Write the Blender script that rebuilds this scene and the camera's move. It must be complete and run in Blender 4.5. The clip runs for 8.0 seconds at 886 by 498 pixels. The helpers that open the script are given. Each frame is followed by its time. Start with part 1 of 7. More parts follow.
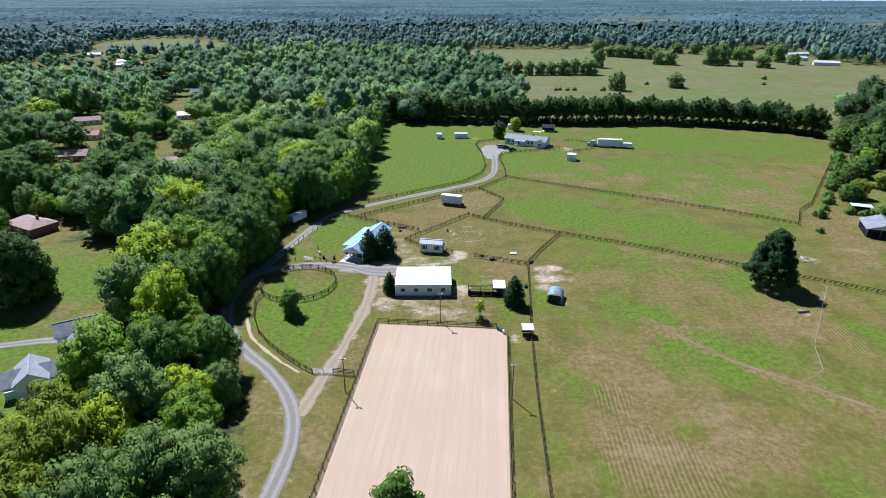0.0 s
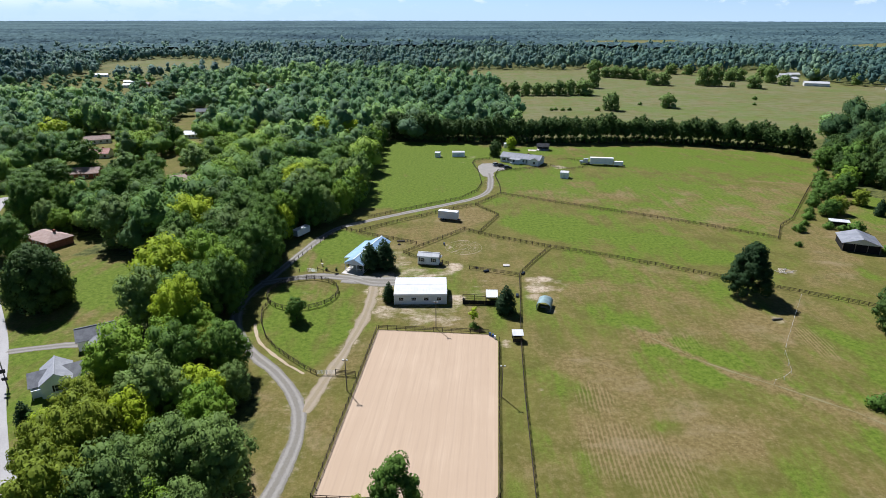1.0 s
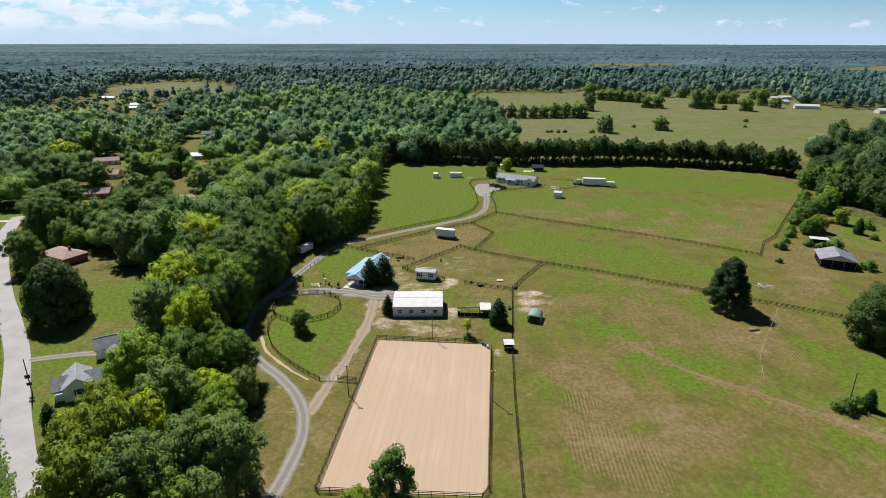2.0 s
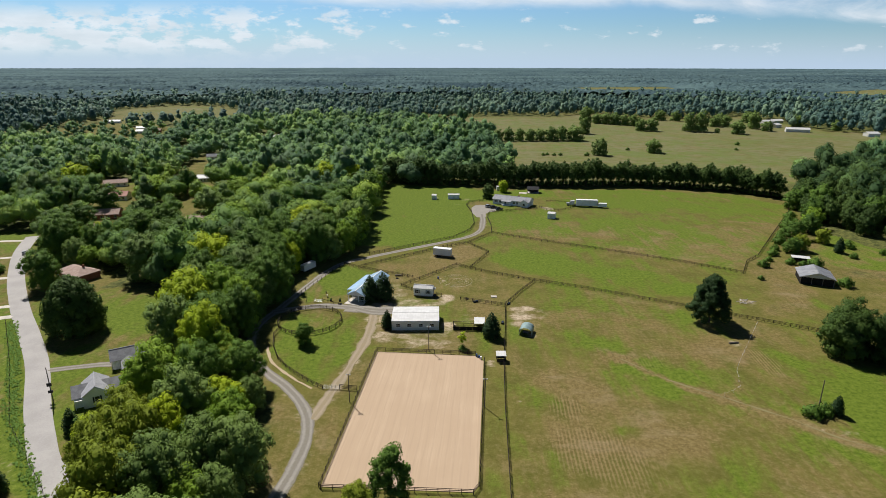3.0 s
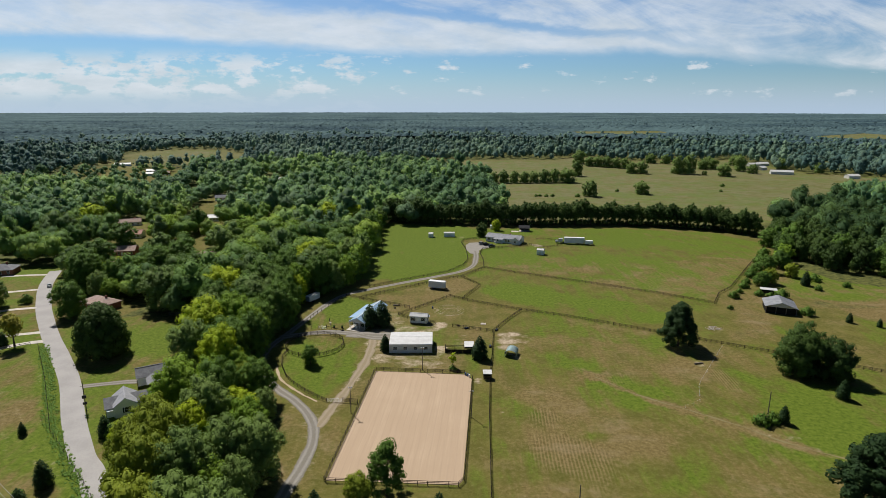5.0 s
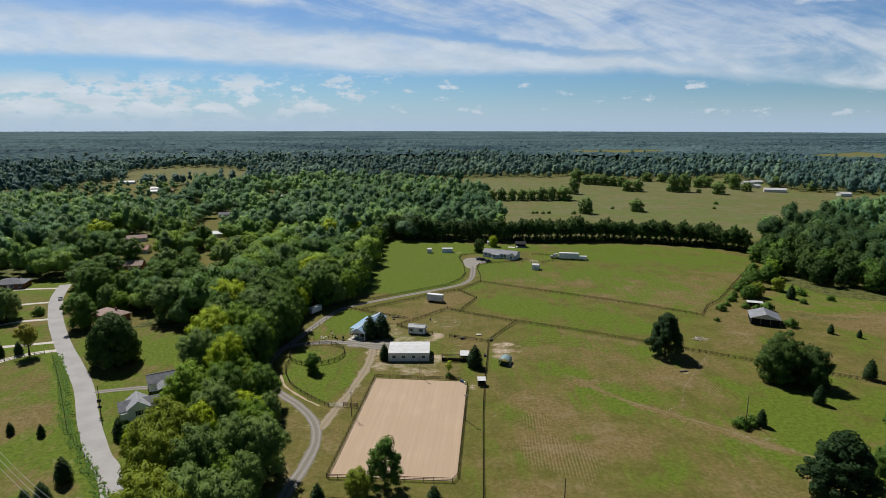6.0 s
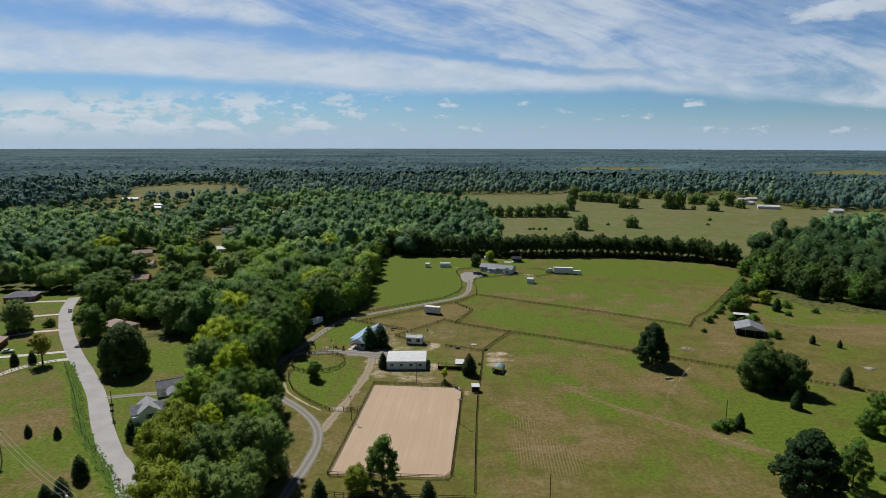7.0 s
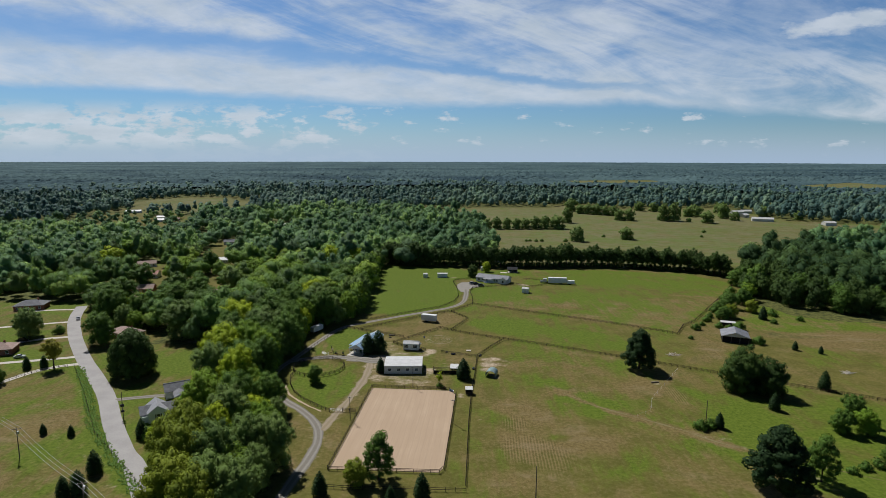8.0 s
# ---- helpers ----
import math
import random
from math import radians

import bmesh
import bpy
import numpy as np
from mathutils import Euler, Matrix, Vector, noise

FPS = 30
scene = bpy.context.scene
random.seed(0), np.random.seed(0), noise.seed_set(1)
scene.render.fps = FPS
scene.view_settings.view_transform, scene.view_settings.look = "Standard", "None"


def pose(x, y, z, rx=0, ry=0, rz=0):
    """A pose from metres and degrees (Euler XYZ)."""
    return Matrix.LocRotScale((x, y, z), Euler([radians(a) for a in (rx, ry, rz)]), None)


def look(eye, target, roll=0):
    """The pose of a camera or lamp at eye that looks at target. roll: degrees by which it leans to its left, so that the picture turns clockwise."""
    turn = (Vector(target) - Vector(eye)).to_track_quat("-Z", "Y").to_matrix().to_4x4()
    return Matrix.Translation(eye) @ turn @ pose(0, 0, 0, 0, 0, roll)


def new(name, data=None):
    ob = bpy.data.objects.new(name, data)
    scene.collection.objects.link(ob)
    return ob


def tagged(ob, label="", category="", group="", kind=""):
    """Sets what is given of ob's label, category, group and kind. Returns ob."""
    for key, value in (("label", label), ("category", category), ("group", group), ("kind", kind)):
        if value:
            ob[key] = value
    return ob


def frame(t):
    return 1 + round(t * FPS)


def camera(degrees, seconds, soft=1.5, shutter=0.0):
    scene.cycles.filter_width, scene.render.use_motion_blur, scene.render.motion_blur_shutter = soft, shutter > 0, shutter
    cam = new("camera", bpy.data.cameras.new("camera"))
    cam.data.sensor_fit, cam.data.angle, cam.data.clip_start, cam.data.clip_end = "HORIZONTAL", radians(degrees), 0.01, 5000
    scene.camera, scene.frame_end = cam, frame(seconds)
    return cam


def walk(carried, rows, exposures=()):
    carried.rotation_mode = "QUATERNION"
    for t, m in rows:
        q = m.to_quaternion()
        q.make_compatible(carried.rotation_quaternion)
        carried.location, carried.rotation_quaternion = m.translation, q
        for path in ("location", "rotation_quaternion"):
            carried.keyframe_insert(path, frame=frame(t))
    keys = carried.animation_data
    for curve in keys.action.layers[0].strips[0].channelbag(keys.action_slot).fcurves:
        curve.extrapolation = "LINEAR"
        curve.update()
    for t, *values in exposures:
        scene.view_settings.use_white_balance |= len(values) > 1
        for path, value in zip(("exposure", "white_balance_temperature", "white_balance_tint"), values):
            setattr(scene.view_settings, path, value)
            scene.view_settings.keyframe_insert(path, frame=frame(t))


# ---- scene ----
# ---------------------------------------------------------------- camera
cam = camera(74.58, 8.0, soft=0.55)


def aim(x, y, z, pitch, roll=0.07):
    """Level heading along +y, pitched down by -pitch degrees."""
    return pose(x, y, z, 90 + pitch) @ pose(0, 0, 0, 0, 0, roll)


walk(cam, [
    (0.0, aim(0.00, 0.00, 75.79, -23.48, 0.05)),
    (0.5, aim(0.57, -5.08, 77.03, -22.64, 0.06)),
    (1.0, aim(1.17, -10.22, 78.22, -21.73, 0.07)),
    (1.5, aim(1.77, -15.39, 79.43, -20.76, 0.07)),
    (3.0, aim(3.58, -31.05, 83.01, -17.65, 0.06)),
    (3.5, aim(4.22, -36.40, 83.95, -16.58, 0.06)),
    (4.0, aim(4.89, -41.83, 84.63, -15.56, 0.06)),
    (4.5, aim(5.54, -47.20, 85.15, -14.55, 0.05)),
    (6.0, aim(7.35, -63.30, 86.28, -11.84, 0.07)),
    (6.5, aim(8.08, -68.84, 86.66, -10.99, 0.08)),
    (7.0, aim(8.88, -74.31, 86.95, -10.18, 0.10)),
    (7.5, aim(9.78, -79.66, 87.20, -9.45, 0.12)),
    (8.0, aim(10.75, -85.05, 87.36, -8.92, 0.12)),
], exposures=[(0.0, 0.62, 5280, 15), (0.5, 0.56, 5420, 14), (1.5, 0.4, 5950, 12), (3.5, 0.13, 6450, 10), (4.5, 0.04, 6450, 10), (6.0, -0.11, 6250, 10), (8.0, -0.26, 6150, 10)])

# ---------------------------------------------------------------- sun and sky
SUN_EL, SUN_AZ = radians(51), math.atan2(-0.55, 0.835)   # azimuth from +y, towards +x
sun_way = Vector((math.sin(SUN_AZ) * math.cos(SUN_EL), math.cos(SUN_AZ) * math.cos(SUN_EL), math.sin(SUN_EL)))
sun = new("sun", bpy.data.lights.new("sun", "SUN"))
sun.data.energy, sun.data.angle, sun.data.color = 5.0, radians(0.53), (1.0, 0.965, 0.91)
sun.matrix_world = look(sun_way * 300, (0, 0, 0))


class Net:
    """Short hand for node trees."""

    def __init__(self, tree):
        self.t = tree

    def n(self, kind, **sets):
        node = self.t.nodes.new(kind)
        ins = sets.pop("ins", {})
        for key, value in sets.items():
            setattr(node, key, value)
        for key, value in ins.items():
            if isinstance(value, bpy.types.NodeSocket):
                self.t.links.new(value, node.inputs[key])
            else:
                node.inputs[key].default_value = value
        return node

    def math(self, op, a, b=0.0, c=0.0, clamp=False):
        return self.n("ShaderNodeMath", operation=op, use_clamp=clamp, ins={0: a, 1: b, 2: c}).outputs[0]

    def noise(self, vec, scale, detail=4.0, rough=0.55, out=0, distortion=0.0):
        return self.n("ShaderNodeTexNoise", ins={"Vector": vec, "Scale": scale, "Detail": detail, "Roughness": rough,
                                                 "Distortion": distortion}).outputs[out]

    def band(self, value, lo, hi, to_lo=0.0, to_hi=1.0):
        return self.n("ShaderNodeMapRange", interpolation_type="SMOOTHSTEP",
                      ins={0: value, 1: lo, 2: hi, 3: to_lo, 4: to_hi}).outputs[0]

    def mix(self, fac, a, b):
        node = self.n("ShaderNodeMix", data_type="RGBA")
        for sock, value in ((node.inputs[0], fac), (node.inputs[6], a), (node.inputs[7], b)):
            if isinstance(value, bpy.types.NodeSocket):
                self.t.links.new(value, sock)
            else:
                sock.default_value = value if isinstance(value, float) else (*value, 1.0)[:4]
        return node.outputs[2]

    def scaled(self, vec, sx, sy, sz, off=(0, 0, 0)):
        return self.n("ShaderNodeMapping", ins={"Vector": vec, "Location": off, "Scale": (sx, sy, sz)}).outputs[0]


def build_world():
    world = bpy.data.worlds.new("sky")
    scene.world = world
    world.use_nodes = True
    k = Net(world.node_tree)
    world.node_tree.nodes.clear()
    sky = k.n("ShaderNodeTexSky", sky_type="NISHITA", sun_disc=False, sun_elevation=SUN_EL, sun_rotation=SUN_AZ,
              altitude=150.0, air_density=1.0, dust_density=0.3, ozone_density=3.0)
    way = k.n("ShaderNodeTexCoord").outputs["Generated"]
    xyz = k.n("ShaderNodeSeparateXYZ", ins={0: way})
    ahead = k.math("MAXIMUM", k.math("ABSOLUTE", xyz.outputs[1]), 0.12)
    u = k.math("DIVIDE", xyz.outputs[0], ahead)
    v = k.math("DIVIDE", xyz.outputs[2], ahead)
    flat = k.n("ShaderNodeCombineXYZ", ins={0: u, 1: v}).outputs[0]
    # high thin cloud: a long bank with a clean lower edge that sinks to the right, a blue rift above it, streaks over that
    fine = k.noise(k.scaled(flat, 9.0, 30.0, 1), 1.0, 5.0, 0.6)
    wob = k.math("SUBTRACT", k.noise(k.scaled(flat, 2.6, 9.0, 1, (0.4, 0.7, 0)), 1.0, 5.0, 0.6), 0.5)
    curl = k.noise(k.scaled(flat, 7.0, 20.0, 1, (2.2, 5.1, 0)), 1.0, 6.0, 0.62, 0, 0.5)
    edge = k.math("ADD", v, k.math("MULTIPLY", k.math("MINIMUM", u, 0.0), 0.045))
    edge = k.math("ADD", edge, k.math("MULTIPLY", k.math("MAXIMUM", k.math("SUBTRACT", u, 0.35), 0.0), 0.05))
    edge = k.math("ADD", edge, k.math("ADD", k.math("MULTIPLY", wob, 0.03), k.math("MULTIPLY", k.math("SUBTRACT", curl, 0.5), 0.022)))
    low = k.band(edge, 0.078, 0.098)
    over = k.math("ADD", k.math("SUBTRACT", k.math("ADD", v, k.math("MULTIPLY", u, 0.11)), 0.144), k.math("MULTIPLY", wob, 0.06))
    over = k.math("ADD", over, k.math("MULTIPLY", k.math("SUBTRACT", curl, 0.5), 0.045))
    wide = k.band(u, -0.75, 0.15, 0.046, 0.014)
    rift = k.math("MULTIPLY", k.band(k.math("DIVIDE", k.math("ABSOLUTE", over), wide), 0.1, 1.0, 1.0, 0.0), k.band(u, 0.1, 0.5, 1.0, 0.3))
    streak_uv = k.scaled(k.n("ShaderNodeVectorRotate", rotation_type="Z_AXIS", ins={"Vector": flat, "Angle": 0.30}).outputs[0], 2.4, 12.0, 1, (3.1, 1.7, 0))
    streak = k.noise(streak_uv, 1.0, 7.0, 0.64, 0, 0.9)
    tuft = k.math("ADD", k.math("MULTIPLY", streak, 0.62), k.math("MULTIPLY", curl, 0.38))
    comb = k.band(tuft, 0.36, 0.62, 0.08, 1.0)
    loose = k.band(over, -0.03, 0.03)
    body = k.n("ShaderNodeMix", data_type="FLOAT", ins={0: loose, 2: k.band(tuft, 0.3, 0.56, 0.5, 1.0), 3: comb}).outputs[0]
    thin = k.math("SUBTRACT", 1.0, k.math("MULTIPLY", k.math("MULTIPLY", k.band(u, 0.25, 0.5), k.band(v, 0.13, 0.2)), 0.5))
    high = k.math("MULTIPLY", k.math("MULTIPLY", low, body), k.math("MULTIPLY", k.math("SUBTRACT", 1.0, k.math("MULTIPLY", rift, 0.8)), k.band(v, 0.24, 0.55, 1.0, 0.0)))
    high = k.math("MULTIPLY", high, thin)
    # heaps of cloud near the horizon, thicker to the left, and one larger heap up on the right
    puff = k.noise(k.scaled(flat, 17.0, 42.0, 1, (1.3, 0.4, 0)), 1.0, 6.0, 0.6)
    more = k.band(u, -0.8, 0.3, 0.19, -0.03)
    heap_v = k.math("MULTIPLY", k.band(v, 0.008, 0.034, 0.1, 1.0), k.band(v, 0.066, 0.1, 1.0, 0.0))
    heap = k.math("MULTIPLY", heap_v, k.band(k.math("ADD", puff, more), 0.56, 0.675))
    hu, hv = k.math("DIVIDE", k.math("SUBTRACT", u, 0.67), 0.15), k.math("DIVIDE", k.math("SUBTRACT", k.math("SUBTRACT", v, k.math("MULTIPLY", u, 0.16)), 0.116), 0.02)
    far_off = k.math("ADD", k.math("MULTIPLY", hu, hu), k.math("MULTIPLY", hv, hv))
    lone = k.band(k.math("ADD", far_off, k.math("MULTIPLY", k.math("SUBTRACT", puff, 0.5), 2.6)), 0.1, 1.2, 1.0, 0.0)
    haze = k.band(v, -0.01, 0.07, 1.0, 0.0)
    cover = k.math("MAXIMUM", k.math("MULTIPLY", high, 0.86), k.math("MULTIPLY", k.math("MAXIMUM", heap, lone), 0.86))
    cover = k.math("MULTIPLY", cover, k.band(xyz.outputs[1], -0.35, 0.2))
    blue = k.n("ShaderNodeMix", data_type="RGBA", blend_type="MULTIPLY", ins={0: 1.0, 6: sky.outputs[0], 7: (0.70, 0.95, 1.2, 1)}).outputs[2]
    deep = k.band(v, 0.28, 0.8, 1.0, 0.14)
    blue = k.n("ShaderNodeMix", data_type="RGBA", blend_type="MULTIPLY", ins={0: 1.0, 6: blue, 7: k.n("ShaderNodeCombineXYZ", ins={0: deep, 1: deep, 2: deep}).outputs[0]}).outputs[2]
    hazed = k.mix(k.math("MULTIPLY", haze, 0.8), blue, (6.6, 8.4, 10.8))
    white = k.mix(k.band(fine, 0.3, 0.7), (8.6, 9.5, 10.2), (10.4, 11.0, 11.6))
    full = k.mix(cover, hazed, white)
    back = k.n("ShaderNodeBackground", ins={"Color": full, "Strength": 0.07})
    out = k.n("ShaderNodeOutputWorld")
    world.node_tree.links.new(back.outputs[0], out.inputs[0])


build_world()


# ---------------------------------------------------------------- materials
def material(name, build, rough=0.8, metal=0.0, spec=0.3):
    m = bpy.data.materials.new(name)
    m.use_nodes = True
    k = Net(m.node_tree)
    m.node_tree.nodes.clear()
    bsdf = k.n("ShaderNodeBsdfPrincipled", ins={"Roughness": rough, "Metallic": metal, "Specular IOR Level": spec})
    out = k.n("ShaderNodeOutputMaterial")
    m.node_tree.links.new(bsdf.outputs[0], out.inputs[0])
    where = k.n("ShaderNodeNewGeometry").outputs["Position"]
    made = build(k, where)
    col, height = made if isinstance(made, tuple) and isinstance(made[0], bpy.types.NodeSocket) else (made, None)
    if isinstance(col, bpy.types.NodeSocket):
        m.node_tree.links.new(col, bsdf.inputs["Base Color"])
    else:
        bsdf.inputs["Base Color"].default_value = (*col, 1)
    if height is not None:
        bump = k.n("ShaderNodeBump", ins={"Strength": 0.5, "Distance": 0.05, "Height": height})
        m.node_tree.links.new(bump.outputs[0], bsdf.inputs["Normal"])
    return m


def plain(name, a, b, scale, rough=0.7, metal=0.0, spec=0.3, fine=12.0):
    """Two tones of one surface, mottled at two scales."""
    def build(k, w):
        big, small = k.noise(w, scale, 3), k.noise(w, scale * fine, 3)
        f = k.math("ADD", k.math("MULTIPLY", big, 0.6), k.math("MULTIPLY", small, 0.4))
        return k.mix(k.band(f, 0.35, 0.65), a, b), small
    return material(name, build, rough, metal, spec)


def ribbed(name, a, b, across, rough=0.45, metal=0.2, pitch=0.3, spec=0.4):
    """Sheet metal with ribs along one direction; across: unit vector over the ribs."""
    def build(k, w):
        run = k.n("ShaderNodeVectorMath", operation="DOT_PRODUCT", ins={0: w, 1: across}).outputs["Value"]
        saw = k.math("PINGPONG", run, pitch / 2)
        rib = k.band(saw, 0.0, 0.05, 1.0, 0.0)
        f = k.noise(w, 0.5, 4)
        return k.mix(k.math("MULTIPLY", rib, 0.3), k.mix(k.band(f, 0.35, 0.65), a, b), tuple(c * 0.7 for c in a)), rib
    return material(name, build, rough, metal, spec)


def leaves(name, dark, mid, light, spread=0.5, tone="", speckle=1.0, glow=0.24, ashen=0.0):
    """Leaf clumps: tone from tree to tree, over one crown and from clump to clump; ashen: the share of grey-green trees."""
    m = bpy.data.materials.new(name)
    m.use_nodes = True
    k = Net(m.node_tree)
    m.node_tree.nodes.clear()
    tree = k.n("ShaderNodeAttribute", attribute_name=tone).outputs["Fac"] if tone else k.n("ShaderNodeObjectInfo").outputs["Random"]
    geo = k.n("ShaderNodeNewGeometry")
    isle = geo.outputs["Random Per Island"]
    patch = k.noise(geo.outputs["Position"], 0.3, 2)
    f = k.math("ADD", k.math("MULTIPLY", tree, 0.45 * spread * 2), k.math("MULTIPLY", isle, 0.3 * speckle))
    f = k.math("ADD", f, k.math("MULTIPLY", k.math("SUBTRACT", patch, 0.5), 0.8 * speckle))
    col = k.mix(k.band(f, 0.0, 0.45), dark, mid)
    col = k.mix(k.band(f, 0.5, 0.95), col, light)
    if ashen:
        kind = k.n("ShaderNodeTexWhiteNoise", noise_dimensions="1D", ins={"W": k.math("MULTIPLY", tree, 91.7)}).outputs["Value"]
        grey = tuple(0.5 * (0.8 * a + b) for a, b in zip(mid, (0.075, 0.105, 0.065)))
        col = k.mix(k.band(kind, 1.0 - ashen, 1.03 - ashen, 0.0, 0.75), col, grey)
    rough = k.noise(geo.outputs["Position"], 1.6, 3, 0.7)
    bump = k.n("ShaderNodeBump", ins={"Strength": 0.25, "Distance": 0.4, "Height": rough})
    dif = k.n("ShaderNodeBsdfPrincipled", ins={"Base Color": col, "Roughness": 0.7, "Specular IOR Level": 0.1, "Normal": bump.outputs[0]})
    tra = k.n("ShaderNodeBsdfTranslucent", ins={"Color": k.mix(0.5, col, light)})
    both = k.n("ShaderNodeMixShader", ins={0: glow, 1: dif.outputs[0], 2: tra.outputs[0]})
    out = k.n("ShaderNodeOutputMaterial")
    m.node_tree.links.new(both.outputs[0], out.inputs[0])
    return m


def ground_surface():
    def build(k, w):
        def att(name):
            return k.n("ShaderNodeAttribute", attribute_name=name).outputs["Fac"]

        def off(value, amount):
            return k.math("MULTIPLY", k.math("SUBTRACT", value, 0.5), amount)

        def total(*terms):
            out = terms[0]
            for term in terms[1:]:
                out = k.math("ADD", out, term)
            return out

        big, mid = k.noise(w, 0.02, 4, 0.6), k.noise(w, 0.12, 5, 0.62)
        fine, grain = k.noise(w, 0.8, 4, 0.7), k.noise(w, 3.2, 3, 0.75)
        drift = k.noise(w, 0.036, 5, 0.62, 0, 0.6)
        streak = k.noise(k.scaled(w, 0.28, 0.035, 1), 1.0, 5, 0.62)
        veil = k.noise(k.scaled(w, 0.05, 0.13, 1, (7, 3, 0)), 1.0, 4, 0.6)
        grass = k.mix(k.band(mid, 0.35, 0.65), (0.106, 0.102, 0.021), (0.149, 0.132, 0.032))
        grass = k.mix(k.math("MULTIPLY", k.band(fine, 0.42, 0.75), 0.35), grass, (0.194, 0.163, 0.061))
        lush = k.mix(k.band(fine, 0.3, 0.7), (0.078, 0.118, 0.011), (0.135, 0.178, 0.02))
        dry = k.mix(k.band(fine, 0.35, 0.7), (0.149, 0.109, 0.038), (0.211, 0.161, 0.065))
        dry = k.mix(k.math("MULTIPLY", k.band(veil, 0.5, 0.68), 0.5), dry, (0.270, 0.207, 0.116))
        dirt = k.mix(k.band(fine, 0.3, 0.7), (0.33, 0.245, 0.155), (0.52, 0.43, 0.32))
        d = total(att("dry"), off(drift, 2.1), off(mid, 0.8), off(streak, 1.2), off(fine, 0.4))
        l = total(att("lush"), off(big, 1.3), off(mid, 0.6), off(streak, -0.9), off(drift, -1.6), off(fine, 0.15))
        b = total(att("bare"), off(k.noise(k.scaled(w, 0.7, 1.3, 1), 0.2, 4, 0.62), 1.3), off(fine, 0.15))
        col = k.mix(k.band(l, 0.35, 0.8), grass, lush)
        col = k.mix(k.band(d, 0.25, 1.0), col, dry)
        # old seed rows: straight, broken lines of bare reddish soil
        lines = k.n("ShaderNodeVectorMath", operation="DOT_PRODUCT", ins={0: w, 1: (1.0, -0.07, 0)}).outputs["Value"]
        lines = k.math("ADD", lines, off(k.noise(w, 0.05, 2), 0.9))
        rows = k.band(k.math("ADD", k.math("PINGPONG", lines, 0.45), off(fine, 0.45)), 0.18, 0.4)
        gaps = k.band(total(att("mown"), off(mid, 0.8), off(k.noise(k.scaled(w, 1.4, 0.18, 1), 1.0, 3, 0.6), 1.1)), 0.25, 0.7)
        col = k.mix(k.math("MULTIPLY", gaps, 0.32), col, k.mix(k.band(rows, 0.0, 0.5), k.mix(0.5, (0.045, 0.048, 0.009), col), (0.297, 0.207, 0.112)))
        col = k.mix(k.band(b, 0.38, 0.95), col, dirt)
        # Distant meadows: mottled grass, paled towards the haze seen over them.
        col = k.mix(k.math("MULTIPLY", att("pale"), k.band(total(veil, off(mid, 0.8)), 0.3, 0.65, 0.25, 0.85)), col, k.mix(k.band(big, 0.4, 0.6), (0.17, 0.165, 0.082), (0.135, 0.155, 0.055)))
        wild = att("weeds")
        weeds = k.mix(k.band(k.noise(w, 0.35, 4, 0.7), 0.35, 0.65), (0.045, 0.055, 0.016), (0.144, 0.145, 0.041))
        col = k.mix(k.band(k.math("ADD", wild, off(mid, 0.6)), 0.4, 0.7), col, weeds)
        speck = k.math("ADD", k.math("MULTIPLY", grain, 0.5), k.math("MULTIPLY", fine, 0.5))
        straw = k.math("MULTIPLY", k.band(k.noise(w, 1.7, 3, 0.65), 0.58, 0.68), k.band(d, 0.35, 0.9, 0.1, 0.55))
        col = k.mix(straw, col, (0.306, 0.251, 0.129))
        col = k.mix(k.band(speck, 0.5, 0.36, 0.0, 0.42), col, k.mix(0.45, (0.027, 0.035, 0.005), col))
        col = k.mix(k.band(speck, 0.54, 0.70, 0.0, 0.3), col, k.mix(0.5, (0.360, 0.308, 0.136), col))
        return col, k.math("ADD", fine, grain)
    return material("ground", build, 0.95, 0, 0.1)


def sand_surface():
    def build(k, w):
        # harrow marks run the long way of the arena
        run = k.n("ShaderNodeVectorMath", operation="DOT_PRODUCT", ins={0: w, 1: (0.995, -0.085, 0)}).outputs["Value"]
        along = k.n("ShaderNodeVectorMath", operation="DOT_PRODUCT", ins={0: w, 1: (0.085, 0.995, 0)}).outputs["Value"]
        uv = k.n("ShaderNodeCombineXYZ", ins={0: run, 1: k.math("MULTIPLY", along, 0.03)}).outputs[0]
        bend = k.noise(w, 0.05, 2)
        lane = k.math("ADD", run, k.math("MULTIPLY", bend, 1.2))
        groove = k.band(k.math("PINGPONG", lane, 0.85), 0.0, 0.3, 1.0, 0.0)
        broken = k.band(k.noise(w, 0.16, 3, 0.6), 0.3, 0.6, 0.25, 1.0)
        pass_line, tine = k.noise(uv, 0.55, 3, 0.6), k.noise(uv, 3.2, 3, 0.6)
        damp = k.noise(w, 0.06, 3)
        f = k.math("ADD", k.math("MULTIPLY", pass_line, 0.3), k.math("ADD", k.math("MULTIPLY", tine, 0.25), k.math("MULTIPLY", damp, 0.3)))
        col = k.mix(k.band(f, 0.36, 0.64), (0.455, 0.335, 0.228), (0.53, 0.40, 0.278))
        col = k.mix(k.math("MULTIPLY", k.math("MULTIPLY", groove, broken), 0.36), col, (0.39, 0.285, 0.2))
        return col, tine
    return material("raked_sand", build, 0.95, 0, 0.1)


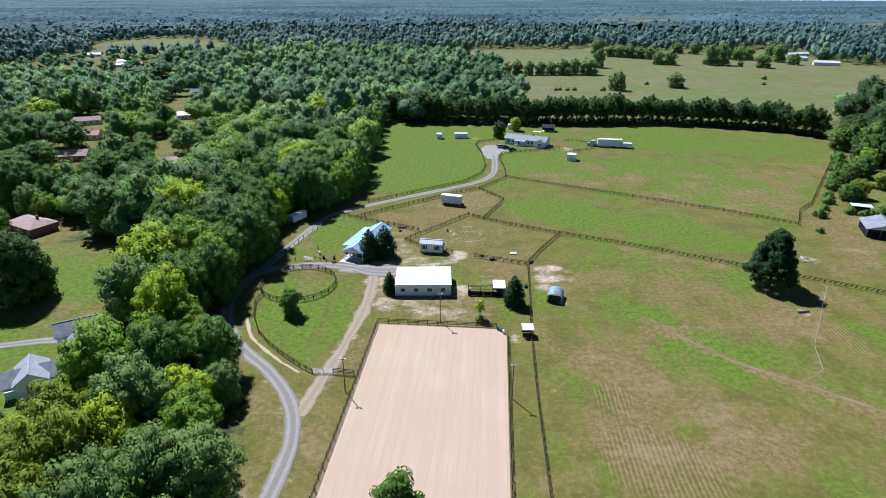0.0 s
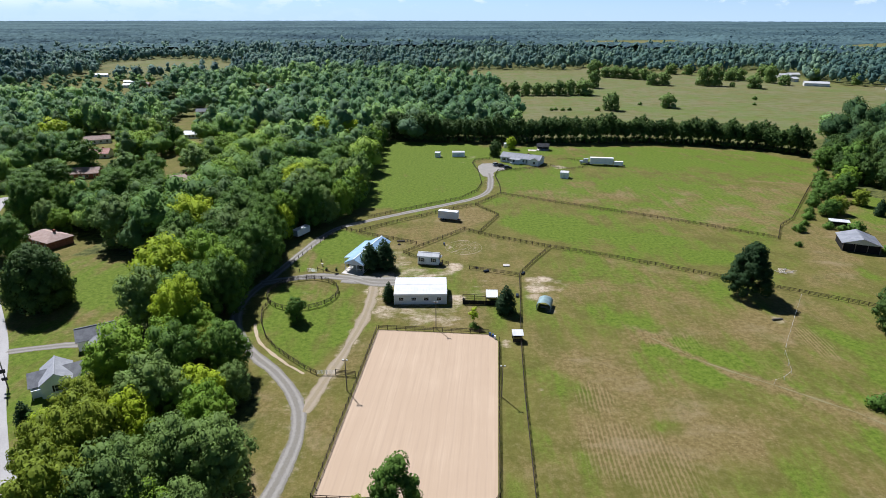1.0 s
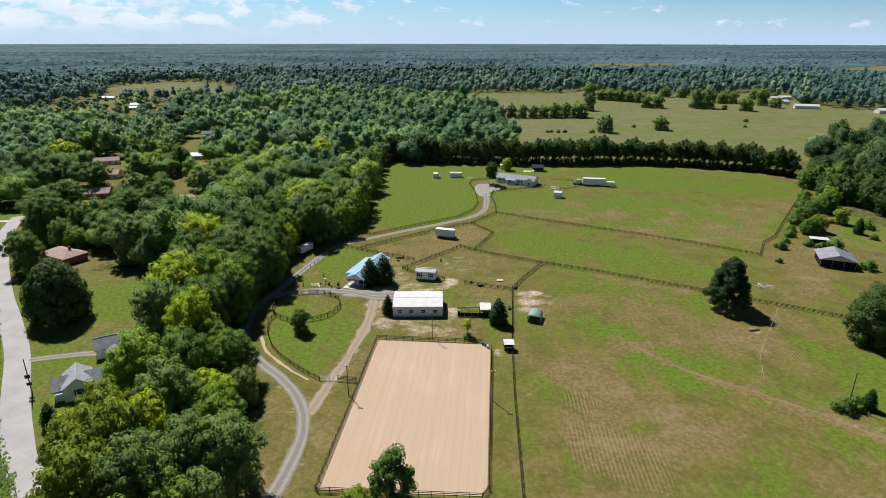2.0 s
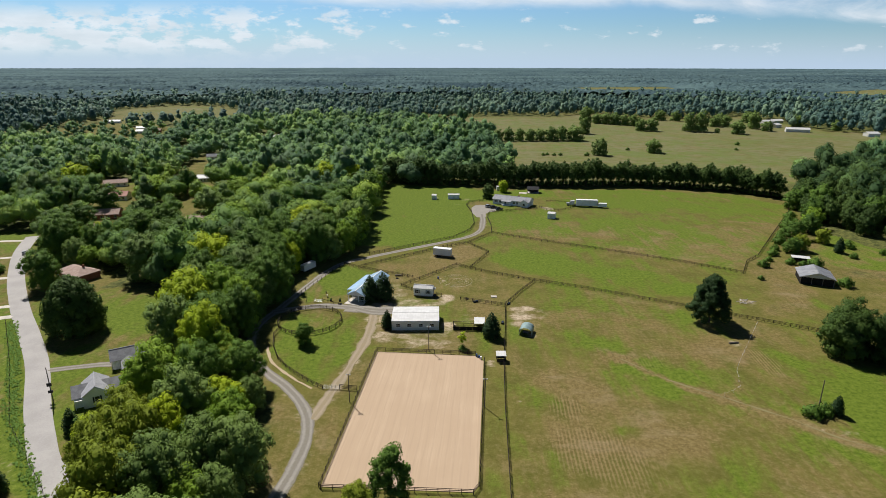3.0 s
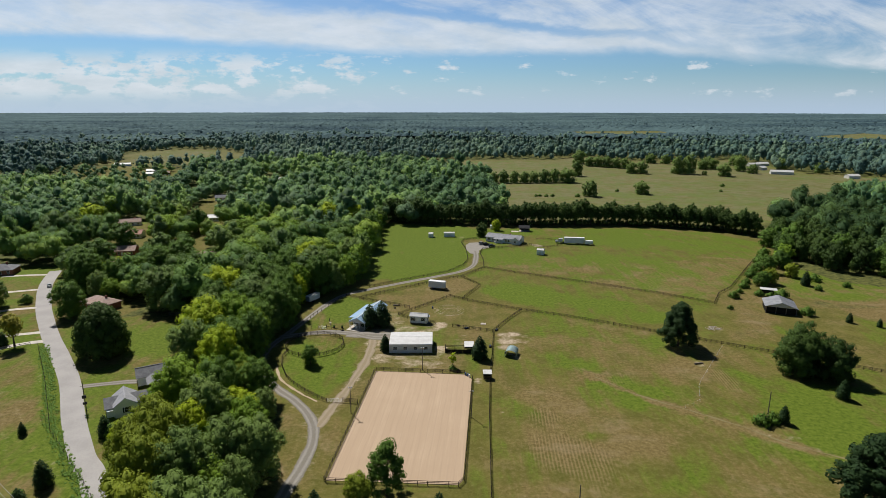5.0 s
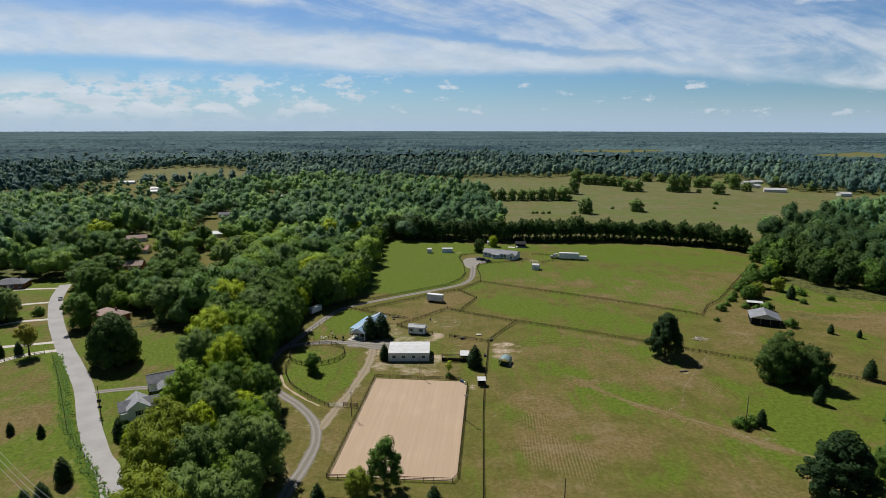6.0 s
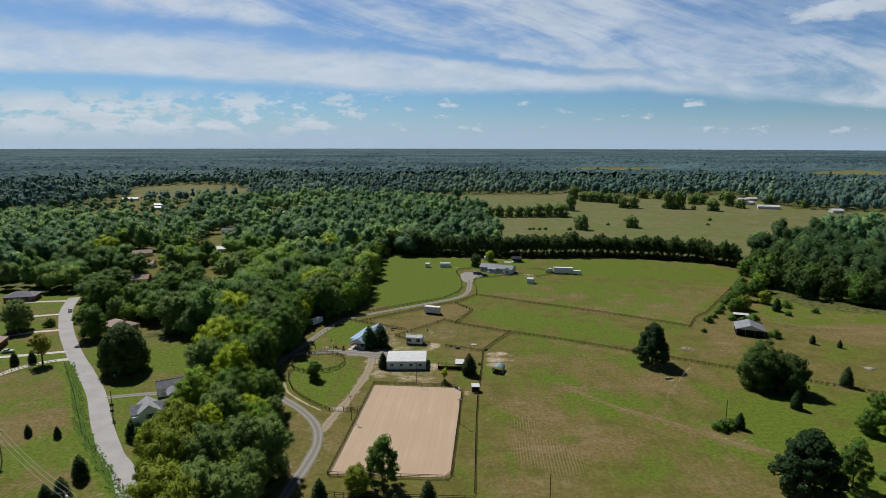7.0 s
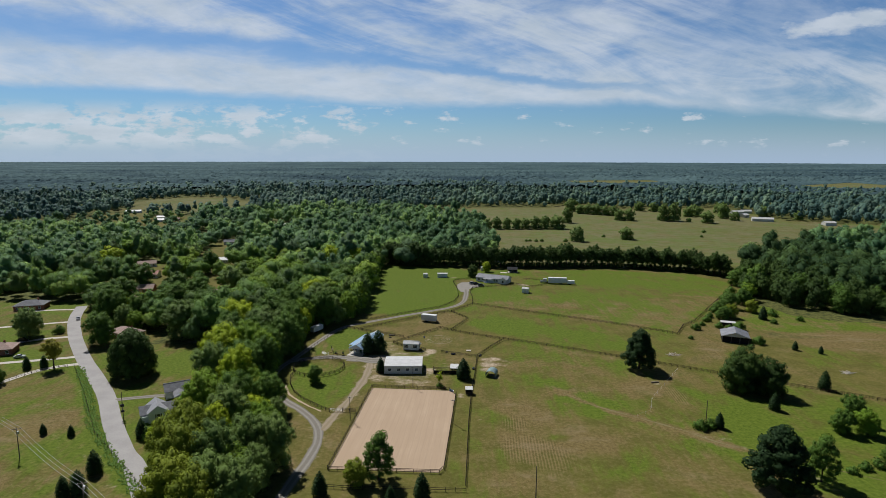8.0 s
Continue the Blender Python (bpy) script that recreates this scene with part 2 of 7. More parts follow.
GROUND, SAND = ground_surface(), sand_surface()
def lane_surface(name, edge, worn, middle, strength):
    """Loose stone: two worn wheel tracks, a stonier middle, ragged grassy edges."""
    def build(k, w):
        u = k.math("ABSOLUTE", k.n("ShaderNodeAttribute", attribute_name="across").outputs["Fac"])
        big, fine, grain = k.noise(w, 0.35, 4, 0.6), k.noise(w, 1.6, 4, 0.7), k.noise(w, 7.0, 2, 0.7)
        uu = k.math("ADD", u, k.math("MULTIPLY", k.math("SUBTRACT", fine, 0.5), 0.5))
        rut = k.band(k.math("ABSOLUTE", k.math("SUBTRACT", uu, 0.48)), 0.06, 0.3, 1.0, 0.0)
        col = k.mix(k.math("MULTIPLY", rut, strength), middle, worn)
        col = k.mix(k.math("MULTIPLY", k.band(big, 0.35, 0.7), 0.4), col, tuple(c * 0.7 for c in worn))
        col = k.mix(k.math("MULTIPLY", k.band(grain, 0.45, 0.75), 0.25), col, tuple(min(1, c * 1.3) for c in worn))
        return k.mix(k.band(k.math("ADD", uu, k.math("MULTIPLY", k.math("SUBTRACT", big, 0.5), 0.5)), 0.78, 1.0), col, edge), grain
    return material(name, build, 0.95, 0, 0.1)


GRAVEL = lane_surface("gravel", (0.16, 0.145, 0.06), (0.31, 0.285, 0.25), (0.20, 0.18, 0.145), 0.9)
TRACK = lane_surface("dirt_track", (0.17, 0.15, 0.06), (0.36, 0.295, 0.215), (0.28, 0.225, 0.14), 0.7)
SANDY = lane_surface("pale_sand", (0.2, 0.17, 0.08), (0.46, 0.375, 0.265), (0.42, 0.33, 0.22), 0.5)
WORN_GRASS = lane_surface("worn_grass", (0.15, 0.14, 0.05), (0.25, 0.21, 0.105), (0.2, 0.175, 0.075), 0.7)
ASPHALT = plain("worn_asphalt", (0.34, 0.32, 0.305), (0.41, 0.385, 0.365), 0.15, 0.9, spec=0.2, fine=20)
CONCRETE = plain("concrete", (0.48, 0.43, 0.37), (0.6, 0.55, 0.48), 0.4, 0.85)
FENCE = plain("dark_fence_wood", (0.03, 0.022, 0.016), (0.07, 0.053, 0.04), 1.2, 0.85, spec=0.15)
GREYWOOD = plain("weathered_wood", (0.13, 0.105, 0.08), (0.22, 0.19, 0.155), 1.2, 0.9, spec=0.1)
BARK = plain("bark", (0.05, 0.038, 0.027), (0.11, 0.088, 0.065), 1.5, 0.95, spec=0.1)
WHITE = plain("white_siding", (0.68, 0.68, 0.66), (0.78, 0.78, 0.76), 0.4, 0.6)
OFFWHITE = plain("cream_metal_wall", (0.62, 0.60, 0.55), (0.70, 0.68, 0.63), 0.4, 0.6)
TRIM = plain("white_trim", (0.76, 0.76, 0.75), (0.82, 0.82, 0.81), 1.0, 0.5)
# Near-black: black boards and doors, and shade painted into the open barn.
DARK = plain("black_and_inner_shade", (0.012, 0.012, 0.012), (0.022, 0.02, 0.018), 1.0, 0.8, spec=0.1)
GLASS = plain("window_glass", (0.02, 0.025, 0.03), (0.035, 0.04, 0.045), 0.8, 0.08, spec=0.6)
SHINGLE = plain("grey_shingles", (0.17, 0.17, 0.18), (0.25, 0.25, 0.26), 0.8, 0.9, spec=0.15)
PALE_SHINGLE = plain("pale_grey_shingles", (0.27, 0.27, 0.285), (0.36, 0.36, 0.375), 0.8, 0.9, spec=0.15)
DARK_SHINGLE = plain("black_shingles", (0.03, 0.03, 0.032), (0.06, 0.06, 0.062), 0.8, 0.9, spec=0.15)
STONE = plain("dull_fieldstone", (0.26, 0.235, 0.17), (0.36, 0.325, 0.245), 1.0, 0.9, spec=0.1)
BROWN_SHINGLE = plain("brown_shingles", (0.36, 0.255, 0.215), (0.46, 0.345, 0.295), 0.8, 0.9, spec=0.15)
RED_SHINGLE = plain("red_shingles", (0.46, 0.25, 0.21), (0.56, 0.33, 0.28), 0.8, 0.9, spec=0.15)
BRICK = plain("brick_wall", (0.22, 0.085, 0.06), (0.32, 0.14, 0.10), 1.5, 0.9, spec=0.1)
BLACK_STEEL = plain("black_steel", (0.015, 0.015, 0.016), (0.03, 0.03, 0.03), 1.0, 0.6, 0.3)
GALV = plain("galvanised_steel", (0.40, 0.41, 0.42), (0.52, 0.53, 0.54), 1.0, 0.45, 0.6)
RUBBER = plain("tyre_rubber", (0.015, 0.015, 0.015), (0.03, 0.03, 0.03), 2.0, 0.9, spec=0.2)
BLUE_PLASTIC = plain("blue_plastic", (0.02, 0.06, 0.19), (0.035, 0.09, 0.25), 1.0, 0.5)
RED_PAINT = plain("red_paint", (0.32, 0.04, 0.025), (0.42, 0.07, 0.04), 1.0, 0.5)
SILVER_PAINT = plain("silver_car_paint", (0.42, 0.43, 0.44), (0.48, 0.49, 0.5), 1.0, 0.3, 0.5)
NAVY_PAINT = plain("dark_blue_car_paint", (0.02, 0.03, 0.055), (0.03, 0.04, 0.07), 1.0, 0.3, 0.3)
BLACK_PAINT = plain("black_car_paint", (0.012, 0.012, 0.013), (0.02, 0.02, 0.022), 1.0, 0.25, 0.2)
WHITE_ROOF = ribbed("white_metal_roof", (0.56, 0.55, 0.53), (0.64, 0.63, 0.61), (1, 0, 0), 0.55, 0.0, 0.9)
BLUE_ROOF = ribbed("pale_blue_metal_roof", (0.26, 0.40, 0.56), (0.33, 0.47, 0.62), (0.307, 0.952, 0), 0.4, 0.15, 0.9)
GREEN_ROOF = ribbed("green_grey_metal_roof", (0.20, 0.28, 0.27), (0.28, 0.36, 0.35), (0.25, 0.97, 0), 0.45, 0.3, 0.6)
GREY_ROOF = ribbed("grey_metal_roof", (0.22, 0.22, 0.23), (0.30, 0.30, 0.31), (0.95, 0.3, 0), 0.5, 0.3, 0.9)
DARK_OAK = leaves("dark_oak_leaves", (0.038, 0.072, 0.017), (0.064, 0.111, 0.023), (0.102, 0.157, 0.030))
OAK = leaves("oak_leaves", (0.059, 0.116, 0.018), (0.102, 0.184, 0.027), (0.168, 0.259, 0.036))
MAPLE = leaves("maple_leaves", (0.112, 0.203, 0.017), (0.180, 0.289, 0.026), (0.255, 0.367, 0.031))
YELLOW = leaves("yellow_green_leaves", (0.262, 0.348, 0.013), (0.348, 0.436, 0.016), (0.427, 0.499, 0.023))
GREY = leaves("grey_green_leaves", (0.104, 0.166, 0.039), (0.160, 0.237, 0.055), (0.216, 0.298, 0.070))
OLIVE = leaves("olive_green_leaves", (0.144, 0.190, 0.017), (0.216, 0.267, 0.023), (0.302, 0.337, 0.028))
CEDAR = leaves("cedar_needles", (0.022, 0.048, 0.016), (0.038, 0.074, 0.022), (0.064, 0.105, 0.032), 0.3)
AUTUMN = leaves("turning_leaves", (0.188, 0.180, 0.021), (0.270, 0.255, 0.028), (0.345, 0.315, 0.036))
# Mixed leaves with blue raised: middle-distance haze is put into the colour.
WOODS = leaves("mixed_leaves_haze_tint", (0.063, 0.138, 0.062), (0.147, 0.260, 0.100), (0.274, 0.408, 0.104), 0.9, "tone", 0.5, 0.28, 0.18)
NEAR_LEAVES = leaves("near_wood_leaves", (0.062, 0.133, 0.033), (0.149, 0.259, 0.054), (0.297, 0.406, 0.054), 0.9, "tone", 0.6, 0.28, 0.3)
# Darker copy of the near leaves; this wood's backlit shade is in the colour.
SHADY_LEAVES = leaves("shaded_wood_leaves", (0.04, 0.085, 0.028), (0.09, 0.155, 0.045), (0.18, 0.25, 0.05), 0.9, "tone", 0.6, 0.28, 0.15)
# Bluer than the nearer leaves: haze over the far trees put into the colour.
WOODS_BEYOND = leaves("hazed_wood_leaves", (0.064, 0.129, 0.114), (0.133, 0.221, 0.166), (0.212, 0.313, 0.192), 0.9, "tone", 0.4, 0.28, 0.3)


# ---------------------------------------------------------------- building helpers
def thing(name, label, category, at=(0, 0, 0), turn=0.0, group="", kind=""):
    """An Empty at the base of a thing; its parts hang under it."""
    ob = new(name)
    ob.empty_display_size = 0.3
    ob.matrix_world = pose(*at, 0, 0, turn)
    return tagged(ob, label, category, group, kind)


def part(name, bm, mat, parent, label="", at=None):
    """Link a bmesh (or a ready mesh) as one object under a thing or a part."""
    if isinstance(bm, bmesh.types.BMesh):
        me = bpy.data.meshes.new(name)
        bm.to_mesh(me)
        bm.free()
    else:
        me = bm
    if mat is not None and not me.materials:
        me.materials.append(mat)
    ob = new(name, me)
    ob.parent = parent
    if at is not None:
        ob.matrix_local = at
    if label:
        ob["label"] = label
    return ob


def box(bm, x0, x1, y0, y1, z0, z1):
    c = [bm.verts.new(p) for p in ((x0, y0, z0), (x1, y0, z0), (x1, y1, z0), (x0, y1, z0), (x0, y0, z1), (x1, y0, z1), (x1, y1, z1), (x0, y1, z1))]
    for f in ((0, 3, 2, 1), (4, 5, 6, 7), (0, 1, 5, 4), (1, 2, 6, 5), (2, 3, 7, 6), (3, 0, 4, 7)):
        bm.faces.new([c[i] for i in f])
    return c


def boxes(*rows, bevel=0.0):
    bm = bmesh.new()
    for r in rows:
        box(bm, *r)
    if bevel:
        bmesh.ops.bevel(bm, geom=bm.edges[:], offset=bevel, segments=2, affect="EDGES")
    return bm


def prism(bm, outline, axis, a, b):
    """A solid from an outline of (p, q): axis 'x' puts p, q on y, z; axis 'y' on x, z; axis 'z' on x, y."""
    def at(p, q, s):
        return {"x": (s, p, q), "y": (p, s, q), "z": (p, q, s)}[axis]
    lo = [bm.verts.new(at(p, q, a)) for p, q in outline]
    hi = [bm.verts.new(at(p, q, b)) for p, q in outline]
    n = len(outline)
    bm.faces.new(lo[::-1])
    bm.faces.new(hi)
    for i in range(n):
        bm.faces.new((lo[i], lo[(i + 1) % n], hi[(i + 1) % n], hi[i]))
    bmesh.ops.recalc_face_normals(bm, faces=bm.faces[:])
    return bm


def solid(outline, axis, a, b):
    return prism(bmesh.new(), outline, axis, a, b)


def rod(bm, p, q, r0, r1=None, n=8):
    """A tapered round bar from p to q."""
    p, q = Vector(p), Vector(q)
    r1 = r0 if r1 is None else r1
    m = (q - p).to_track_quat("Z", "Y").to_matrix()
    rings = []
    for c, r in ((p, r0), (q, r1)):
        rings.append([bm.verts.new(c + m @ Vector((r * math.cos(6.2832 * i / n), r * math.sin(6.2832 * i / n), 0))) for i in range(n)])
    for i in range(n):
        bm.faces.new((rings[0][i], rings[0][(i + 1) % n], rings[1][(i + 1) % n], rings[1][i]))
    bm.faces.new(rings[0][::-1])
    bm.faces.new(rings[1])
    return bm


def rods(*rows, n=8):
    bm = bmesh.new()
    for r in rows:
        rod(bm, *r, n=n)
    return bm


def mesh_of(name, verts, faces, mat=None, smooth=False, normals=None):
    me = bpy.data.meshes.new(name)
    me.from_pydata(verts, [], faces)
    if mat:
        me.materials.append(mat)
    if smooth:
        me.polygons.foreach_set("use_smooth", [True] * len(me.polygons))
    if normals is not None:
        me.update()
        me.normals_split_custom_set_from_vertices(normals)
    return me


# ---------------------------------------------------------------- plan of the place
LANE = [(-31.5, 52), (-29.8, 66), (-28.6, 74), (-28.0, 83.5), (-29.6, 92.0), (-33.4, 100.0), (-38.8, 107.3), (-45.5, 114.2), (-52.5, 124), (-57.2, 136), (-57.3, 148),
        (-54.4, 160), (-50.8, 176), (-46.5, 193), (-40.5, 208), (-29.5, 217.5), (-13.4, 229.0), (3.0, 240.0), (16.0, 250), (23.0, 262), (25.6, 281),
        (26.0, 296)]
SPUR = [(-28.6, 92), (-26.3, 102.2), (-23.8, 115.1), (-21.2, 130.8), (-20.4, 146), (-20.6, 155)]
YARD = [(-56, 156.5), (-50, 159), (-40, 162.0), (-29, 160.5), (-20.5, 156.5), (-12, 157.2)]
ROAD = [(-58, 42), (-76.3, 68.2), (-84.9, 77.8), (-98.6, 96.5), (-114.2, 119.7), (-130, 139.4), (-143.8, 155.9), (-161.5, 178.9), (-174, 196.7), (-187, 217), (-195, 232), (-203, 250)]
ARENA = [(-16.4, 127.2), (13.6, 124.6), (15.5, 121.3), (10.9, 68.5), (9.6, 66.5), (-21.6, 68.3)]
PEN = (-41.3, 148.9, 10.6)


def smooth_line(pts, step=2.0):
    """A rounded line through the points, sampled every step metres (Catmull-Rom)."""
    p = [np.array(q, float) for q in pts]
    p = [2 * p[0] - p[1], *p, 2 * p[-1] - p[-2]]
    out = []
    for i in range(1, len(p) - 2):
        n = max(2, int(np.linalg.norm(p[i + 1] - p[i]) / step))
        for s in np.arange(n) / n:
            out.append(0.5 * (2 * p[i] + (p[i + 1] - p[i - 1]) * s + (2 * p[i - 1] - 5 * p[i] + 4 * p[i + 1] - p[i + 2]) * s * s
                              + (3 * p[i] - p[i - 1] - 3 * p[i + 1] + p[i + 2]) * s ** 3))
    out.append(p[-2])
    return np.array(out)


def near_line(x, y, pts):
    """Distance of the places (x, y) from a line of points."""
    best = np.full(x.shape, 1e9)
    pts = np.asarray(pts, float)
    for (ax, ay), (bx, by) in zip(pts[:-1], pts[1:]):
        dx, dy = bx - ax, by - ay
        s = np.clip(((x - ax) * dx + (y - ay) * dy) / (dx * dx + dy * dy + 1e-9), 0, 1)
        best = np.minimum(best, np.hypot(x - ax - s * dx, y - ay - s * dy))
    return best


def inside(x, y, poly):
    x, y = np.asarray(x, float), np.asarray(y, float)
    hit = np.zeros(x.shape, bool)
    n = len(poly)
    for i in range(n):
        (ax, ay), (bx, by) = poly[i], poly[(i + 1) % n]
        if ay != by:
            hit ^= ((ay > y) != (by > y)) & (x < (bx - ax) * (y - ay) / (by - ay) + ax)
    return hit


def soft_in(x, y, poly, blur):
    d = near_line(x, y, [*poly, poly[0]])
    s = np.where(inside(x, y, poly), d, -d)
    return np.clip(s / blur + 0.5, 0, 1)


def rise(x, y):
    """The land is level near by and climbs slowly towards the horizon."""
    r = np.hypot(x, y)
    s = np.clip((r - 1000) / 3900, 0, 1)
    return 43 * s ** 1.15


def spaced(lo, hi, step, reach):
    """Even steps from lo to hi, then growing ones out to +-reach."""
    mid = list(np.arange(lo, hi + 0.01, step))
    a, s = mid[-1], step
    up = []
    while a < reach:
        s *= 1.12
        a += s
        up.append(min(a, reach))
    a, s, down = mid[0], step, []
    while a > -reach:
        s *= 1.12
        a -= s
        down.append(max(a, -reach))
    return np.array(down[::-1] + mid + up)


# meadows among the woods
FAR_FIELD = [(-60, 900), (0, 930), (84, 960), (204, 962), (232, 1000), (262, 990), (308, 925), (372, 900), (430, 930), (520, 960), (506, 860), (486, 780), (505, 730), (587, 680), (720, 640), (660, 560), (520, 560), (420, 520), (300, 420),
             (236, 372), (200, 374), (133, 388), (60, 388), (58, 560), (62, 690), (0, 800)]
WEST_FIELD = [(-604, 1068), (-552, 1157), (-482, 1179), (-371, 1085), (-352, 1012), (-300, 850), (-490, 850)]
HAMLET = [(-540, 600), (-500, 770), (-400, 800), (-335, 760), (-290, 590), (-400, 570)]
FAR_FIELD_B = [(430, 1640), (760, 1700), (740, 2000), (440, 1960)]
FAR_FIELD_C = [(1020, 1380), (1330, 1560), (1310, 1780), (1000, 1600)]
FARM = [(-40, 388), (-2, 377), (50, 373), (91, 373), (133, 375), (170, 368), (204, 354), (222, 330), (208, 290), (192, 262), (204, 250), (207, 232), (224, 221), (260, 214), (300, 205), (420, -420),
        (-36, -420), (-34, 60), (-34, 73), (-36, 82), (-38, 91), (-40, 100), (-46, 108), (-54, 118), (-60, 131), (-62, 143), (-64, 160), (-62, 178), (-60, 195), (-53, 208), (-43, 221), (-37, 243), (-37, 280), (-40, 343)]
LAWNS = [(-66, 58), (-71, 78), (-76, 92), (-76, 112), (-80, 125), (-88, 138), (-95, 158), (-100, 178), (-122, 180), (-134, 177), (-152, 186), (-160, 202), (-185, 232), (-205, 258), (-260, 262), (-300, 220), (-420, -420), (-38, -420), (-52, 45)]
GLADES = [[(-186, 300), (-180, 360), (-152, 360), (-142, 318), (-142, 285), (-166, 280)], [(-238, 385), (-205, 380), (-190, 330), (-178, 285), (-150, 240), (-176, 236), (-208, 285), (-236, 335)],
          [(-142, 292), (-120, 290), (-112, 236), (-134, 232)], [(-157, 184), (-132, 172), (-127, 190), (-149, 206)],
          [(-202, 262), (-166, 246), (-164, 292), (-200, 298)], [(-224, 314), (-190, 314), (-190, 345), (-222, 348)], [(-246, 356), (-212, 354), (-212, 394), (-245, 396)],
          [(-390, 640), (-335, 640), (-345, 725), (-398, 730)], [(-505, 750), (-440, 755), (-450, 850), (-510, 855)], [(-214, 610), (-188, 610), (-186, 690), (-212, 690)],
          [(-285, 505), (-240, 505), (-250, 570), (-280, 575)], [(-205, 385), (-175, 385), (-178, 430), (-202, 430)], [(-700, 640), (-640, 640), (-650, 700), (-705, 700)],
          [(-212, 430), (-182, 430), (-188, 516), (-222, 516)], [(-180, 345), (-154, 345), (-160, 410), (-190, 410)], [(-200, 580), (-170, 580), (-176, 670), (-208, 670)], [(-380, 660), (-340, 660), (-360, 765), (-410, 765)]]
RIGHT_GLADE = [(150, 200), (166, 226), (190, 250), (205, 240), (214, 226), (262, 212), (330, 200), (330, 150), (200, 160)]


def open_ground(x, y):
    o = inside(x, y, FARM) | inside(x, y, LAWNS) | inside(x, y, FAR_FIELD) | inside(x, y, WEST_FIELD) | inside(x, y, FAR_FIELD_B) | inside(x, y, FAR_FIELD_C)
    for g in GLADES + [HAMLET]:
        o |= inside(x, y, g)
    return o


def build_ground():
    xs, ys = spaced(-230, 230, 1.5, 5200), spaced(40, 390, 1.5, 5200)
    gx, gy = np.meshgrid(xs, ys)
    x, y = gx.ravel(), gy.ravel()
    nx, ny = len(xs), len(ys)
    i = (np.arange(ny - 1)[:, None] * nx + np.arange(nx - 1)[None]).ravel()
    quads = np.stack([i, i + 1, i + 1 + nx, i + nx], 1)
    me = bpy.data.meshes.new("ground")
    me.vertices.add(nx * ny)
    me.vertices.foreach_set("co", np.stack([x, y, rise(x, y)], 1).ravel())
    me.loops.add(quads.size)
    me.loops.foreach_set("vertex_index", quads.ravel())
    me.polygons.add(len(quads))
    me.polygons.foreach_set("loop_start", np.arange(len(quads)) * 4)
    me.update(calc_edges=True)
    # what grows where
    dry = np.full(x.shape, 0.30)
    lush = np.full(x.shape, 0.25)
    bare = np.zeros(x.shape)
    weeds = np.zeros(x.shape)
    east = [(18, 60), (22, 122), (27, 160), (40, 187), (60, 178), (92, 160), (124, 143), (200, 120), (200, -50), (15, -50)]
    e = soft_in(x, y, east, 6)
    dry += 0.14 * e
    lush += 0.18 * e
    # the east pasture: dry and green patches (x, y, half width, half depth, dry, lush), old seed rows, its greener slope
    def blot(px, py, rx, ry):
        return np.clip(1.5 - np.hypot((x - px) / rx, (y - py) / ry), 0, 1)

    for px, py, rx, ry, more_dry, more_lush in ((36, 110, 9, 7, 0.4, -0.2), (43, 102, 6, 6, 0.35, -0.2), (55, 98, 9, 7, 0.42, -0.3), (57, 85, 10, 7, 0.45, -0.3), (72, 92, 8, 6, 0.3, -0.2), (36, 80, 10, 7, 0.3, -0.1),
                                                (48, 137, 6, 6, -0.4, 0.35), (54, 131, 6, 5, -0.45, 0.45), (60, 118, 6, 4, -0.5, 0.5), (64, 108.5, 3, 6, -0.5, 0.5), (70, 112, 3, 4, -0.5, 0.5), (47.5, 87, 4, 3, -0.5, 0.5),
                                                (31, 98, 4, 5, -0.3, 0.35), (68, 148, 12, 9, 0.2, -0.1), (84, 128, 10, 8, 0.25, -0.1), (62, 70, 14, 9, -0.2, 0.2), (45, 150, 10, 8, 0.15, 0.0), (30, 62, 9, 10, 0.2, -0.1)):
        dab = blot(px, py, rx, ry)
        dry += more_dry * dab
        lush += more_lush * dab
    mown = 0.95 * blot(35, 97.5, 4.5, 5) + 0.85 * blot(36, 80, 8, 9) + 0.55 * blot(44, 74, 7, 10) + 0.8 * blot(98, 122, 3.5, 8) + 0.45 * e * blot(62, 122, 10, 6)
    far_e = soft_in(x, y, [(98, 130), (150, 110), (200, 100), (200, 10), (110, 60), (100, 96)], 10)
    lush += 0.42 * far_e
    dry -= 0.38 * far_e
    # north-west meadow, bright green
    nw = soft_in(x, y, [(-36, 236), (-12, 232), (14, 252), (21, 272), (19, 322), (35, 345), (20, 374), (-40, 386), (-40, 300)], 8)
    lush += 0.75 * nw
    dry -= 0.35 * nw
    # great north-east meadow, green towards the trees
    ne = soft_in(x, y, [(28, 256), (90, 222), (128, 198), (215, 318), (200, 352), (90, 368), (30, 362)], 8)
    lush += ne * 0.36 + ne * 0.28 * np.clip((y - 300) / 60, 0, 1)
    dry += ne * 0.3 * np.clip((300 - y) / 60, 0, 1) - ne * 0.12
    for px, py, rx, ry, more in ((120, 228, 22, 14, 0.3), (150, 258, 22, 12, 0.28), (70, 262, 25, 14, 0.2), (100, 300, 25, 14, -0.25), (140, 292, 30, 12, -0.2), (60, 285, 16, 10, 0.1)):
        dry += more * ne * blot(px, py, rx, ry)
    track = np.clip(1.3 - near_line(x, y, [(66, 309), (110, 300), (150, 284), (200, 270)]) / 1.3, 0, 1)
    dry += 0.4 * ne * track
    mid = soft_in(x, y, [(16, 238), (28, 256), (128, 198), (150, 150), (124, 143), (60, 178), (40, 187), (22, 222)], 6)
    lush += 0.3 * mid
    dry -= 0.16 * mid
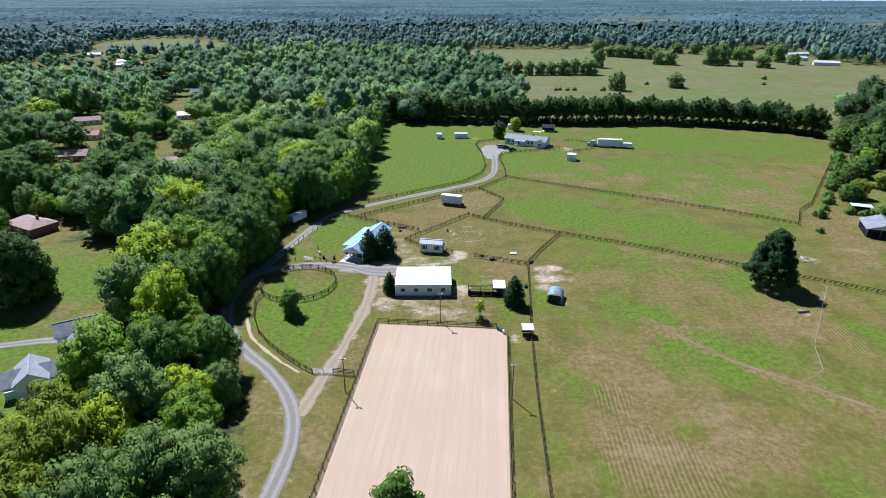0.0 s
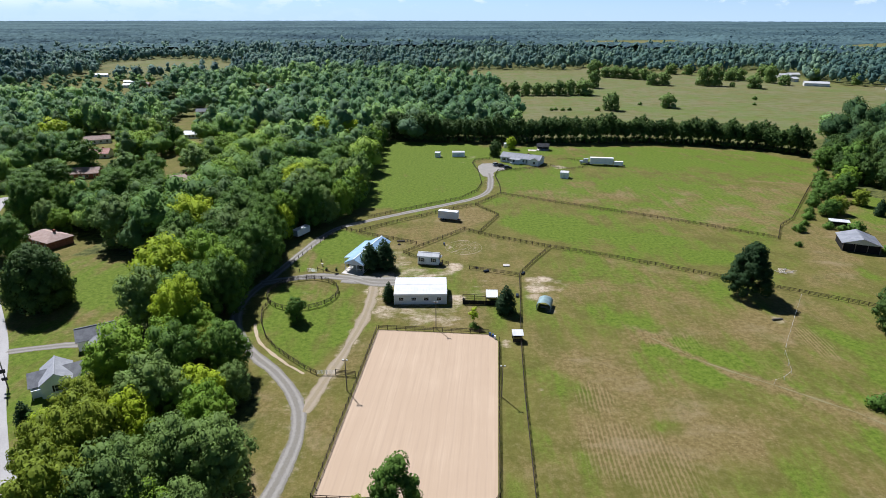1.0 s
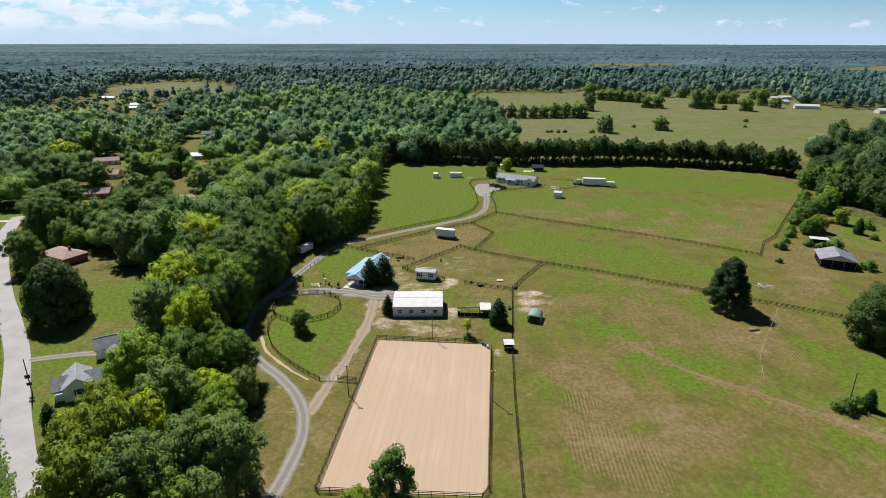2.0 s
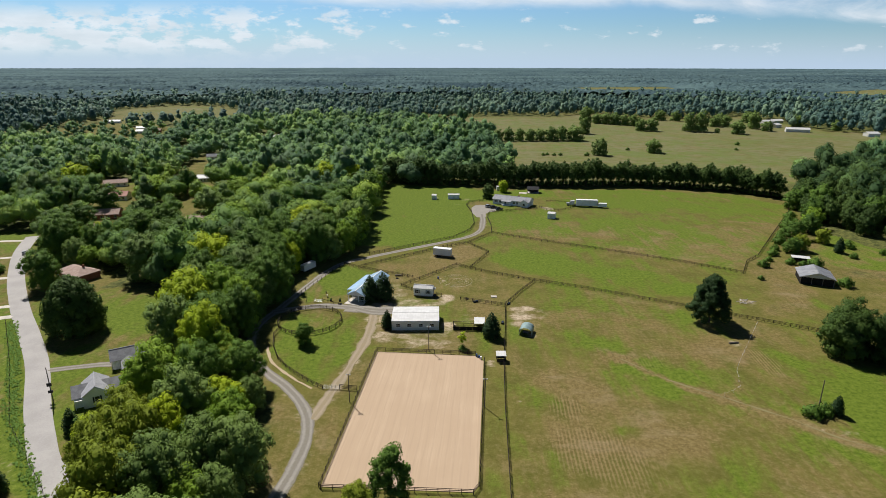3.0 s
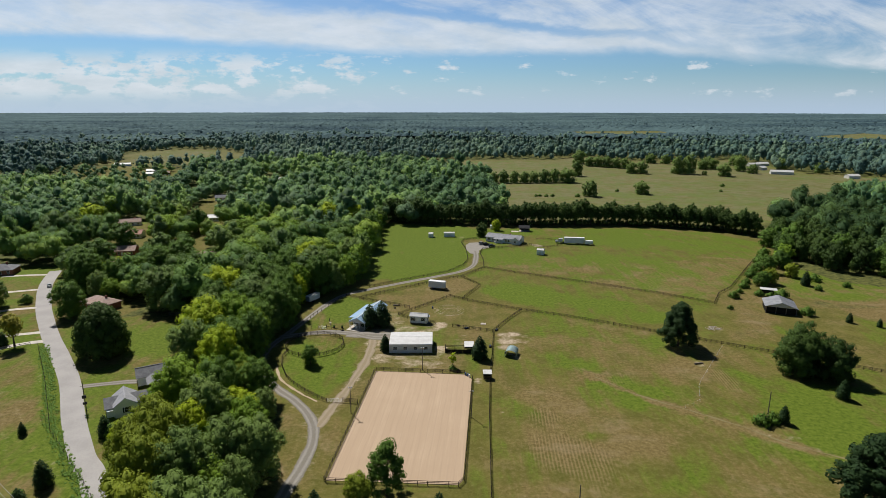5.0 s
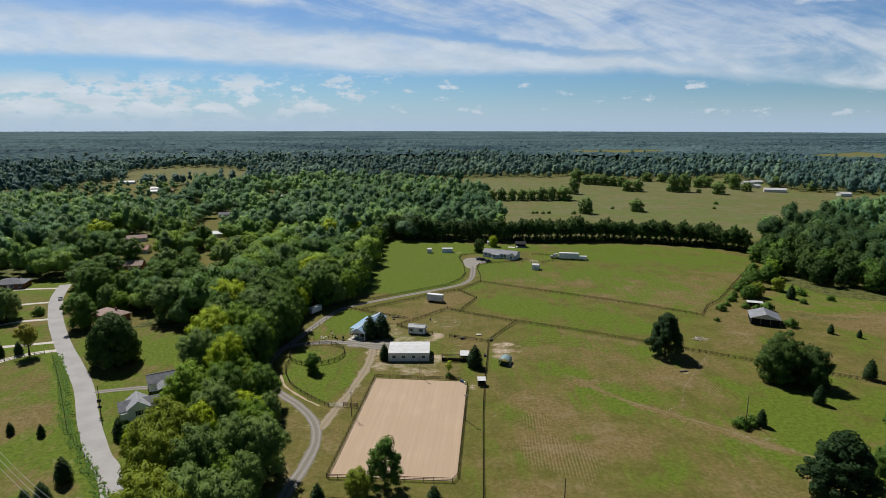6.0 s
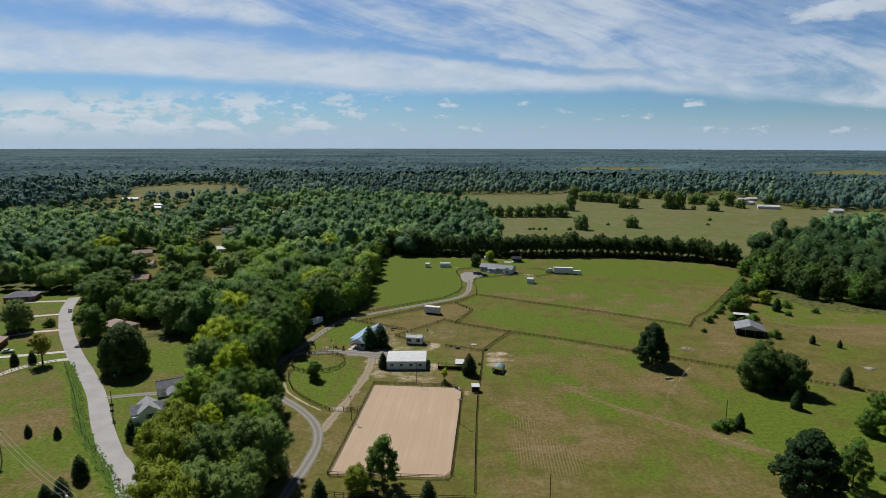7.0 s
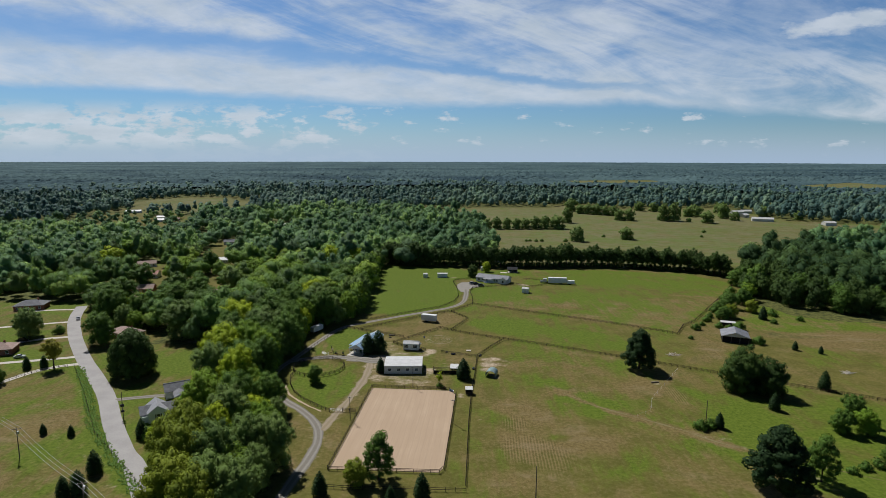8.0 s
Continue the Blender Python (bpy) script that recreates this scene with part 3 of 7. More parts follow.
    for px, py, rx, ry in ((36, 214, 10, 10), (50, 205, 12, 8), (75, 196, 14, 7), (100, 178, 12, 6)):
        lush += 0.35 * blot(px, py, rx, ry)
    pad = soft_in(x, y, [(-31, 204), (16, 240), (25, 224), (9, 206), (-9, 190)], 4)
    dry += 0.32 * pad
    yard2 = soft_in(x, y, [(-10, 190), (9, 206), (22, 200), (40, 187), (26, 162), (0, 172)], 4)
    dry += 0.12 * yard2
    farmyard = soft_in(x, y, [(-20, 129), (20, 126), (26, 160), (6, 171), (-6, 178), (-22, 190), (-18, 160)], 6)
    dry += 0.16 * farmyard
    lush += 0.12 * farmyard
    oval = soft_in(x, y, [(-50, 138), (-48, 128), (-41, 117), (-30, 107), (-24, 118), (-21, 135), (-22, 152), (-32, 158), (-50, 156)], 5)
    lush += 0.42 * oval
    dry -= 0.12 * oval
    lawnw = soft_in(x, y, [(-57, 165), (-28, 165), (-18, 192), (-40, 206)], 4)
    lush += 0.5 * lawnw
    strip = soft_in(x, y, [(-36, 60), (-22, 68), (-17, 127), (-24, 112), (-30, 92), (-40, 98)], 4)
    dry += 0.2 * strip
    lush += 0.1 * soft_in(x, y, [(11, 60), (16, 124), (21, 122), (17, 60)], 3)
    wl = soft_in(x, y, LAWNS, 6)
    lush += 0.4 * wl
    dry += 0.12 * wl
    pasture = soft_in(x, y, [(-75, 65), (-98, 89), (-122, 121), (-143, 147), (-166, 128), (-260, 40), (-200, -60), (-40, -60), (-55, 42)], 4)
    dry += 0.14 * pasture
    mown = mown + 0.12 * pasture
    lush -= 0.12 * pasture
    for track in ([(-132, 119.2), (-109.2, 90.7), (-86.1, 65.7), (-74, 52)], [(-136.8, 138.3), (-108, 96.7), (-84, 67), (-70, 51)], [(-132.9, 113.5), (-115.5, 90.6), (-93.4, 65.7), (-82, 52)], [(-140, 128), (-121, 100), (-100, 74), (-88, 58)]):
        bare = np.maximum(bare, 0.44 * np.clip(1.4 - near_line(x, y, smooth_line(track)) / 0.9, 0, 1))
    bank = np.clip(1 - near_line(x, y, [(-66, 52), (-80, 67), (-101, 90), (-120, 118), (-140.5, 146)]) / 4.2, 0, 1)
    lush += 0.8 * bank
    dry -= 0.5 * bank
    # worn earth round the gates, pens and buildings
    for (px, py, r, s) in ((-18, 160, 6, 0.85), (-20.3, 151, 4, 0.8), (30.5, 153.5, 4.5, 0.85), (33.5, 160, 3.2, 0.8), (36.5, 155, 4.5, 0.5), (28.3, 147, 2.6, 0.75), (33.5, 146, 3, 0.6), (31.5, 138.5, 2.5, 0.7), (29, 160, 2, 0.7), (-6, 137, 9, 0.62), (-15, 137.5, 5, 0.66), (1, 135.5, 8, 0.55), (-17.5, 148, 4, 0.62), (-17, 155, 5, 0.6), (-4, 158, 9, 0.5), (5.5, 146, 3.0, 0.85), (5, 142, 2.5, 0.7),
                           (-17, 178, 7, 0.55), (-14, 172, 6, 0.55), (-5, 163, 6, 0.62), (2, 167, 5, 0.6), (5.5, 170, 3, 0.9), (12, 150, 5, 0.5), (17.5, 120, 1.8, 0.75), (-1, 340, 3, 0.6), (18, 335, 4, 0.5),
                           (66, 311, 5, 0.7), (115, 166, 4, 0.6), (94.5, 133, 2.5, 0.7), (-9, 166, 6, 0.55), (12, 320, 3, 0.4), (60, 320, 5, 0.4), (14, 157, 3, 0.45), (23, 112, 1.5, 0.55), (23, 100, 1.5, 0.5),
                           (-41, 150, 3, 0.45), (26, 320, 3, 0.4)):
        bare = np.maximum(bare, s * np.clip(1.5 - np.hypot(x - px, (y - py) * 0.9) / r, 0, 1))
    # a foot-worn line over the east pasture, wheel ruts, and edges of the lanes
    trail = near_line(x, y, smooth_line([(34, 156), (37, 152), (44, 141), (52.5, 128.1), (66, 110.7), (79.1, 100.4), (88.1, 93.2), (100, 82), (120, 70)]))
    dry += 0.4 * np.clip(1.3 - trail / 2.2, 0, 1) * (x > 52) + 0.2 * np.clip(1.3 - trail / 1.2, 0, 1)
    lower = near_line(x, y, [(56, 123), (66, 110), (78, 99), (88, 90), (100, 80)])
    dry += 0.4 * np.clip(1.3 - lower / 2.2, 0, 1)
    bare = np.maximum(bare, 0.5 * np.clip(1.4 - near_line(x, y, [(74, 104.5), (88, 93), (100, 82.5)]) / 1.2, 0, 1))
    for off in (0, 2.2):
        rut = near_line(x, y, [(96 + off, 90), (112 + off, 70), (116 + off, 50), (124 + off, 20)])
        bare = np.maximum(bare, 0.42 * np.clip(1.5 - rut / 1.1, 0, 1))
    rope = near_line(x, y, [(108.8, 147.0), (86.7, 115.3), (83.3, 106.4), (77.5, 102.7)])
    dry += 0.3 * np.clip(1.2 - rope / 1.4, 0, 1)
    for line, half, worn in ((LANE, 2.8, 0.5), (SPUR, 2.3, 0.62), (YARD, 2.8, 0.58)):
        d = near_line(x, y, smooth_line(line))
        bare = np.maximum(bare, worn * np.clip(1.5 - d / half, 0, 1))
    # sunk rings where a lunging circle was trodden
    ring = np.hypot(x - 8.7, (y - 187.7))
    for r in (2.4, 4.6, 6.8):
        bare = np.maximum(bare, 0.66 * np.clip(1.3 - np.abs(ring - r) / 0.6, 0, 1))
    penr = np.hypot(x - PEN[0], y - PEN[1])
    dry += 0.22 * np.clip((PEN[2] - penr) / 2, 0, 1)
    # rough ground by the woods on the right, and the forest floor
    rg = soft_in(x, y, RIGHT_GLADE, 10)
    weeds += 0.12 * rg * (y > 190)
    glade = soft_in(x, y, [(166, 218), (176, 204), (200, 198), (240, 200), (240, 222), (205, 240), (204, 262), (196, 262), (190, 240)], 6)
    lush += 0.85 * glade
    dry -= 0.1 * glade
    weeds += 0.12 * glade
    dry += 0.5 * blot(222, 196, 30, 7)
    dry += 0.35 * soft_in(x, y, [(128, 190), (150, 226), (158, 205), (140, 160), (128, 160)], 8) + 0.25 * rg
    scrub = soft_in(x, y, [(138, 193), (113, 154), (126, 151), (147, 183)], 5) + soft_in(x, y, [(160, 196), (250, 150), (250, 175), (176, 204)], 8)
    dry += 0.28 * scrub
    weeds += 0.42 * scrub
    lush -= 0.5 * scrub
    shade = ~open_ground(x, y)
    weeds[shade] = 0.75
    bare[shade] = 0
    ff = soft_in(x, y, FAR_FIELD, 30)
    dry += 0.1 * ff
    lush += 0.2 * ff
    # Where haze paling is mixed into the grass colour: the far meadows.
    pale = np.maximum.reduce([ff, *(soft_in(x, y, f, 30) for f in (WEST_FIELD, FAR_FIELD_B, FAR_FIELD_C))])
    lush += 0.15 * ff * np.sin(x * 0.013 + y * 0.009)
    dry += 0.14 * ff * np.sin(x * 0.008 - y * 0.021 + 1.0)
    for key, values in (("dry", dry), ("lush", lush), ("bare", bare), ("weeds", weeds), ("mown", mown), ("pale", pale)):
        me.attributes.new(key, "FLOAT", "POINT").data.foreach_set("value", values.astype(np.float32))
    me.materials.append(GROUND)
    return tagged(new("ground", me), "grassy farmland, green in parts and dry in others", "ground", kind="structure")


build_ground()


def ribbon(name, pts, width, z, mat, label, category, ragged=0.0, step=2.0):
    """A lane of even width laid on the ground, with a low crown and sunk edges."""
    line = smooth_line(pts, step)
    rnd = random.Random(len(name) + len(pts))
    tang = np.gradient(line, axis=0)
    tang /= np.linalg.norm(tang, axis=1)[:, None] + 1e-9
    side = np.stack([-tang[:, 1], tang[:, 0]], 1)
    verts, faces = [], []
    prof = ((-1.0, -0.05), (-0.93, z), (-0.5, z + 0.02), (0.0, z + 0.04), (0.5, z + 0.02), (0.93, z), (1.0, -0.05))
    wob_l = wob_r = 0.0
    for p, s in zip(line, side):
        wob_l, wob_r = 0.7 * wob_l + rnd.uniform(-ragged, ragged), 0.7 * wob_r + rnd.uniform(-ragged, ragged)
        for u, h in prof:
            w = width / 2 + (wob_l if u < 0 else wob_r) * abs(u)
            verts.append((*(p + s * u * w), h))
    n = len(prof)
    for i in range(len(line) - 1):
        for j in range(n - 1):
            a = i * n + j
            faces.append((a, a + n, a + n + 1, a + 1))
    me = mesh_of(name, verts, faces, mat)
    me.attributes.new("across", "FLOAT", "POINT").data.foreach_set("value", np.tile([q[0] for q in prof], len(line)).astype(np.float32))
    return tagged(new(name, me), label, category, kind="structure")


ribbon("lane", LANE, 3.5, 0.045, GRAVEL, "pale gravel farm lane curving past the trees", "lane", 0.18)
ribbon("track", SPUR, 3.3, 0.03, TRACK, "worn dirt track from gate to barn", "track", 0.5)
ribbon("yard_drive", YARD, 4.6, 0.07, GRAVEL, "grey gravel drive between pen and stable", "drive", 0.3)
ribbon("yard_turning", [(-31, 160.2), (-25, 159.4), (-19, 158.6), (-13.6, 158.4)], 7.5, 0.055, GRAVEL, "grey gravel turning place beside the barn", "drive", 0.5)
ribbon("road", ROAD, 6.2, 0.06, ASPHALT, "smooth pale grey asphalt road without markings", "road", 0.03)


def patch(name, outline, z, mat, label, category, kind="structure"):
    bm = bmesh.new()
    prism(bm, outline, "z", -0.05, z)
    me = bpy.data.meshes.new(name)
    bm.to_mesh(me)
    bm.free()
    me.attributes.new("across", "FLOAT", "POINT").data.foreach_set("value", np.full(len(me.vertices), 0.46, np.float32))
    me.materials.append(mat)
    return tagged(new(name, me), label, category, kind=kind)


ribbon("foot_path", [(56, 123), (66, 110.7), (79.1, 100.4), (88.1, 93.2), (100, 82), (120, 70), (150, 52)], 0.6, 0.012, WORN_GRASS, "narrow trodden path across the pasture", "path", 0.3)
ribbon("sandy_edge", [(-50.2, 130.5), (-47.0, 122.2), (-42.4, 116.2), (-37.6, 111.2), (-31.5, 106.4)], 0.8, 0.03, SANDY, "bare sandy strip under the curved fence", "bare ground", 0.2, 1.0)
patch("arena_floor", ARENA, 0.06, SAND, "pale raked sand of a riding arena", "riding arena")
patch("house_drive", [(22.5, 290), (20.6, 300), (20.8, 312), (23.5, 318.5), (29, 319.5), (34, 314.5), (37, 308.5), (34.5, 303.5), (30.5, 301.5), (28.3, 297), (28.2, 291), (25.5, 288.5)], 0.06, GRAVEL, "grey gravel turning place before the house", "drive")


# ---------------------------------------------------------------- fences
def fence(pts, label, rails=(0.42, 0.80, 1.18), high=1.32, gap=2.44, closed=False, round_=False, mat=FENCE, thick=0.13, board=0.125, group="board fences", skip=()):
    """Posts with boards from post to post; every post and board is a part of its own."""
    pts = [Vector((*p, 0)) for p in pts]
    if closed:
        pts.append(pts[0])
    top = thing("fence", label, "fence", (pts[0].x, pts[0].y, 0), group=group)
    origin = pts[0].copy()
    rnd = random.Random(int(pts[0].x * 7 + pts[0].y))
    post = None
    for i, (a, b) in enumerate(zip(pts[:-1], pts[1:])):
        if i in skip:
            continue
        run = b - a
        n = max(1, round(run.length / gap))
        step = run.length / n
        turn = math.atan2(run.y, run.x)
        rail = mesh_of("rail", *box_data(step - 0.01, 0.045, board), mat)
        for j in range(n + (1 if not closed and i == len(pts) - 2 else 0)):
            p = a + run * (j / n) - origin
            if post is None:
                bm = boxes((-thick / 2, thick / 2, -thick / 2, thick / 2, -0.3, high))
                first = part("post", bm, mat, top)
                post = first.data
            else:
                first = part("post", post, mat, top)
            first.matrix_local = pose(p.x, p.y, rnd.uniform(-0.04, 0.03), rnd.uniform(-1, 1), rnd.uniform(-1, 1), math.degrees(turn))
            if j < n:
                c = a + run * ((j + 0.5) / n) - origin
                off = Vector((-math.sin(turn), math.cos(turn), 0)) * (thick / 2 + 0.024)
                for z in rails:
                    part("rail", rail, mat, top).matrix_local = pose(c.x + off.x, c.y + off.y, z + rnd.uniform(-0.015, 0.015), 0, rnd.uniform(-0.5, 0.5), math.degrees(turn))
    return top


def box_data(lx, ly, lz):
    v = [(x * lx / 2, y * ly / 2, z * lz / 2) for z in (-1, 1) for y in (-1, 1) for x in (-1, 1)]
    return v, [(0, 2, 3, 1), (4, 5, 7, 6), (0, 1, 5, 4), (1, 3, 7, 5), (3, 2, 6, 7), (2, 0, 4, 6)]


def circle(cx, cy, r, n, a0=0.0, a1=360.0, sy=1.0):
    return [(cx + r * math.cos(radians(a0 + (a1 - a0) * i / n)), cy + sy * r * math.sin(radians(a0 + (a1 - a0) * i / n))) for i in range(n + (0 if a1 - a0 >= 360 else 1))]


fence([(-16.6, 127.5), (-19.2, 98.0), (-21.9, 68.1), (-21.4, 67.6), (9.8, 66.0), (11.2, 68.2), (13.5, 95.0), (15.8, 121.4)], "dark board fence round the sand arena")
fence([(-16.2, 127.6), (13.4, 125.2)], "dark board fence closing the end of the arena")
fence(circle(*PEN, 26), "round pen of dark boards with posts", rails=(0.4, 0.75, 1.1, 1.4), high=1.6, gap=2.5, closed=True)
fence([(-49.8, 142.6), (-50.6, 138.2), (-48.8, 130.8), (-45.1, 122.5), (-41.4, 117.5), (-36.8, 112.8), (-31.9, 108.4), (-28.6, 106.0)], "curved dark board fence beside the lane", rails=(0.4, 0.75, 1.1), gap=2.0)
fence([(-24.0, 105.9), (-19.3, 105.2)], "short dark board fence beside the gate", rails=(0.35, 0.7, 1.05, 1.4), high=1.55, gap=2.4)
fence([(17.0, 60), (19.5, 98.4), (21.6, 122.7), (23.8, 141), (25.8, 160.5)], "long dark board fence along the grass alley")
fence([(25.8, 160.5), (26.3, 163.2), (33, 175.4), (40.4, 187.3)], "dark board fence at the bare gateway")
fence([(40.4, 187.3), (59.6, 178.4), (75.4, 169.8), (92.1, 160.4), (105.6, 152.6), (123.3, 142.6), (150, 127.5), (185, 108)], "long dark board fence across the pasture")
fence([(40.4, 187.3), (22.0, 197.2), (15.0, 202.0), (9.6, 206.6), (-2.5, 193), (-12.8, 181.6), (-8.6, 177.2), (-1.5, 174.0), (10.0, 168.0), (25.6, 162.2)], "dark board fence of the small paddock", skip=(7,))
fence([(3.0, 171.4), (-1.0, 173.6)], "short dark board fence beside the tiny house")
fence([(15.0, 202.0), (24.6, 224.0), (15.6, 238.5), (28.6, 256.0), (44.4, 246.5), (67.3, 233.9), (88.6, 222.3), (107.7, 210.9), (122.4, 200.6), (128.4, 196.4), (137.3, 211.3), (146.5, 219.5), (176, 260), (206, 300.6), (220, 326)],
      "dark board fence round the far pasture", gap=2.9)
fence([(-31.5, 204.0), (-15.7, 217.0), (7.7, 234.5), (15.6, 238.5)], "dark board fence along the lane")
fence([(-29.9, 221.0), (-10.6, 234.8), (8.9, 248.0), (17.7, 262), (20.6, 275), (20.4, 300), (18, 318), (20, 326), (31, 331)], "dark board fence on the far side of the lane", gap=2.6)
fence([(28.6, 256.0), (29.4, 272), (28.6, 290), (31, 300), (41, 303), (60, 309)], "dark wire-and-board fence before the house", gap=2.9)
fence([(-39.0, 207.0), (-28.1, 200.4), (-17.5, 195.4), (-8.6, 190.5)], "low dark board fence of the trailer paddock", gap=2.6)
fence([(62, 313.5), (65.2, 306.5), (72, 304.8), (79, 308.5), (83.5, 316), (83, 323), (76, 328), (69, 328.5)], "dark fence of the kitchen garden", gap=2.6, rails=(0.5, 1.0))
fence([(-34.0, 162.6), (-40.5, 166.6)], "row of dark posts with wire at the lawn", rails=(0.9,), gap=2.2)
fence([(-46, 165), (-49.5, 167), (-50.6, 171), (-48.5, 180), (-44.5, 192), (-40.5, 203)], "thin dark posts with wire round the lawn", rails=(1.1,), gap=3.0, board=0.03)
fence([(185, 108), (215, 92), (250, 72)], "dark board fence running on past the trees")
fence([(-76, 186), (-86, 184.5), (-98, 183), (-110, 181)], "weathered board fence behind the lawn", mat=GREYWOOD, rails=(0.5, 1.0), gap=2.8)
fence([(-147, 149.0), (-157, 141.5), (-163, 129), (-172, 112), (-190, 85)], "dark post fence beside the sandy drive", rails=(0.5, 1.0), gap=3.0)
fence([(-66, 54), (-78, 67), (-100.5, 89.4), (-123, 121), (-143.5, 148)], "wire fence on posts above the road bank", rails=(1.0,), gap=3.4, board=0.02, thick=0.1)
fence([(-20.5, 58.8), (-16, 58.2), (17.0, 57.0)], "low dark board fence beyond the arena end", gap=2.8, rails=(0.5, 1.0))


# ---------------------------------------------------------------- trees
def unit(v):
    return v / (np.linalg.norm(v, axis=-1, keepdims=True) + 1e-9)


def leaf_cloud(seed, lumps, leaf, per, core=0.72, jitter=0.42, upright=0.25, body=None):
    """Leaf clumps over a set of lumps (x, y, z, r): many small facets turned outwards over an inner body.
    The normals follow the lumps and the whole crown, so that the crown shades as a soft round mass."""
    rng = np.random.default_rng(seed)
    c = np.array(lumps, float)
    heart = np.array([0.0, 0.0, np.average(c[:, 2], weights=c[:, 3] ** 2) - 0.15 * c[:, 2].max()])
    verts, faces, normals = [], [], []
    base = 0
    ico_v, ico_f = body or ICO
    for i, (x, y, z, r) in enumerate(c):
        v = ico_v * r * core * rng.uniform(0.86, 1.08, (len(ico_v), 1)) + (x, y, z)
        verts.append(v)
        normals.append(unit(ico_v * 0.7 + 0.5 * unit(v - heart) + (0, 0, 0.3)))
        faces += [tuple(int(q) + base for q in f) for f in ico_f]
        base += len(v)
        n = int(per * r * r)
        d = unit(rng.normal(size=(n, 3)))
        p = c[i, :3] + d * r * rng.uniform(0.92, 1.1, (n, 1))
        keep = np.ones(n, bool)
        for j in range(len(c)):
            if j != i:
                keep &= np.linalg.norm(p - c[j, :3], axis=1) > c[j, 3] * 0.86
        p, d = p[keep], d[keep]
        n = len(p)
        if not n:
            continue
        nor = unit(d + rng.normal(size=(n, 3)) * jitter + (0, 0, upright))
        a = unit(np.cross(nor, rng.normal(size=(n, 3))))
        b = np.cross(nor, a)
        s = leaf * rng.uniform(0.55, 1.25, (n, 1))
        k = rng.uniform(0.5, 1.0, (n, 1))
        bend = nor * s * rng.uniform(-0.35, 0.1, (n, 1))
        q = np.stack([p - a * s, p - b * s * k + bend, p + a * s * 0.9, p + b * s * k + bend], 1).reshape(-1, 3)
        verts.append(q)
        soft = unit(0.8 * d + 0.42 * unit(p - heart) + (0, 0, 0.32) + 0.24 * rng.normal(size=(n, 3)))
        normals.append(np.repeat(soft, 4, 0))
        faces += [(base + 4 * j, base + 4 * j + 1, base + 4 * j + 2, base + 4 * j + 3) for j in range(n)]
        base += 4 * n
    return np.concatenate(verts), faces, np.concatenate(normals)


def _ico(level):
    bm = bmesh.new()
    bmesh.ops.create_icosphere(bm, subdivisions=level, radius=1)
    v = np.array([p.co[:] for p in bm.verts])
    f = [tuple(q.index for q in p.verts) for p in bm.faces]
    bm.free()
    return v, f


ICO, ROUGH = _ico(2), _ico(1)


def round_lumps(seed, high, wide, clear, n=26, squash=1.0, lobes=5):
    """Lumps of a broad-leaved crown: unequal lobes under one domed top, each set with puffs of leaves, the outline uneven."""
    rnd = random.Random(seed)
    out = []
    depth = high - clear
    mid, tall = clear + depth * 0.48, depth * 0.52 * squash
    heads = [(rnd.uniform(-0.06, 0.06) * wide, rnd.uniform(-0.06, 0.06) * wide, mid + tall * 0.42, wide * 0.3)]
    for i in range(lobes):
        a = i * 6.2832 / lobes + rnd.uniform(-0.4, 0.4)
        r = wide * rnd.uniform(0.2, 0.28)
        d = (wide / 2 - r) * rnd.uniform(0.82, 1.08)
        heads.append((math.cos(a) * d, math.sin(a) * d, mid + tall * rnd.uniform(-0.4, 0.32), r))
    per_head = max(4, n // len(heads))
    for hx, hy, hz, hr in heads:
        for i in range(per_head):
            h = -0.55 + 1.5 * (i + 0.5) / per_head
            a = i * 2.39996 + rnd.uniform(-0.4, 0.4)
            ring = math.sqrt(max(0.03, 1 - min(1, abs(h)) ** 2))
            r = hr * rnd.uniform(0.26, 0.42)
            out.append((hx + math.cos(a) * ring * (hr - r * 0.45), hy + math.sin(a) * ring * (hr - r * 0.45), max(clear + r * 0.5, hz + h * (hr * 1.05 - r * 0.4)), r))
        out.append((hx, hy, hz, hr * 0.8))
    out.append((0, 0, clear + depth * 0.42, wide * 0.3))
    out.append((0, 0, clear + depth * 0.2, wide * 0.2))
    return out


def cone_lumps(seed, high, wide, n=30):
    """Lumps of a cedar: close to the ground, drawn to a point."""
    rnd = random.Random(seed)
    out = []
    for i in range(n):
        s = (i + 0.5) / n
        ring = wide / 2 * (1 - s) ** 0.58 * (0.72 + 0.28 * min(1, s * 4))
        r = max(0.28, ring * rnd.uniform(0.38, 0.55))
        a = i * 2.39996
        out.append((math.cos(a) * max(0, ring - r * 0.8), math.sin(a) * max(0, ring - r * 0.8), 0.3 + s * (high - 0.5), r))
    for s in (0.15, 0.35, 0.55):
        out.append((0, 0, high * s, wide * 0.3 * (1 - s)))
    return out


def pine_lumps(seed, high, wide, clear, n=34):
    """Tiers of flat boughs on a bare lower trunk, open between."""
    rnd = random.Random(seed)
    out = []
    for i in range(n):
        s = (i + 0.5) / n
        ring = wide / 2 * (1 - s) ** 0.4 * (0.72 + 0.28 * min(1, s * 5)) * rnd.uniform(0.6, 1.05)
        a = i * 2.39996 + rnd.uniform(-0.5, 0.5)
        r = wide * rnd.uniform(0.065, 0.105)
        out.append((math.cos(a) * (ring - r * 0.6), math.sin(a) * (ring - r * 0.6), clear + s * (high - clear - 1) + rnd.uniform(-0.8, 0.8), r))
    for s in (0.25, 0.42, 0.58, 0.74, 0.9):
        out.append((rnd.uniform(-1, 1), rnd.uniform(-1, 1), clear + s * (high - clear), wide * 0.12))
    return out


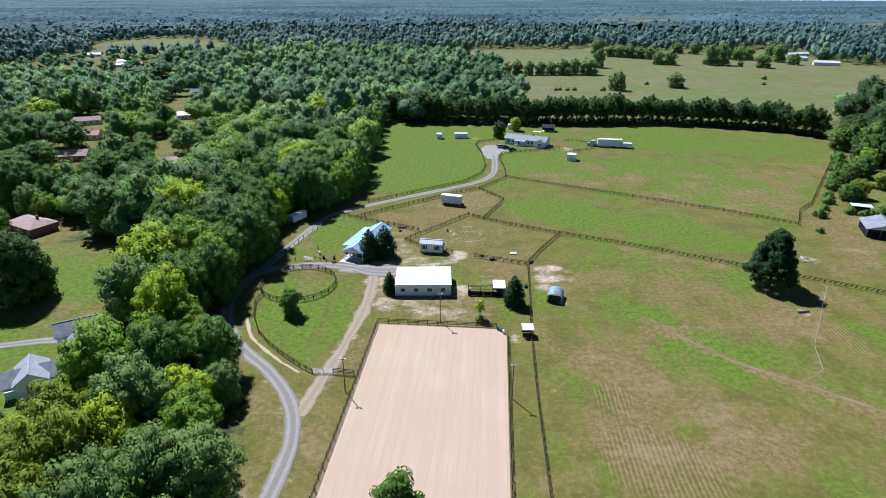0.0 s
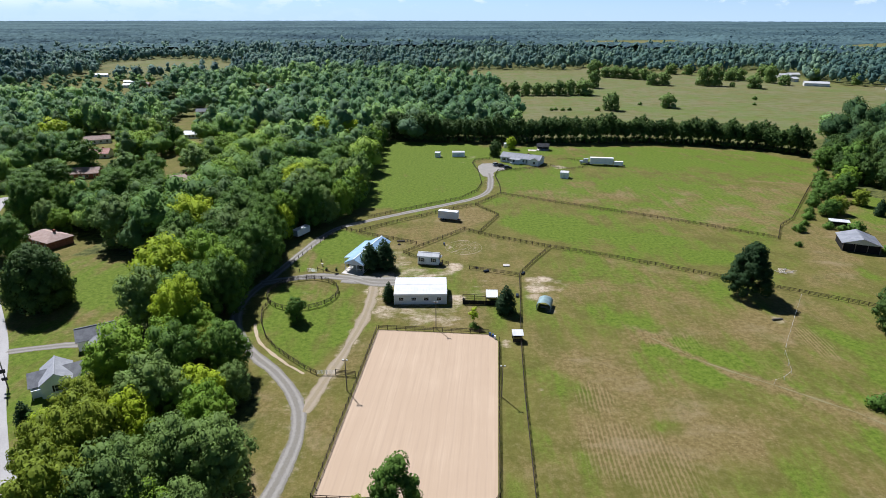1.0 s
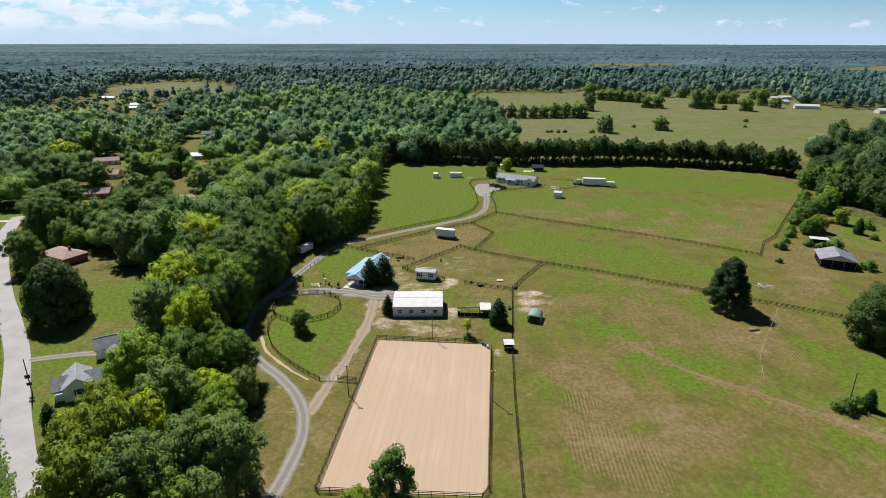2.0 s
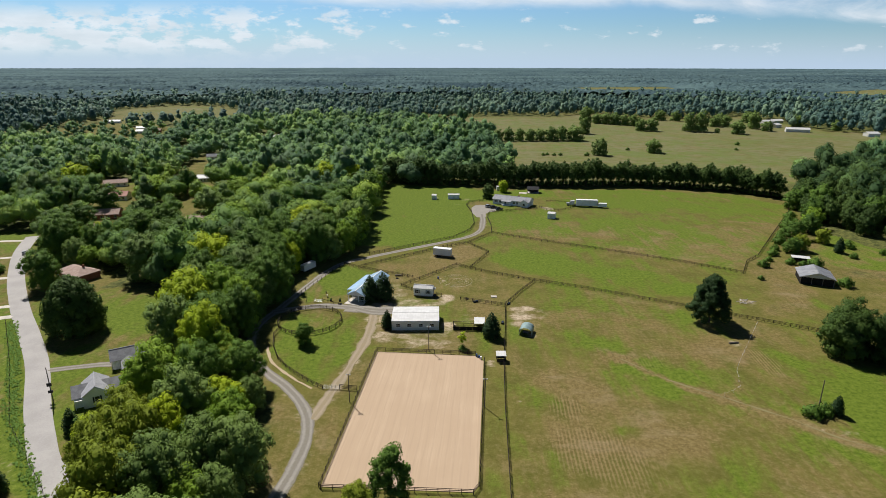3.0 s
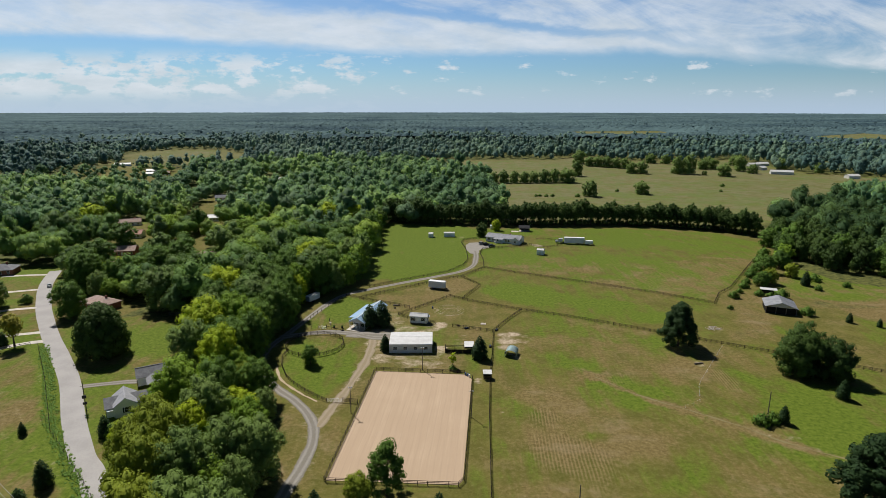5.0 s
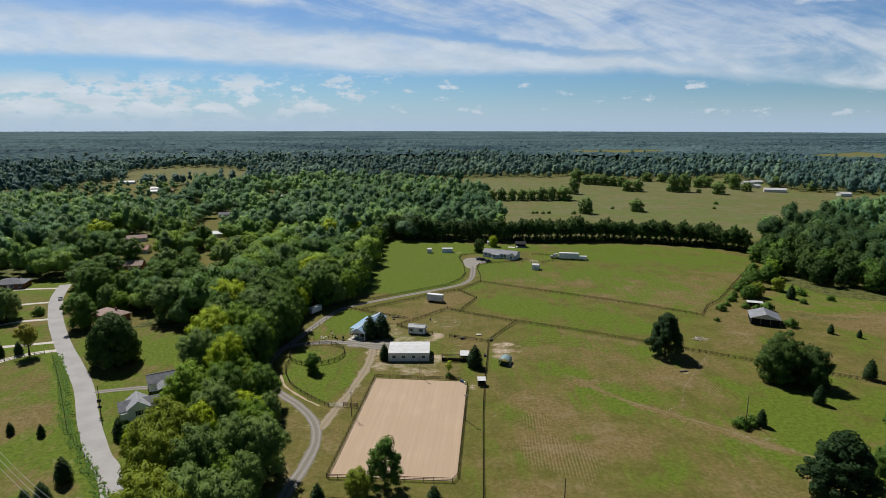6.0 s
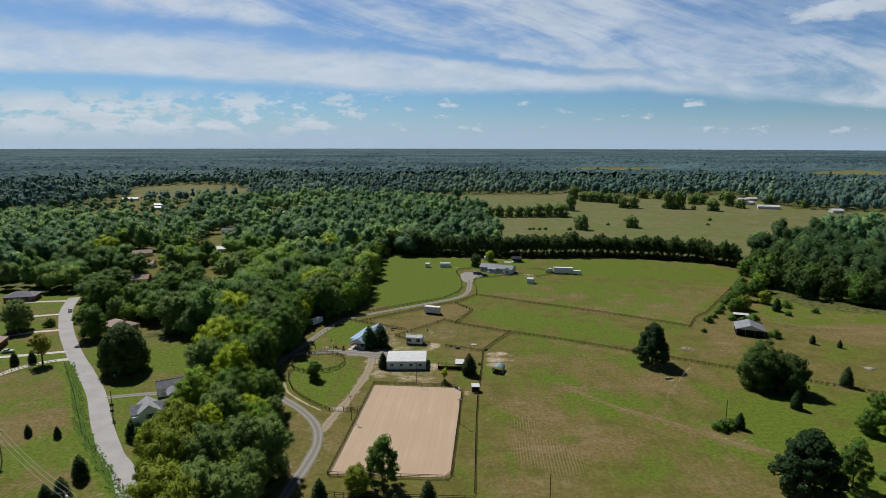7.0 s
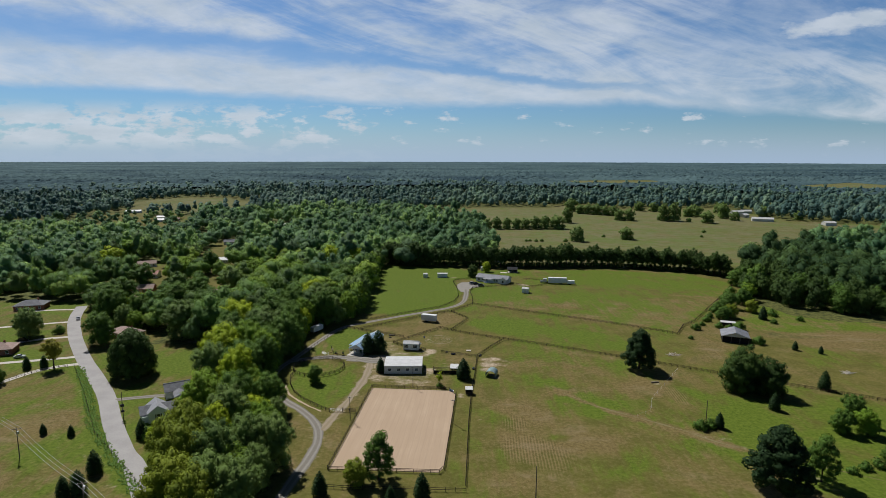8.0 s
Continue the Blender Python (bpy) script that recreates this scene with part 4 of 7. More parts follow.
def dome_lumps(seed, high, wide, n=90):
    """Lumps of an old tree grown in the open: a full dome, widest low down."""
    rnd = random.Random(seed)
    out = []
    for i in range(n):
        s = (i + 0.5) / n
        ring = wide / 2 * (1 - s ** 2.7) ** 0.55 * (0.82 + 0.18 * min(1, s * 5)) * rnd.uniform(0.9, 1.06)
        r = wide * rnd.uniform(0.075, 0.12)
        a = i * 2.39996 + rnd.uniform(-0.3, 0.3)
        out.append((math.cos(a) * max(0, ring - r), math.sin(a) * max(0, ring - r), 1.4 + s * (high - 1.4 - r), r))
    for s in (0.15, 0.35, 0.55, 0.72):
        out.append((0, 0, high * s, wide * 0.36 * (1 - s * 0.8)))
    return out


def trunk_mesh(seed, high, clear, wide, thick):
    """Tapered, slightly crooked stem with a flared foot, and limbs that reach into the crown."""
    rnd = random.Random(seed)
    bm = bmesh.new()
    p, r = Vector((0, 0, -0.3)), thick * 1.4
    tops = []
    for i in range(5):
        q = Vector((rnd.uniform(-0.25, 0.25) * i * 0.5, rnd.uniform(-0.25, 0.25) * i * 0.5, high * 0.82 * (i + 1) / 5))
        nr = thick * (1 - 0.17 * (i + 1))
        rod(bm, p, q, r, nr, 8)
        tops.append((q, nr))
        p, r = q, nr
    for i in range(7):
        q, nr = tops[min(4, 1 + i // 2)]
        a = i * 2.4 + rnd.uniform(-0.4, 0.4)
        z = max(clear * 0.9, q.z * 0.75) + rnd.uniform(0, 1)
        foot = Vector((0, 0, z))
        end = Vector((math.cos(a) * wide * 0.33, math.sin(a) * wide * 0.33, min(high * 0.9, z + wide * 0.22)))
        kink = foot.lerp(end, 0.5) + Vector((0, 0, -0.25))
        rod(bm, foot, kink, nr * 0.5, nr * 0.36, 6)
        rod(bm, kink, end, nr * 0.36, nr * 0.12, 6)
    me = bpy.data.meshes.new("trunk")
    bm.to_mesh(me)
    bm.free()
    me.materials.append(BARK)
    return me


TREE_KINDS = {}


def skirt(n, ring, z, r):
    """Low boughs and undergrowth round the foot of a tree at a wood's edge."""
    return [(ring * math.cos(i * 6.2832 / n + 0.3 * (i % 2)), ring * math.sin(i * 6.2832 / n + 0.3 * (i % 2)), z * (0.85 + 0.3 * (i % 3) / 2), r * (0.85 + 0.3 * ((i * 2) % 3) / 2)) for i in range(n)]


def tree_kind(key, seed, lumps, leaf, per, mat, high, clear, wide, thick, label, category="tree", name="tree", jitter=0.42):
    v, f, nor = leaf_cloud(seed, lumps, leaf, per, jitter=jitter, body=ROUGH)
    crown = mesh_of("crown", v, f, mat, True, nor)
    TREE_KINDS[key] = (crown, trunk_mesh(seed, high, clear, wide, thick), label, category, name)


def plant(key, x, y, scale=1.0, turn=None, tall=1.0, group="", label=""):
    crown, stem, text, category, name = TREE_KINDS[key]
    turn = (x * 37.7 + y * 91.3) % 360 if turn is None else turn
    t = thing(name, label or text, category, (x, y, 0), turn, group)
    t.scale = (scale, scale, scale * tall)
    part("trunk", stem, BARK, t)
    part("crown", crown, None, t)
    return t


for i, (key, mat, word) in enumerate((("oak", OAK, "dark green broad-leaved"), ("maple", MAPLE, "fresh green broad-leaved"), ("yellow", YELLOW, "bright yellow-green broad-leaved"),
                                     ("grey", GREY, "grey-green broad-leaved"), ("olive", OLIVE, "olive-green broad-leaved"))):
    tree_kind(key, 10 + i, round_lumps(10 + i, 13, 12, 1.4, 77, 1.0, 6) + skirt(6, 3.0, 2.2, 1.9), 0.21, 84, mat, 13, 1.8, 10.5, 0.3, word + " tree with a full domed crown")
    tree_kind(key + "2", 20 + i, round_lumps(30 + i, 15, 12, 1.6, 88, 1.05, 7) + skirt(5, 3.2, 2.3, 2.0), 0.21, 84, mat, 15, 2.2, 9.5, 0.32, "tall " + word + " tree with a lumpy crown")
    tree_kind(key + "_far", 60 + i, round_lumps(60 + i, 15, 12, 1.0, 36, 1.0, 6) + skirt(5, 3.2, 2.2, 2.0), 0.42, 20, mat, 15, 1.6, 9.5, 0.32, word + " tree at the edge of the woods")
tree_kind("dark_far", 67, round_lumps(67, 15, 12, 1.0, 40, 1.05, 6) + skirt(5, 3.2, 2.2, 2.0), 0.4, 22, DARK_OAK, 15, 1.6, 9.5, 0.32, "dark green broad-leaved tree at the edge of the wood")
tree_kind("bigoak", 41, dome_lumps(41, 21, 20), 0.36, 46, DARK_OAK, 21, 1.2, 20, 0.6, "great dark broad-leaved tree with a domed crown")
tree_kind("field_oak", 59, round_lumps(59, 16, 16, 0.3, 30, 1.0, 6) + skirt(7, 5.0, 2.6, 2.6), 0.62, 12, GREY, 16, 0.8, 14, 0.4, "round-headed dark green tree in the distant meadow")
tree_kind("pine", 51, pine_lumps(51, 21, 17.5, 2.8, 96), 0.36, 70, CEDAR, 21, 4.0, 14, 0.45, "tall dark pine standing alone in the pasture", "pine tree", "pine_tree")
tree_kind("cedar", 52, cone_lumps(52, 9, 6.4, 44), 0.24, 60, CEDAR, 8, 0.4, 3, 0.2, "dark green cedar, dense to the ground", "cedar tree", "cedar_tree")
tree_kind("sapling", 53, round_lumps(53, 6.4, 3.2, 1.4, 14), 0.2, 60, YELLOW, 6, 1.6, 2.4, 0.07, "slender young tree with thin light leaves", "young tree", "young_tree")
tree_kind("bush", 54, [(0, 0, 1.0, 1.3), (1.1, 0.3, 0.9, 1.0), (-1.0, 0.4, 0.8, 1.0), (0.2, -1.0, 0.8, 0.9), (-0.3, 1.0, 1.0, 0.9), (0.3, 0.2, 1.8, 0.9)], 0.24, 70, OAK, 2.2, 0.2, 2, 0.1, "rounded dark green bush", "bush", "bush")
tree_kind("airy", 57, pine_lumps(57, 14.2, 11.5, 2.2, 62), 0.24, 90, OAK, 13.4, 2.0, 9.5, 0.24, "open-crowned green tree with its trunk showing")
tree_kind("clump", 58, round_lumps(58, 17, 16, 0.3, 62, 1.0, 7) + [(4.6 * math.cos(a), 4.6 * math.sin(a), 2.4, 2.4) for a in (0.2, 1.2, 2.2, 3.3, 4.3, 5.3)], 0.3, 56, DARK_OAK, 17, 0.6, 14, 0.45, "broad dark tree in a clump, leafy to the ground")
tree_kind("autumn", 55, round_lumps(55, 12, 8.5, 3.0, 22), 0.34, 34, AUTUMN, 12, 3.0, 8, 0.28, "olive-brown tree turning early beside the drive")
tree_kind("hedge", 56, round_lumps(56, 17, 9.5, 2.2, 40, 1.15) + [(1.9 * math.cos(a), 1.9 * math.sin(a), 1.6, 1.5) for a in (0.3, 1.9, 4.1)], 0.36, 34, DARK_OAK, 17, 2.6, 8, 0.3, "dark tree in the row behind the meadow")


def scatter(poly, gap, seed, test=None):
    """Places in an outline that keep about one gap from one another."""
    rng = np.random.default_rng(seed)
    p = np.array(poly, float)
    lo, hi = p.min(0), p.max(0)
    nx, ny = int((hi[0] - lo[0]) / gap) + 1, int((hi[1] - lo[1]) / gap) + 1
    gx, gy = np.meshgrid(np.arange(nx), np.arange(ny))
    x = lo[0] + (gx + 0.5 * (gy % 2)).ravel() * gap + rng.uniform(-0.38, 0.38, nx * ny) * gap
    y = lo[1] + gy.ravel() * gap + rng.uniform(-0.38, 0.38, nx * ny) * gap
    ok = inside(x, y, poly)
    if test is not None:
        ok &= test(x, y)
    return np.stack([x[ok], y[ok]], 1)


# the belt of trees between the lane and the gardens: kind, place and width of the crown
rnd = random.Random(5)


def grove(rows, group, highest=19.0):
    for key, x, y, wide in rows:
        base = 15 if key.endswith("2") or key.endswith("far") else 13
        scale = wide / 12
        plant(key, x, y, scale, tall=min(1.12, highest / (base * scale)) * rnd.uniform(0.92, 1.05), group=group)


grove([("yellow", -90.0, 189.7, 20), ("grey", -72.7, 176.7, 20), ("oak", -75.7, 200.5, 20), ("yellow", -59.8, 197.1, 10.5), ("oak", -58.5, 165.6, 16), ("yellow", -79.2, 144.4, 20), ("grey", -78.2, 129.5, 15.2),
       ("oak2", -65.8, 128.4, 15), ("maple", -71.0, 151.5, 17.4), ("maple2", -63.5, 144.8, 11.7), ("yellow2", -65.2, 119.1, 14.7), ("maple", -58.9, 116.3, 11.4), ("oak", -48.6, 105.1, 12), ("maple2", -68.1, 98.2, 15.2),
       ("oak", -58.6, 99.8, 14.2), ("grey2", -55.9, 85.2, 14.7), ("yellow", -49.0, 89.6, 11.3), ("grey", -44.2, 96.3, 8.0), ("maple", -44.2, 80.3, 12.7), ("yellow2", -55.2, 77.4, 10.8), ("grey", -44.6, 67.3, 13.7),
       ("grey2", -37.3, 68.1, 13), ("olive", -61.4, 70.9, 15.0), ("yellow", -74.3, 79.6, 8.2), ("yellow", -72.7, 90.8, 6.6), ("grey", -53.2, 67.2, 11.7), ("maple", -74.3, 97.1, 8.9), ("olive", -61.0, 78.0, 9.4)], "trees of the belt")
grove([("oak2", -66, 137, 12), ("oak", -73.5, 139, 12), ("maple", -64, 108, 11), ("oak", -55, 93, 9), ("oak2", -74, 165, 15), ("grey2", -83, 158, 13), ("oak", -66, 158, 13), ("oak", -86, 172, 15), ("olive2", -69, 84, 11), ("oak", -48.5, 74, 9), ("olive", -54, 110, 9)], "trees of the belt")
grove([("olive", -58.0, 57.2, 15.6), ("grey2", -49.7, 58.9, 14.1), ("olive2", -68.5, 70.9, 11), ("maple", -44.1, 56.6, 11.3), ("grey", -39, 57.9, 11.0), ("olive", -54.7, 44.1, 15.9), ("grey2", -38.5, 43.5, 13.7), ("grey", -45.9, 44.3, 15), ("olive2", -46.4, 36.3, 13.8),
       ("olive", -63.5, 59.5, 10)], "trees of the belt")

# single trees about the farm
plant("pine", 93.2, 148.6, 0.9, 20, tall=0.88)
plant("cedar", -23.2, 167.8, 1.32, 40, tall=0.82)
plant("cedar", -18.4, 169.0, 1.4, 150, tall=0.84)
plant("cedar", 19.0, 137.4, 1.12, 80, tall=0.86, label="dark green cedar beside the pasture fence")
plant("cedar", -14.8, 144.2, 0.72, 10, label="small cedar at the corner of the barn")
plant("oak", -39.4, 132.4, 0.5, 15, tall=1.1, label="small round tree on the grass before the pen")
plant("sapling", 9.4, 129.6, 1.0)
plant("bush", 9.8, 127.9, 0.8, label="low bush at the foot of the young tree")
plant("bigoak", -114.8, 140.5, 0.95, 30)
plant("airy", -6.6, 62.7, 1.0, 0, label="open-crowned green tree beside the arena fence")
plant("olive", -12.6, 60.2, 0.6, 70, label="small olive-green tree beside the arena fence")
plant("cedar", -21.4, 55.6, 0.76, 30, label="small dark cedar beyond the arena end")
plant("cedar", 5.4, 54.2, 0.82, 210, label="small dark cedar beyond the arena end")
plant("cedar", -2.6, 52.0, 0.55, 100, label="small dark cedar beyond the arena end")
plant("clump", 123.5, 125.5, 0.92, 10)
plant("clump", 133.5, 122.0, 0.84, 130)
plant("clump", 128.5, 131.5, 0.95, 250)
plant("cedar", 127.5, 108.5, 0.72, 0, label="young cedar at the foot of the tree clump")
plant("cedar", 157, 127, 0.85, 0, label="rounded cedar beside the far fence")
plant("oak", 139.5, 91.5, 0.62, 10, label="dark rounded tree in a group on the pasture")
plant("maple", 146.5, 90.0, 0.66, 90, label="rounded green tree in a group on the pasture")
plant("oak", 149.0, 99.0, 0.72, 200, label="dark rounded tree in a group on the pasture")
plant("bush", 95, 93.5, 1.35, 0)
plant("bush", 99, 94.5, 1.2, 90)
plant("cedar", 101.5, 94.5, 0.6, 0)
plant("pine", 100.4, 58.0, 1.05, 130, tall=0.8, label="dark pine at the edge of the pasture")
plant("airy", 114.5, 62.5, 0.95, 10)
plant("bush", 126, 66.5, 0.9, 10)
plant("bush", 131, 68.5, 1.0, 50)
plant("bush", 136, 70, 1.1, 90)
plant("oak", 141, 73, 0.4, 10)
for x, y, size in ((141.3, 205.4, 1.4), (132.1, 189.5, 0.75), (154.0, 220.8, 1.35), (159, 229, 1.2), (166.9, 239.4, 1.8), (173, 249, 1.5), (185.0, 266.1, 1.9), (179, 257, 1.4), (193, 277, 1.8), (199, 287, 1.9), (148, 213, 0.9)):
    plant("bush", x, y, size, group="bushes along the pasture fence")
for key, x, y, wide in (("oak", 164.5, 224.5, 8.5), ("olive", 170, 228, 9), ("oak_far", 179.2, 248, 10.5), ("olive_far", 188, 240, 8), ("oak_far", 192, 258, 11), ("maple_far", 200, 268, 12), ("oak_far", 209.0, 282, 15), ("oak_far", 213.9, 310, 13)):
    plant(key, x, y, wide / 12, tall=0.8, group="trees along the pasture fence")
for x, y, size in ((155.0, 208.5, 1.2), (158.8, 206.3, 0.95), (163.1, 204.6, 1.8), (161.0, 181.7, 1.6), (196, 232, 1.6), (188, 217, 1.1), (205, 222, 1.2)):
    plant("bush", x, y, size, group="bushes on the rough ground")
for x, y, size in ((186.5, 224.8, 0.85), (173.3, 173.1, 0.5), (182, 168, 0.42)):
    plant("cedar", x, y, size, label="small dark cedar on the rough ground")
plant("clump", 32.6, 338.5, 0.52, 0, tall=1.1, label="dark round tree beside the white house")
plant("yellow", 44.5, 358, 0.62, 0, label="yellow-green tree behind the white house")
# gardens on the west
def bank_weeds():
    """Rank green weeds on the bank between the wire fence and the road."""
    r2 = random.Random(12)
    line = smooth_line([(-69.5, 56), (-81.3, 69), (-101.5, 92), (-120.8, 119.6), (-141, 147.5)], 0.7)
    lumps = []
    for x, y in line:
        for i in range(6):
            r = r2.uniform(0.18, 0.5)
            lumps.append((x + r2.uniform(-1.9, 1.6), y + r2.uniform(-1.4, 1.4), r * 0.3, r))
    verts, faces, normals, base = [], [], [], 0
    for i in range(0, len(lumps), 12):
        v, f, nor = leaf_cloud(300 + i, lumps[i:i + 12], 0.12, 90, body=ROUGH)
        verts.append(v)
        normals.append(nor * 0.6 + (0, 0, 0.5))
        faces += [tuple(q + base for q in face) for face in f]
        base += len(v)
    me = mesh_of("roadside_weeds", np.concatenate(verts), faces, OAK, True, unit(np.concatenate(normals)))
    tagged(new("roadside_weeds", me), "rank green weeds along the road bank", "weeds", kind="stuff")


bank_weeds()
for key, x, y, s in (("autumn", -152.0, 147.8, 1.12), ("oak", -150.5, 179, 1.2), ("maple", -146, 201, 0.8), ("grey", -192, 190, 1.15), ("bush", -182, 197, 1.7), ("oak", -163, 130, 0.62), ("cedar", -162.4, 146.6, 0.62), ("cedar", -156.5, 148.5, 0.62),
                     ("cedar", -86.5, 66, 0.8), ("cedar", -84.5, 55.5, 0.8), ("cedar", -87.5, 54, 0.7), ("cedar", -116.5, 89, 0.42), ("cedar", -107, 88, 0.42), ("cedar", -84.2, 87.2, 0.72), ("bush", -81.5, 86.5, 1.5), ("bush", -90, 62.5, 0.7), ("grey", -137, 168, 0.45),
                     ("bush", -92, 104, 0.6)):
    plant(key, x, y, s)

# broad trees among the gardens and at the edge of the woods
grove([("yellow_far", -251.8, 367.8, 20), ("maple_far", -261.2, 412.2, 20), ("oak2", -179.4, 248.3, 20), ("oak2", -170.6, 224.4, 19), ("oak_far", -191.1, 297.5, 19), ("maple_far", -180.0, 327.0, 20), ("grey_far", -155.3, 270.4, 15), ("oak_far", -167.3, 351.9, 15),
       ("grey_far", -198.5, 389.1, 18.0), ("grey_far", -125.2, 284.8, 18), ("maple_far", -124.1, 327.2, 19.0), ("maple_far", -101.2, 312.0, 20), ("yellow_far", -103.2, 292.3, 8.6), ("yellow_far", -130.6, 319.0, 9.6),
       ("maple2", -97.0, 244.8, 18.4), ("maple_far", -90.9, 307.7, 19.1), ("yellow_far", -80.1, 376.8, 20), ("yellow_far", -58.0, 368.8, 20), ("oak_far", -53.5, 298.1, 19), ("grey2", -44.0, 254.0, 14), ("grey2", -57.8, 228.9, 19), ("yellow2", -65.4, 244.9, 17.8),
       ("oak2", -48.0, 227.4, 12), ("oak2", -85.8, 244.6, 13.0), ("oak", -68.4, 216.4, 16.0), ("oak2", -140.4, 232.9, 19), ("oak2", -133.6, 245.2, 16), ("oak2", -115.7, 219.0, 20), ("grey2", -117.1, 190.5, 19), ("oak", -105.4, 192.3, 14),
       ("grey", -151.9, 203.0, 10.6), ("yellow", -165.6, 230.1, 8.5), ("yellow2", -155.1, 228.3, 9.4), ("oak2", -149.9, 214.0, 13.0), ("oak", -165.2, 211.0, 15.0), ("oak2", -68.6, 195.9, 17), ("oak2", -94.2, 188.8, 10.8)], "broad trees among the gardens")
# tall trees that shade the lane
for i, (x, y) in enumerate(((-61, 137), (-61.5, 143), (-62.5, 151), (-61.5, 160), (-60, 169), (-59.5, 178), (-63, 186), (-64, 195), (-60.5, 206), (-52, 211), (-47, 216), (-41.5, 224), (-39.5, 233), (-39, 243), (-39, 254), (-39.5, 266), (-40, 279), (-40.5, 292), (-41, 306), (-42, 320), (-42.5, 334), (-42.5, 348), (-42, 362), (-41, 376))):
    plant(("oak", "maple2", "oak2", "grey", "maple", "oak2", "grey2")[i % 7] if y < 230 else ("oak_far", "maple_far", "grey_far", "oak_far")[i % 4], x, y, rnd.uniform(0.95, 1.2), tall=rnd.uniform(1.0, 1.2), group="tall trees along the lane")
# rows behind the meadow: the nearest stand of the woods
for i in range(104):
    s = (i // 2 + 0.5 * (i % 2)) / 52
    line = [(-36, 392), (-2, 382), (50, 378), (91, 378), (133, 380), (170, 373), (204, 359), (224, 336)]
    q = s * (len(line) - 1)
    j = min(int(q), len(line) - 2)
    x = line[j][0] + (line[j + 1][0] - line[j][0]) * (q - j)
    y = line[j][1] + (line[j + 1][1] - line[j][1]) * (q - j)
    plant("hedge", x + rnd.uniform(-1, 1), y + rnd.uniform(-1, 1.5) + 6.5 * (i % 2), rnd.uniform(0.85, 1.12), tall=rnd.uniform(0.9, 1.15), group="tree row behind the meadow")
for i in range(7):
    plant("field_oak", 66 + i * 12, 637 + rnd.uniform(-3, 3), rnd.uniform(0.8, 1.0), tall=rnd.uniform(1.0, 1.2), group="trees in the distant meadow")
for i in range(5):
    plant("field_oak", 230 + i * 10.5, 840 - i * 8.5, rnd.uniform(1.0, 1.2), tall=rnd.uniform(0.8, 0.95), group="trees in the distant meadow")
for x, y, w, h in ((154, 639, 22, 17), (180, 706, 16, 20), (262, 741, 16, 16), (275, 738, 18, 17), (322, 734, 18, 24), (336, 732, 20, 26), (382, 794, 16, 15), (397, 796, 17, 16), (372, 706, 20, 16), (423, 768, 18, 23), (425, 738, 15, 13), (223, 884, 24, 21),
                   (351, 717, 7, 6), (52, 688, 17, 11), (153, 527, 16, 16), (211, 544, 17, 13), (440, 800, 15, 14), (455, 850, 18, 17), (410, 840, 16, 15), (500, 800, 16, 16), (520, 745, 14, 14), (340, 890, 18, 16), (360, 880, 17, 15)):
    plant("field_oak", x, y, w / 16, tall=h / w * 1.05, group="trees in the distant meadow")
for x, y in ((99, 524), (103, 526), (109, 523), (115, 524), (140, 522), (190, 560), (300, 560), (320, 600)):
    plant("bush", x, y, rnd.uniform(1.0, 1.6), group="bushes in the distant meadow")



# ---------------------------------------------------------------- woodland, too many to count
def wood_template(seed, n, leaf, per, high, wide, clear=1.0, body=None):
    """A cheaper tree for the woods: a few lumps under a rounded top, ragged with leaf clumps."""
    rnd = random.Random(seed)
    lumps = [(0, 0, high * 0.5, wide * 0.36), (rnd.uniform(-1, 1), rnd.uniform(-1, 1), high - wide * 0.27, wide * 0.27)]
    for i in range(n):
        a, h = i * 2.39996 + rnd.uniform(-0.3, 0.3), 0.35 + 0.4 * ((i * 0.618 + rnd.uniform(-0.1, 0.1)) % 1)
        r = wide * rnd.uniform(0.16, 0.23)
        d = (wide / 2 - r * 0.8) * rnd.uniform(0.85, 1.1)
        lumps.append((math.cos(a) * d, math.sin(a) * d, high * h, r))
    v, f, nor = leaf_cloud(seed, lumps, leaf, per, core=0.85, body=body)
    f = [q if len(q) == 4 else (*q, q[2]) for q in f]
    return v, np.array(f), nor


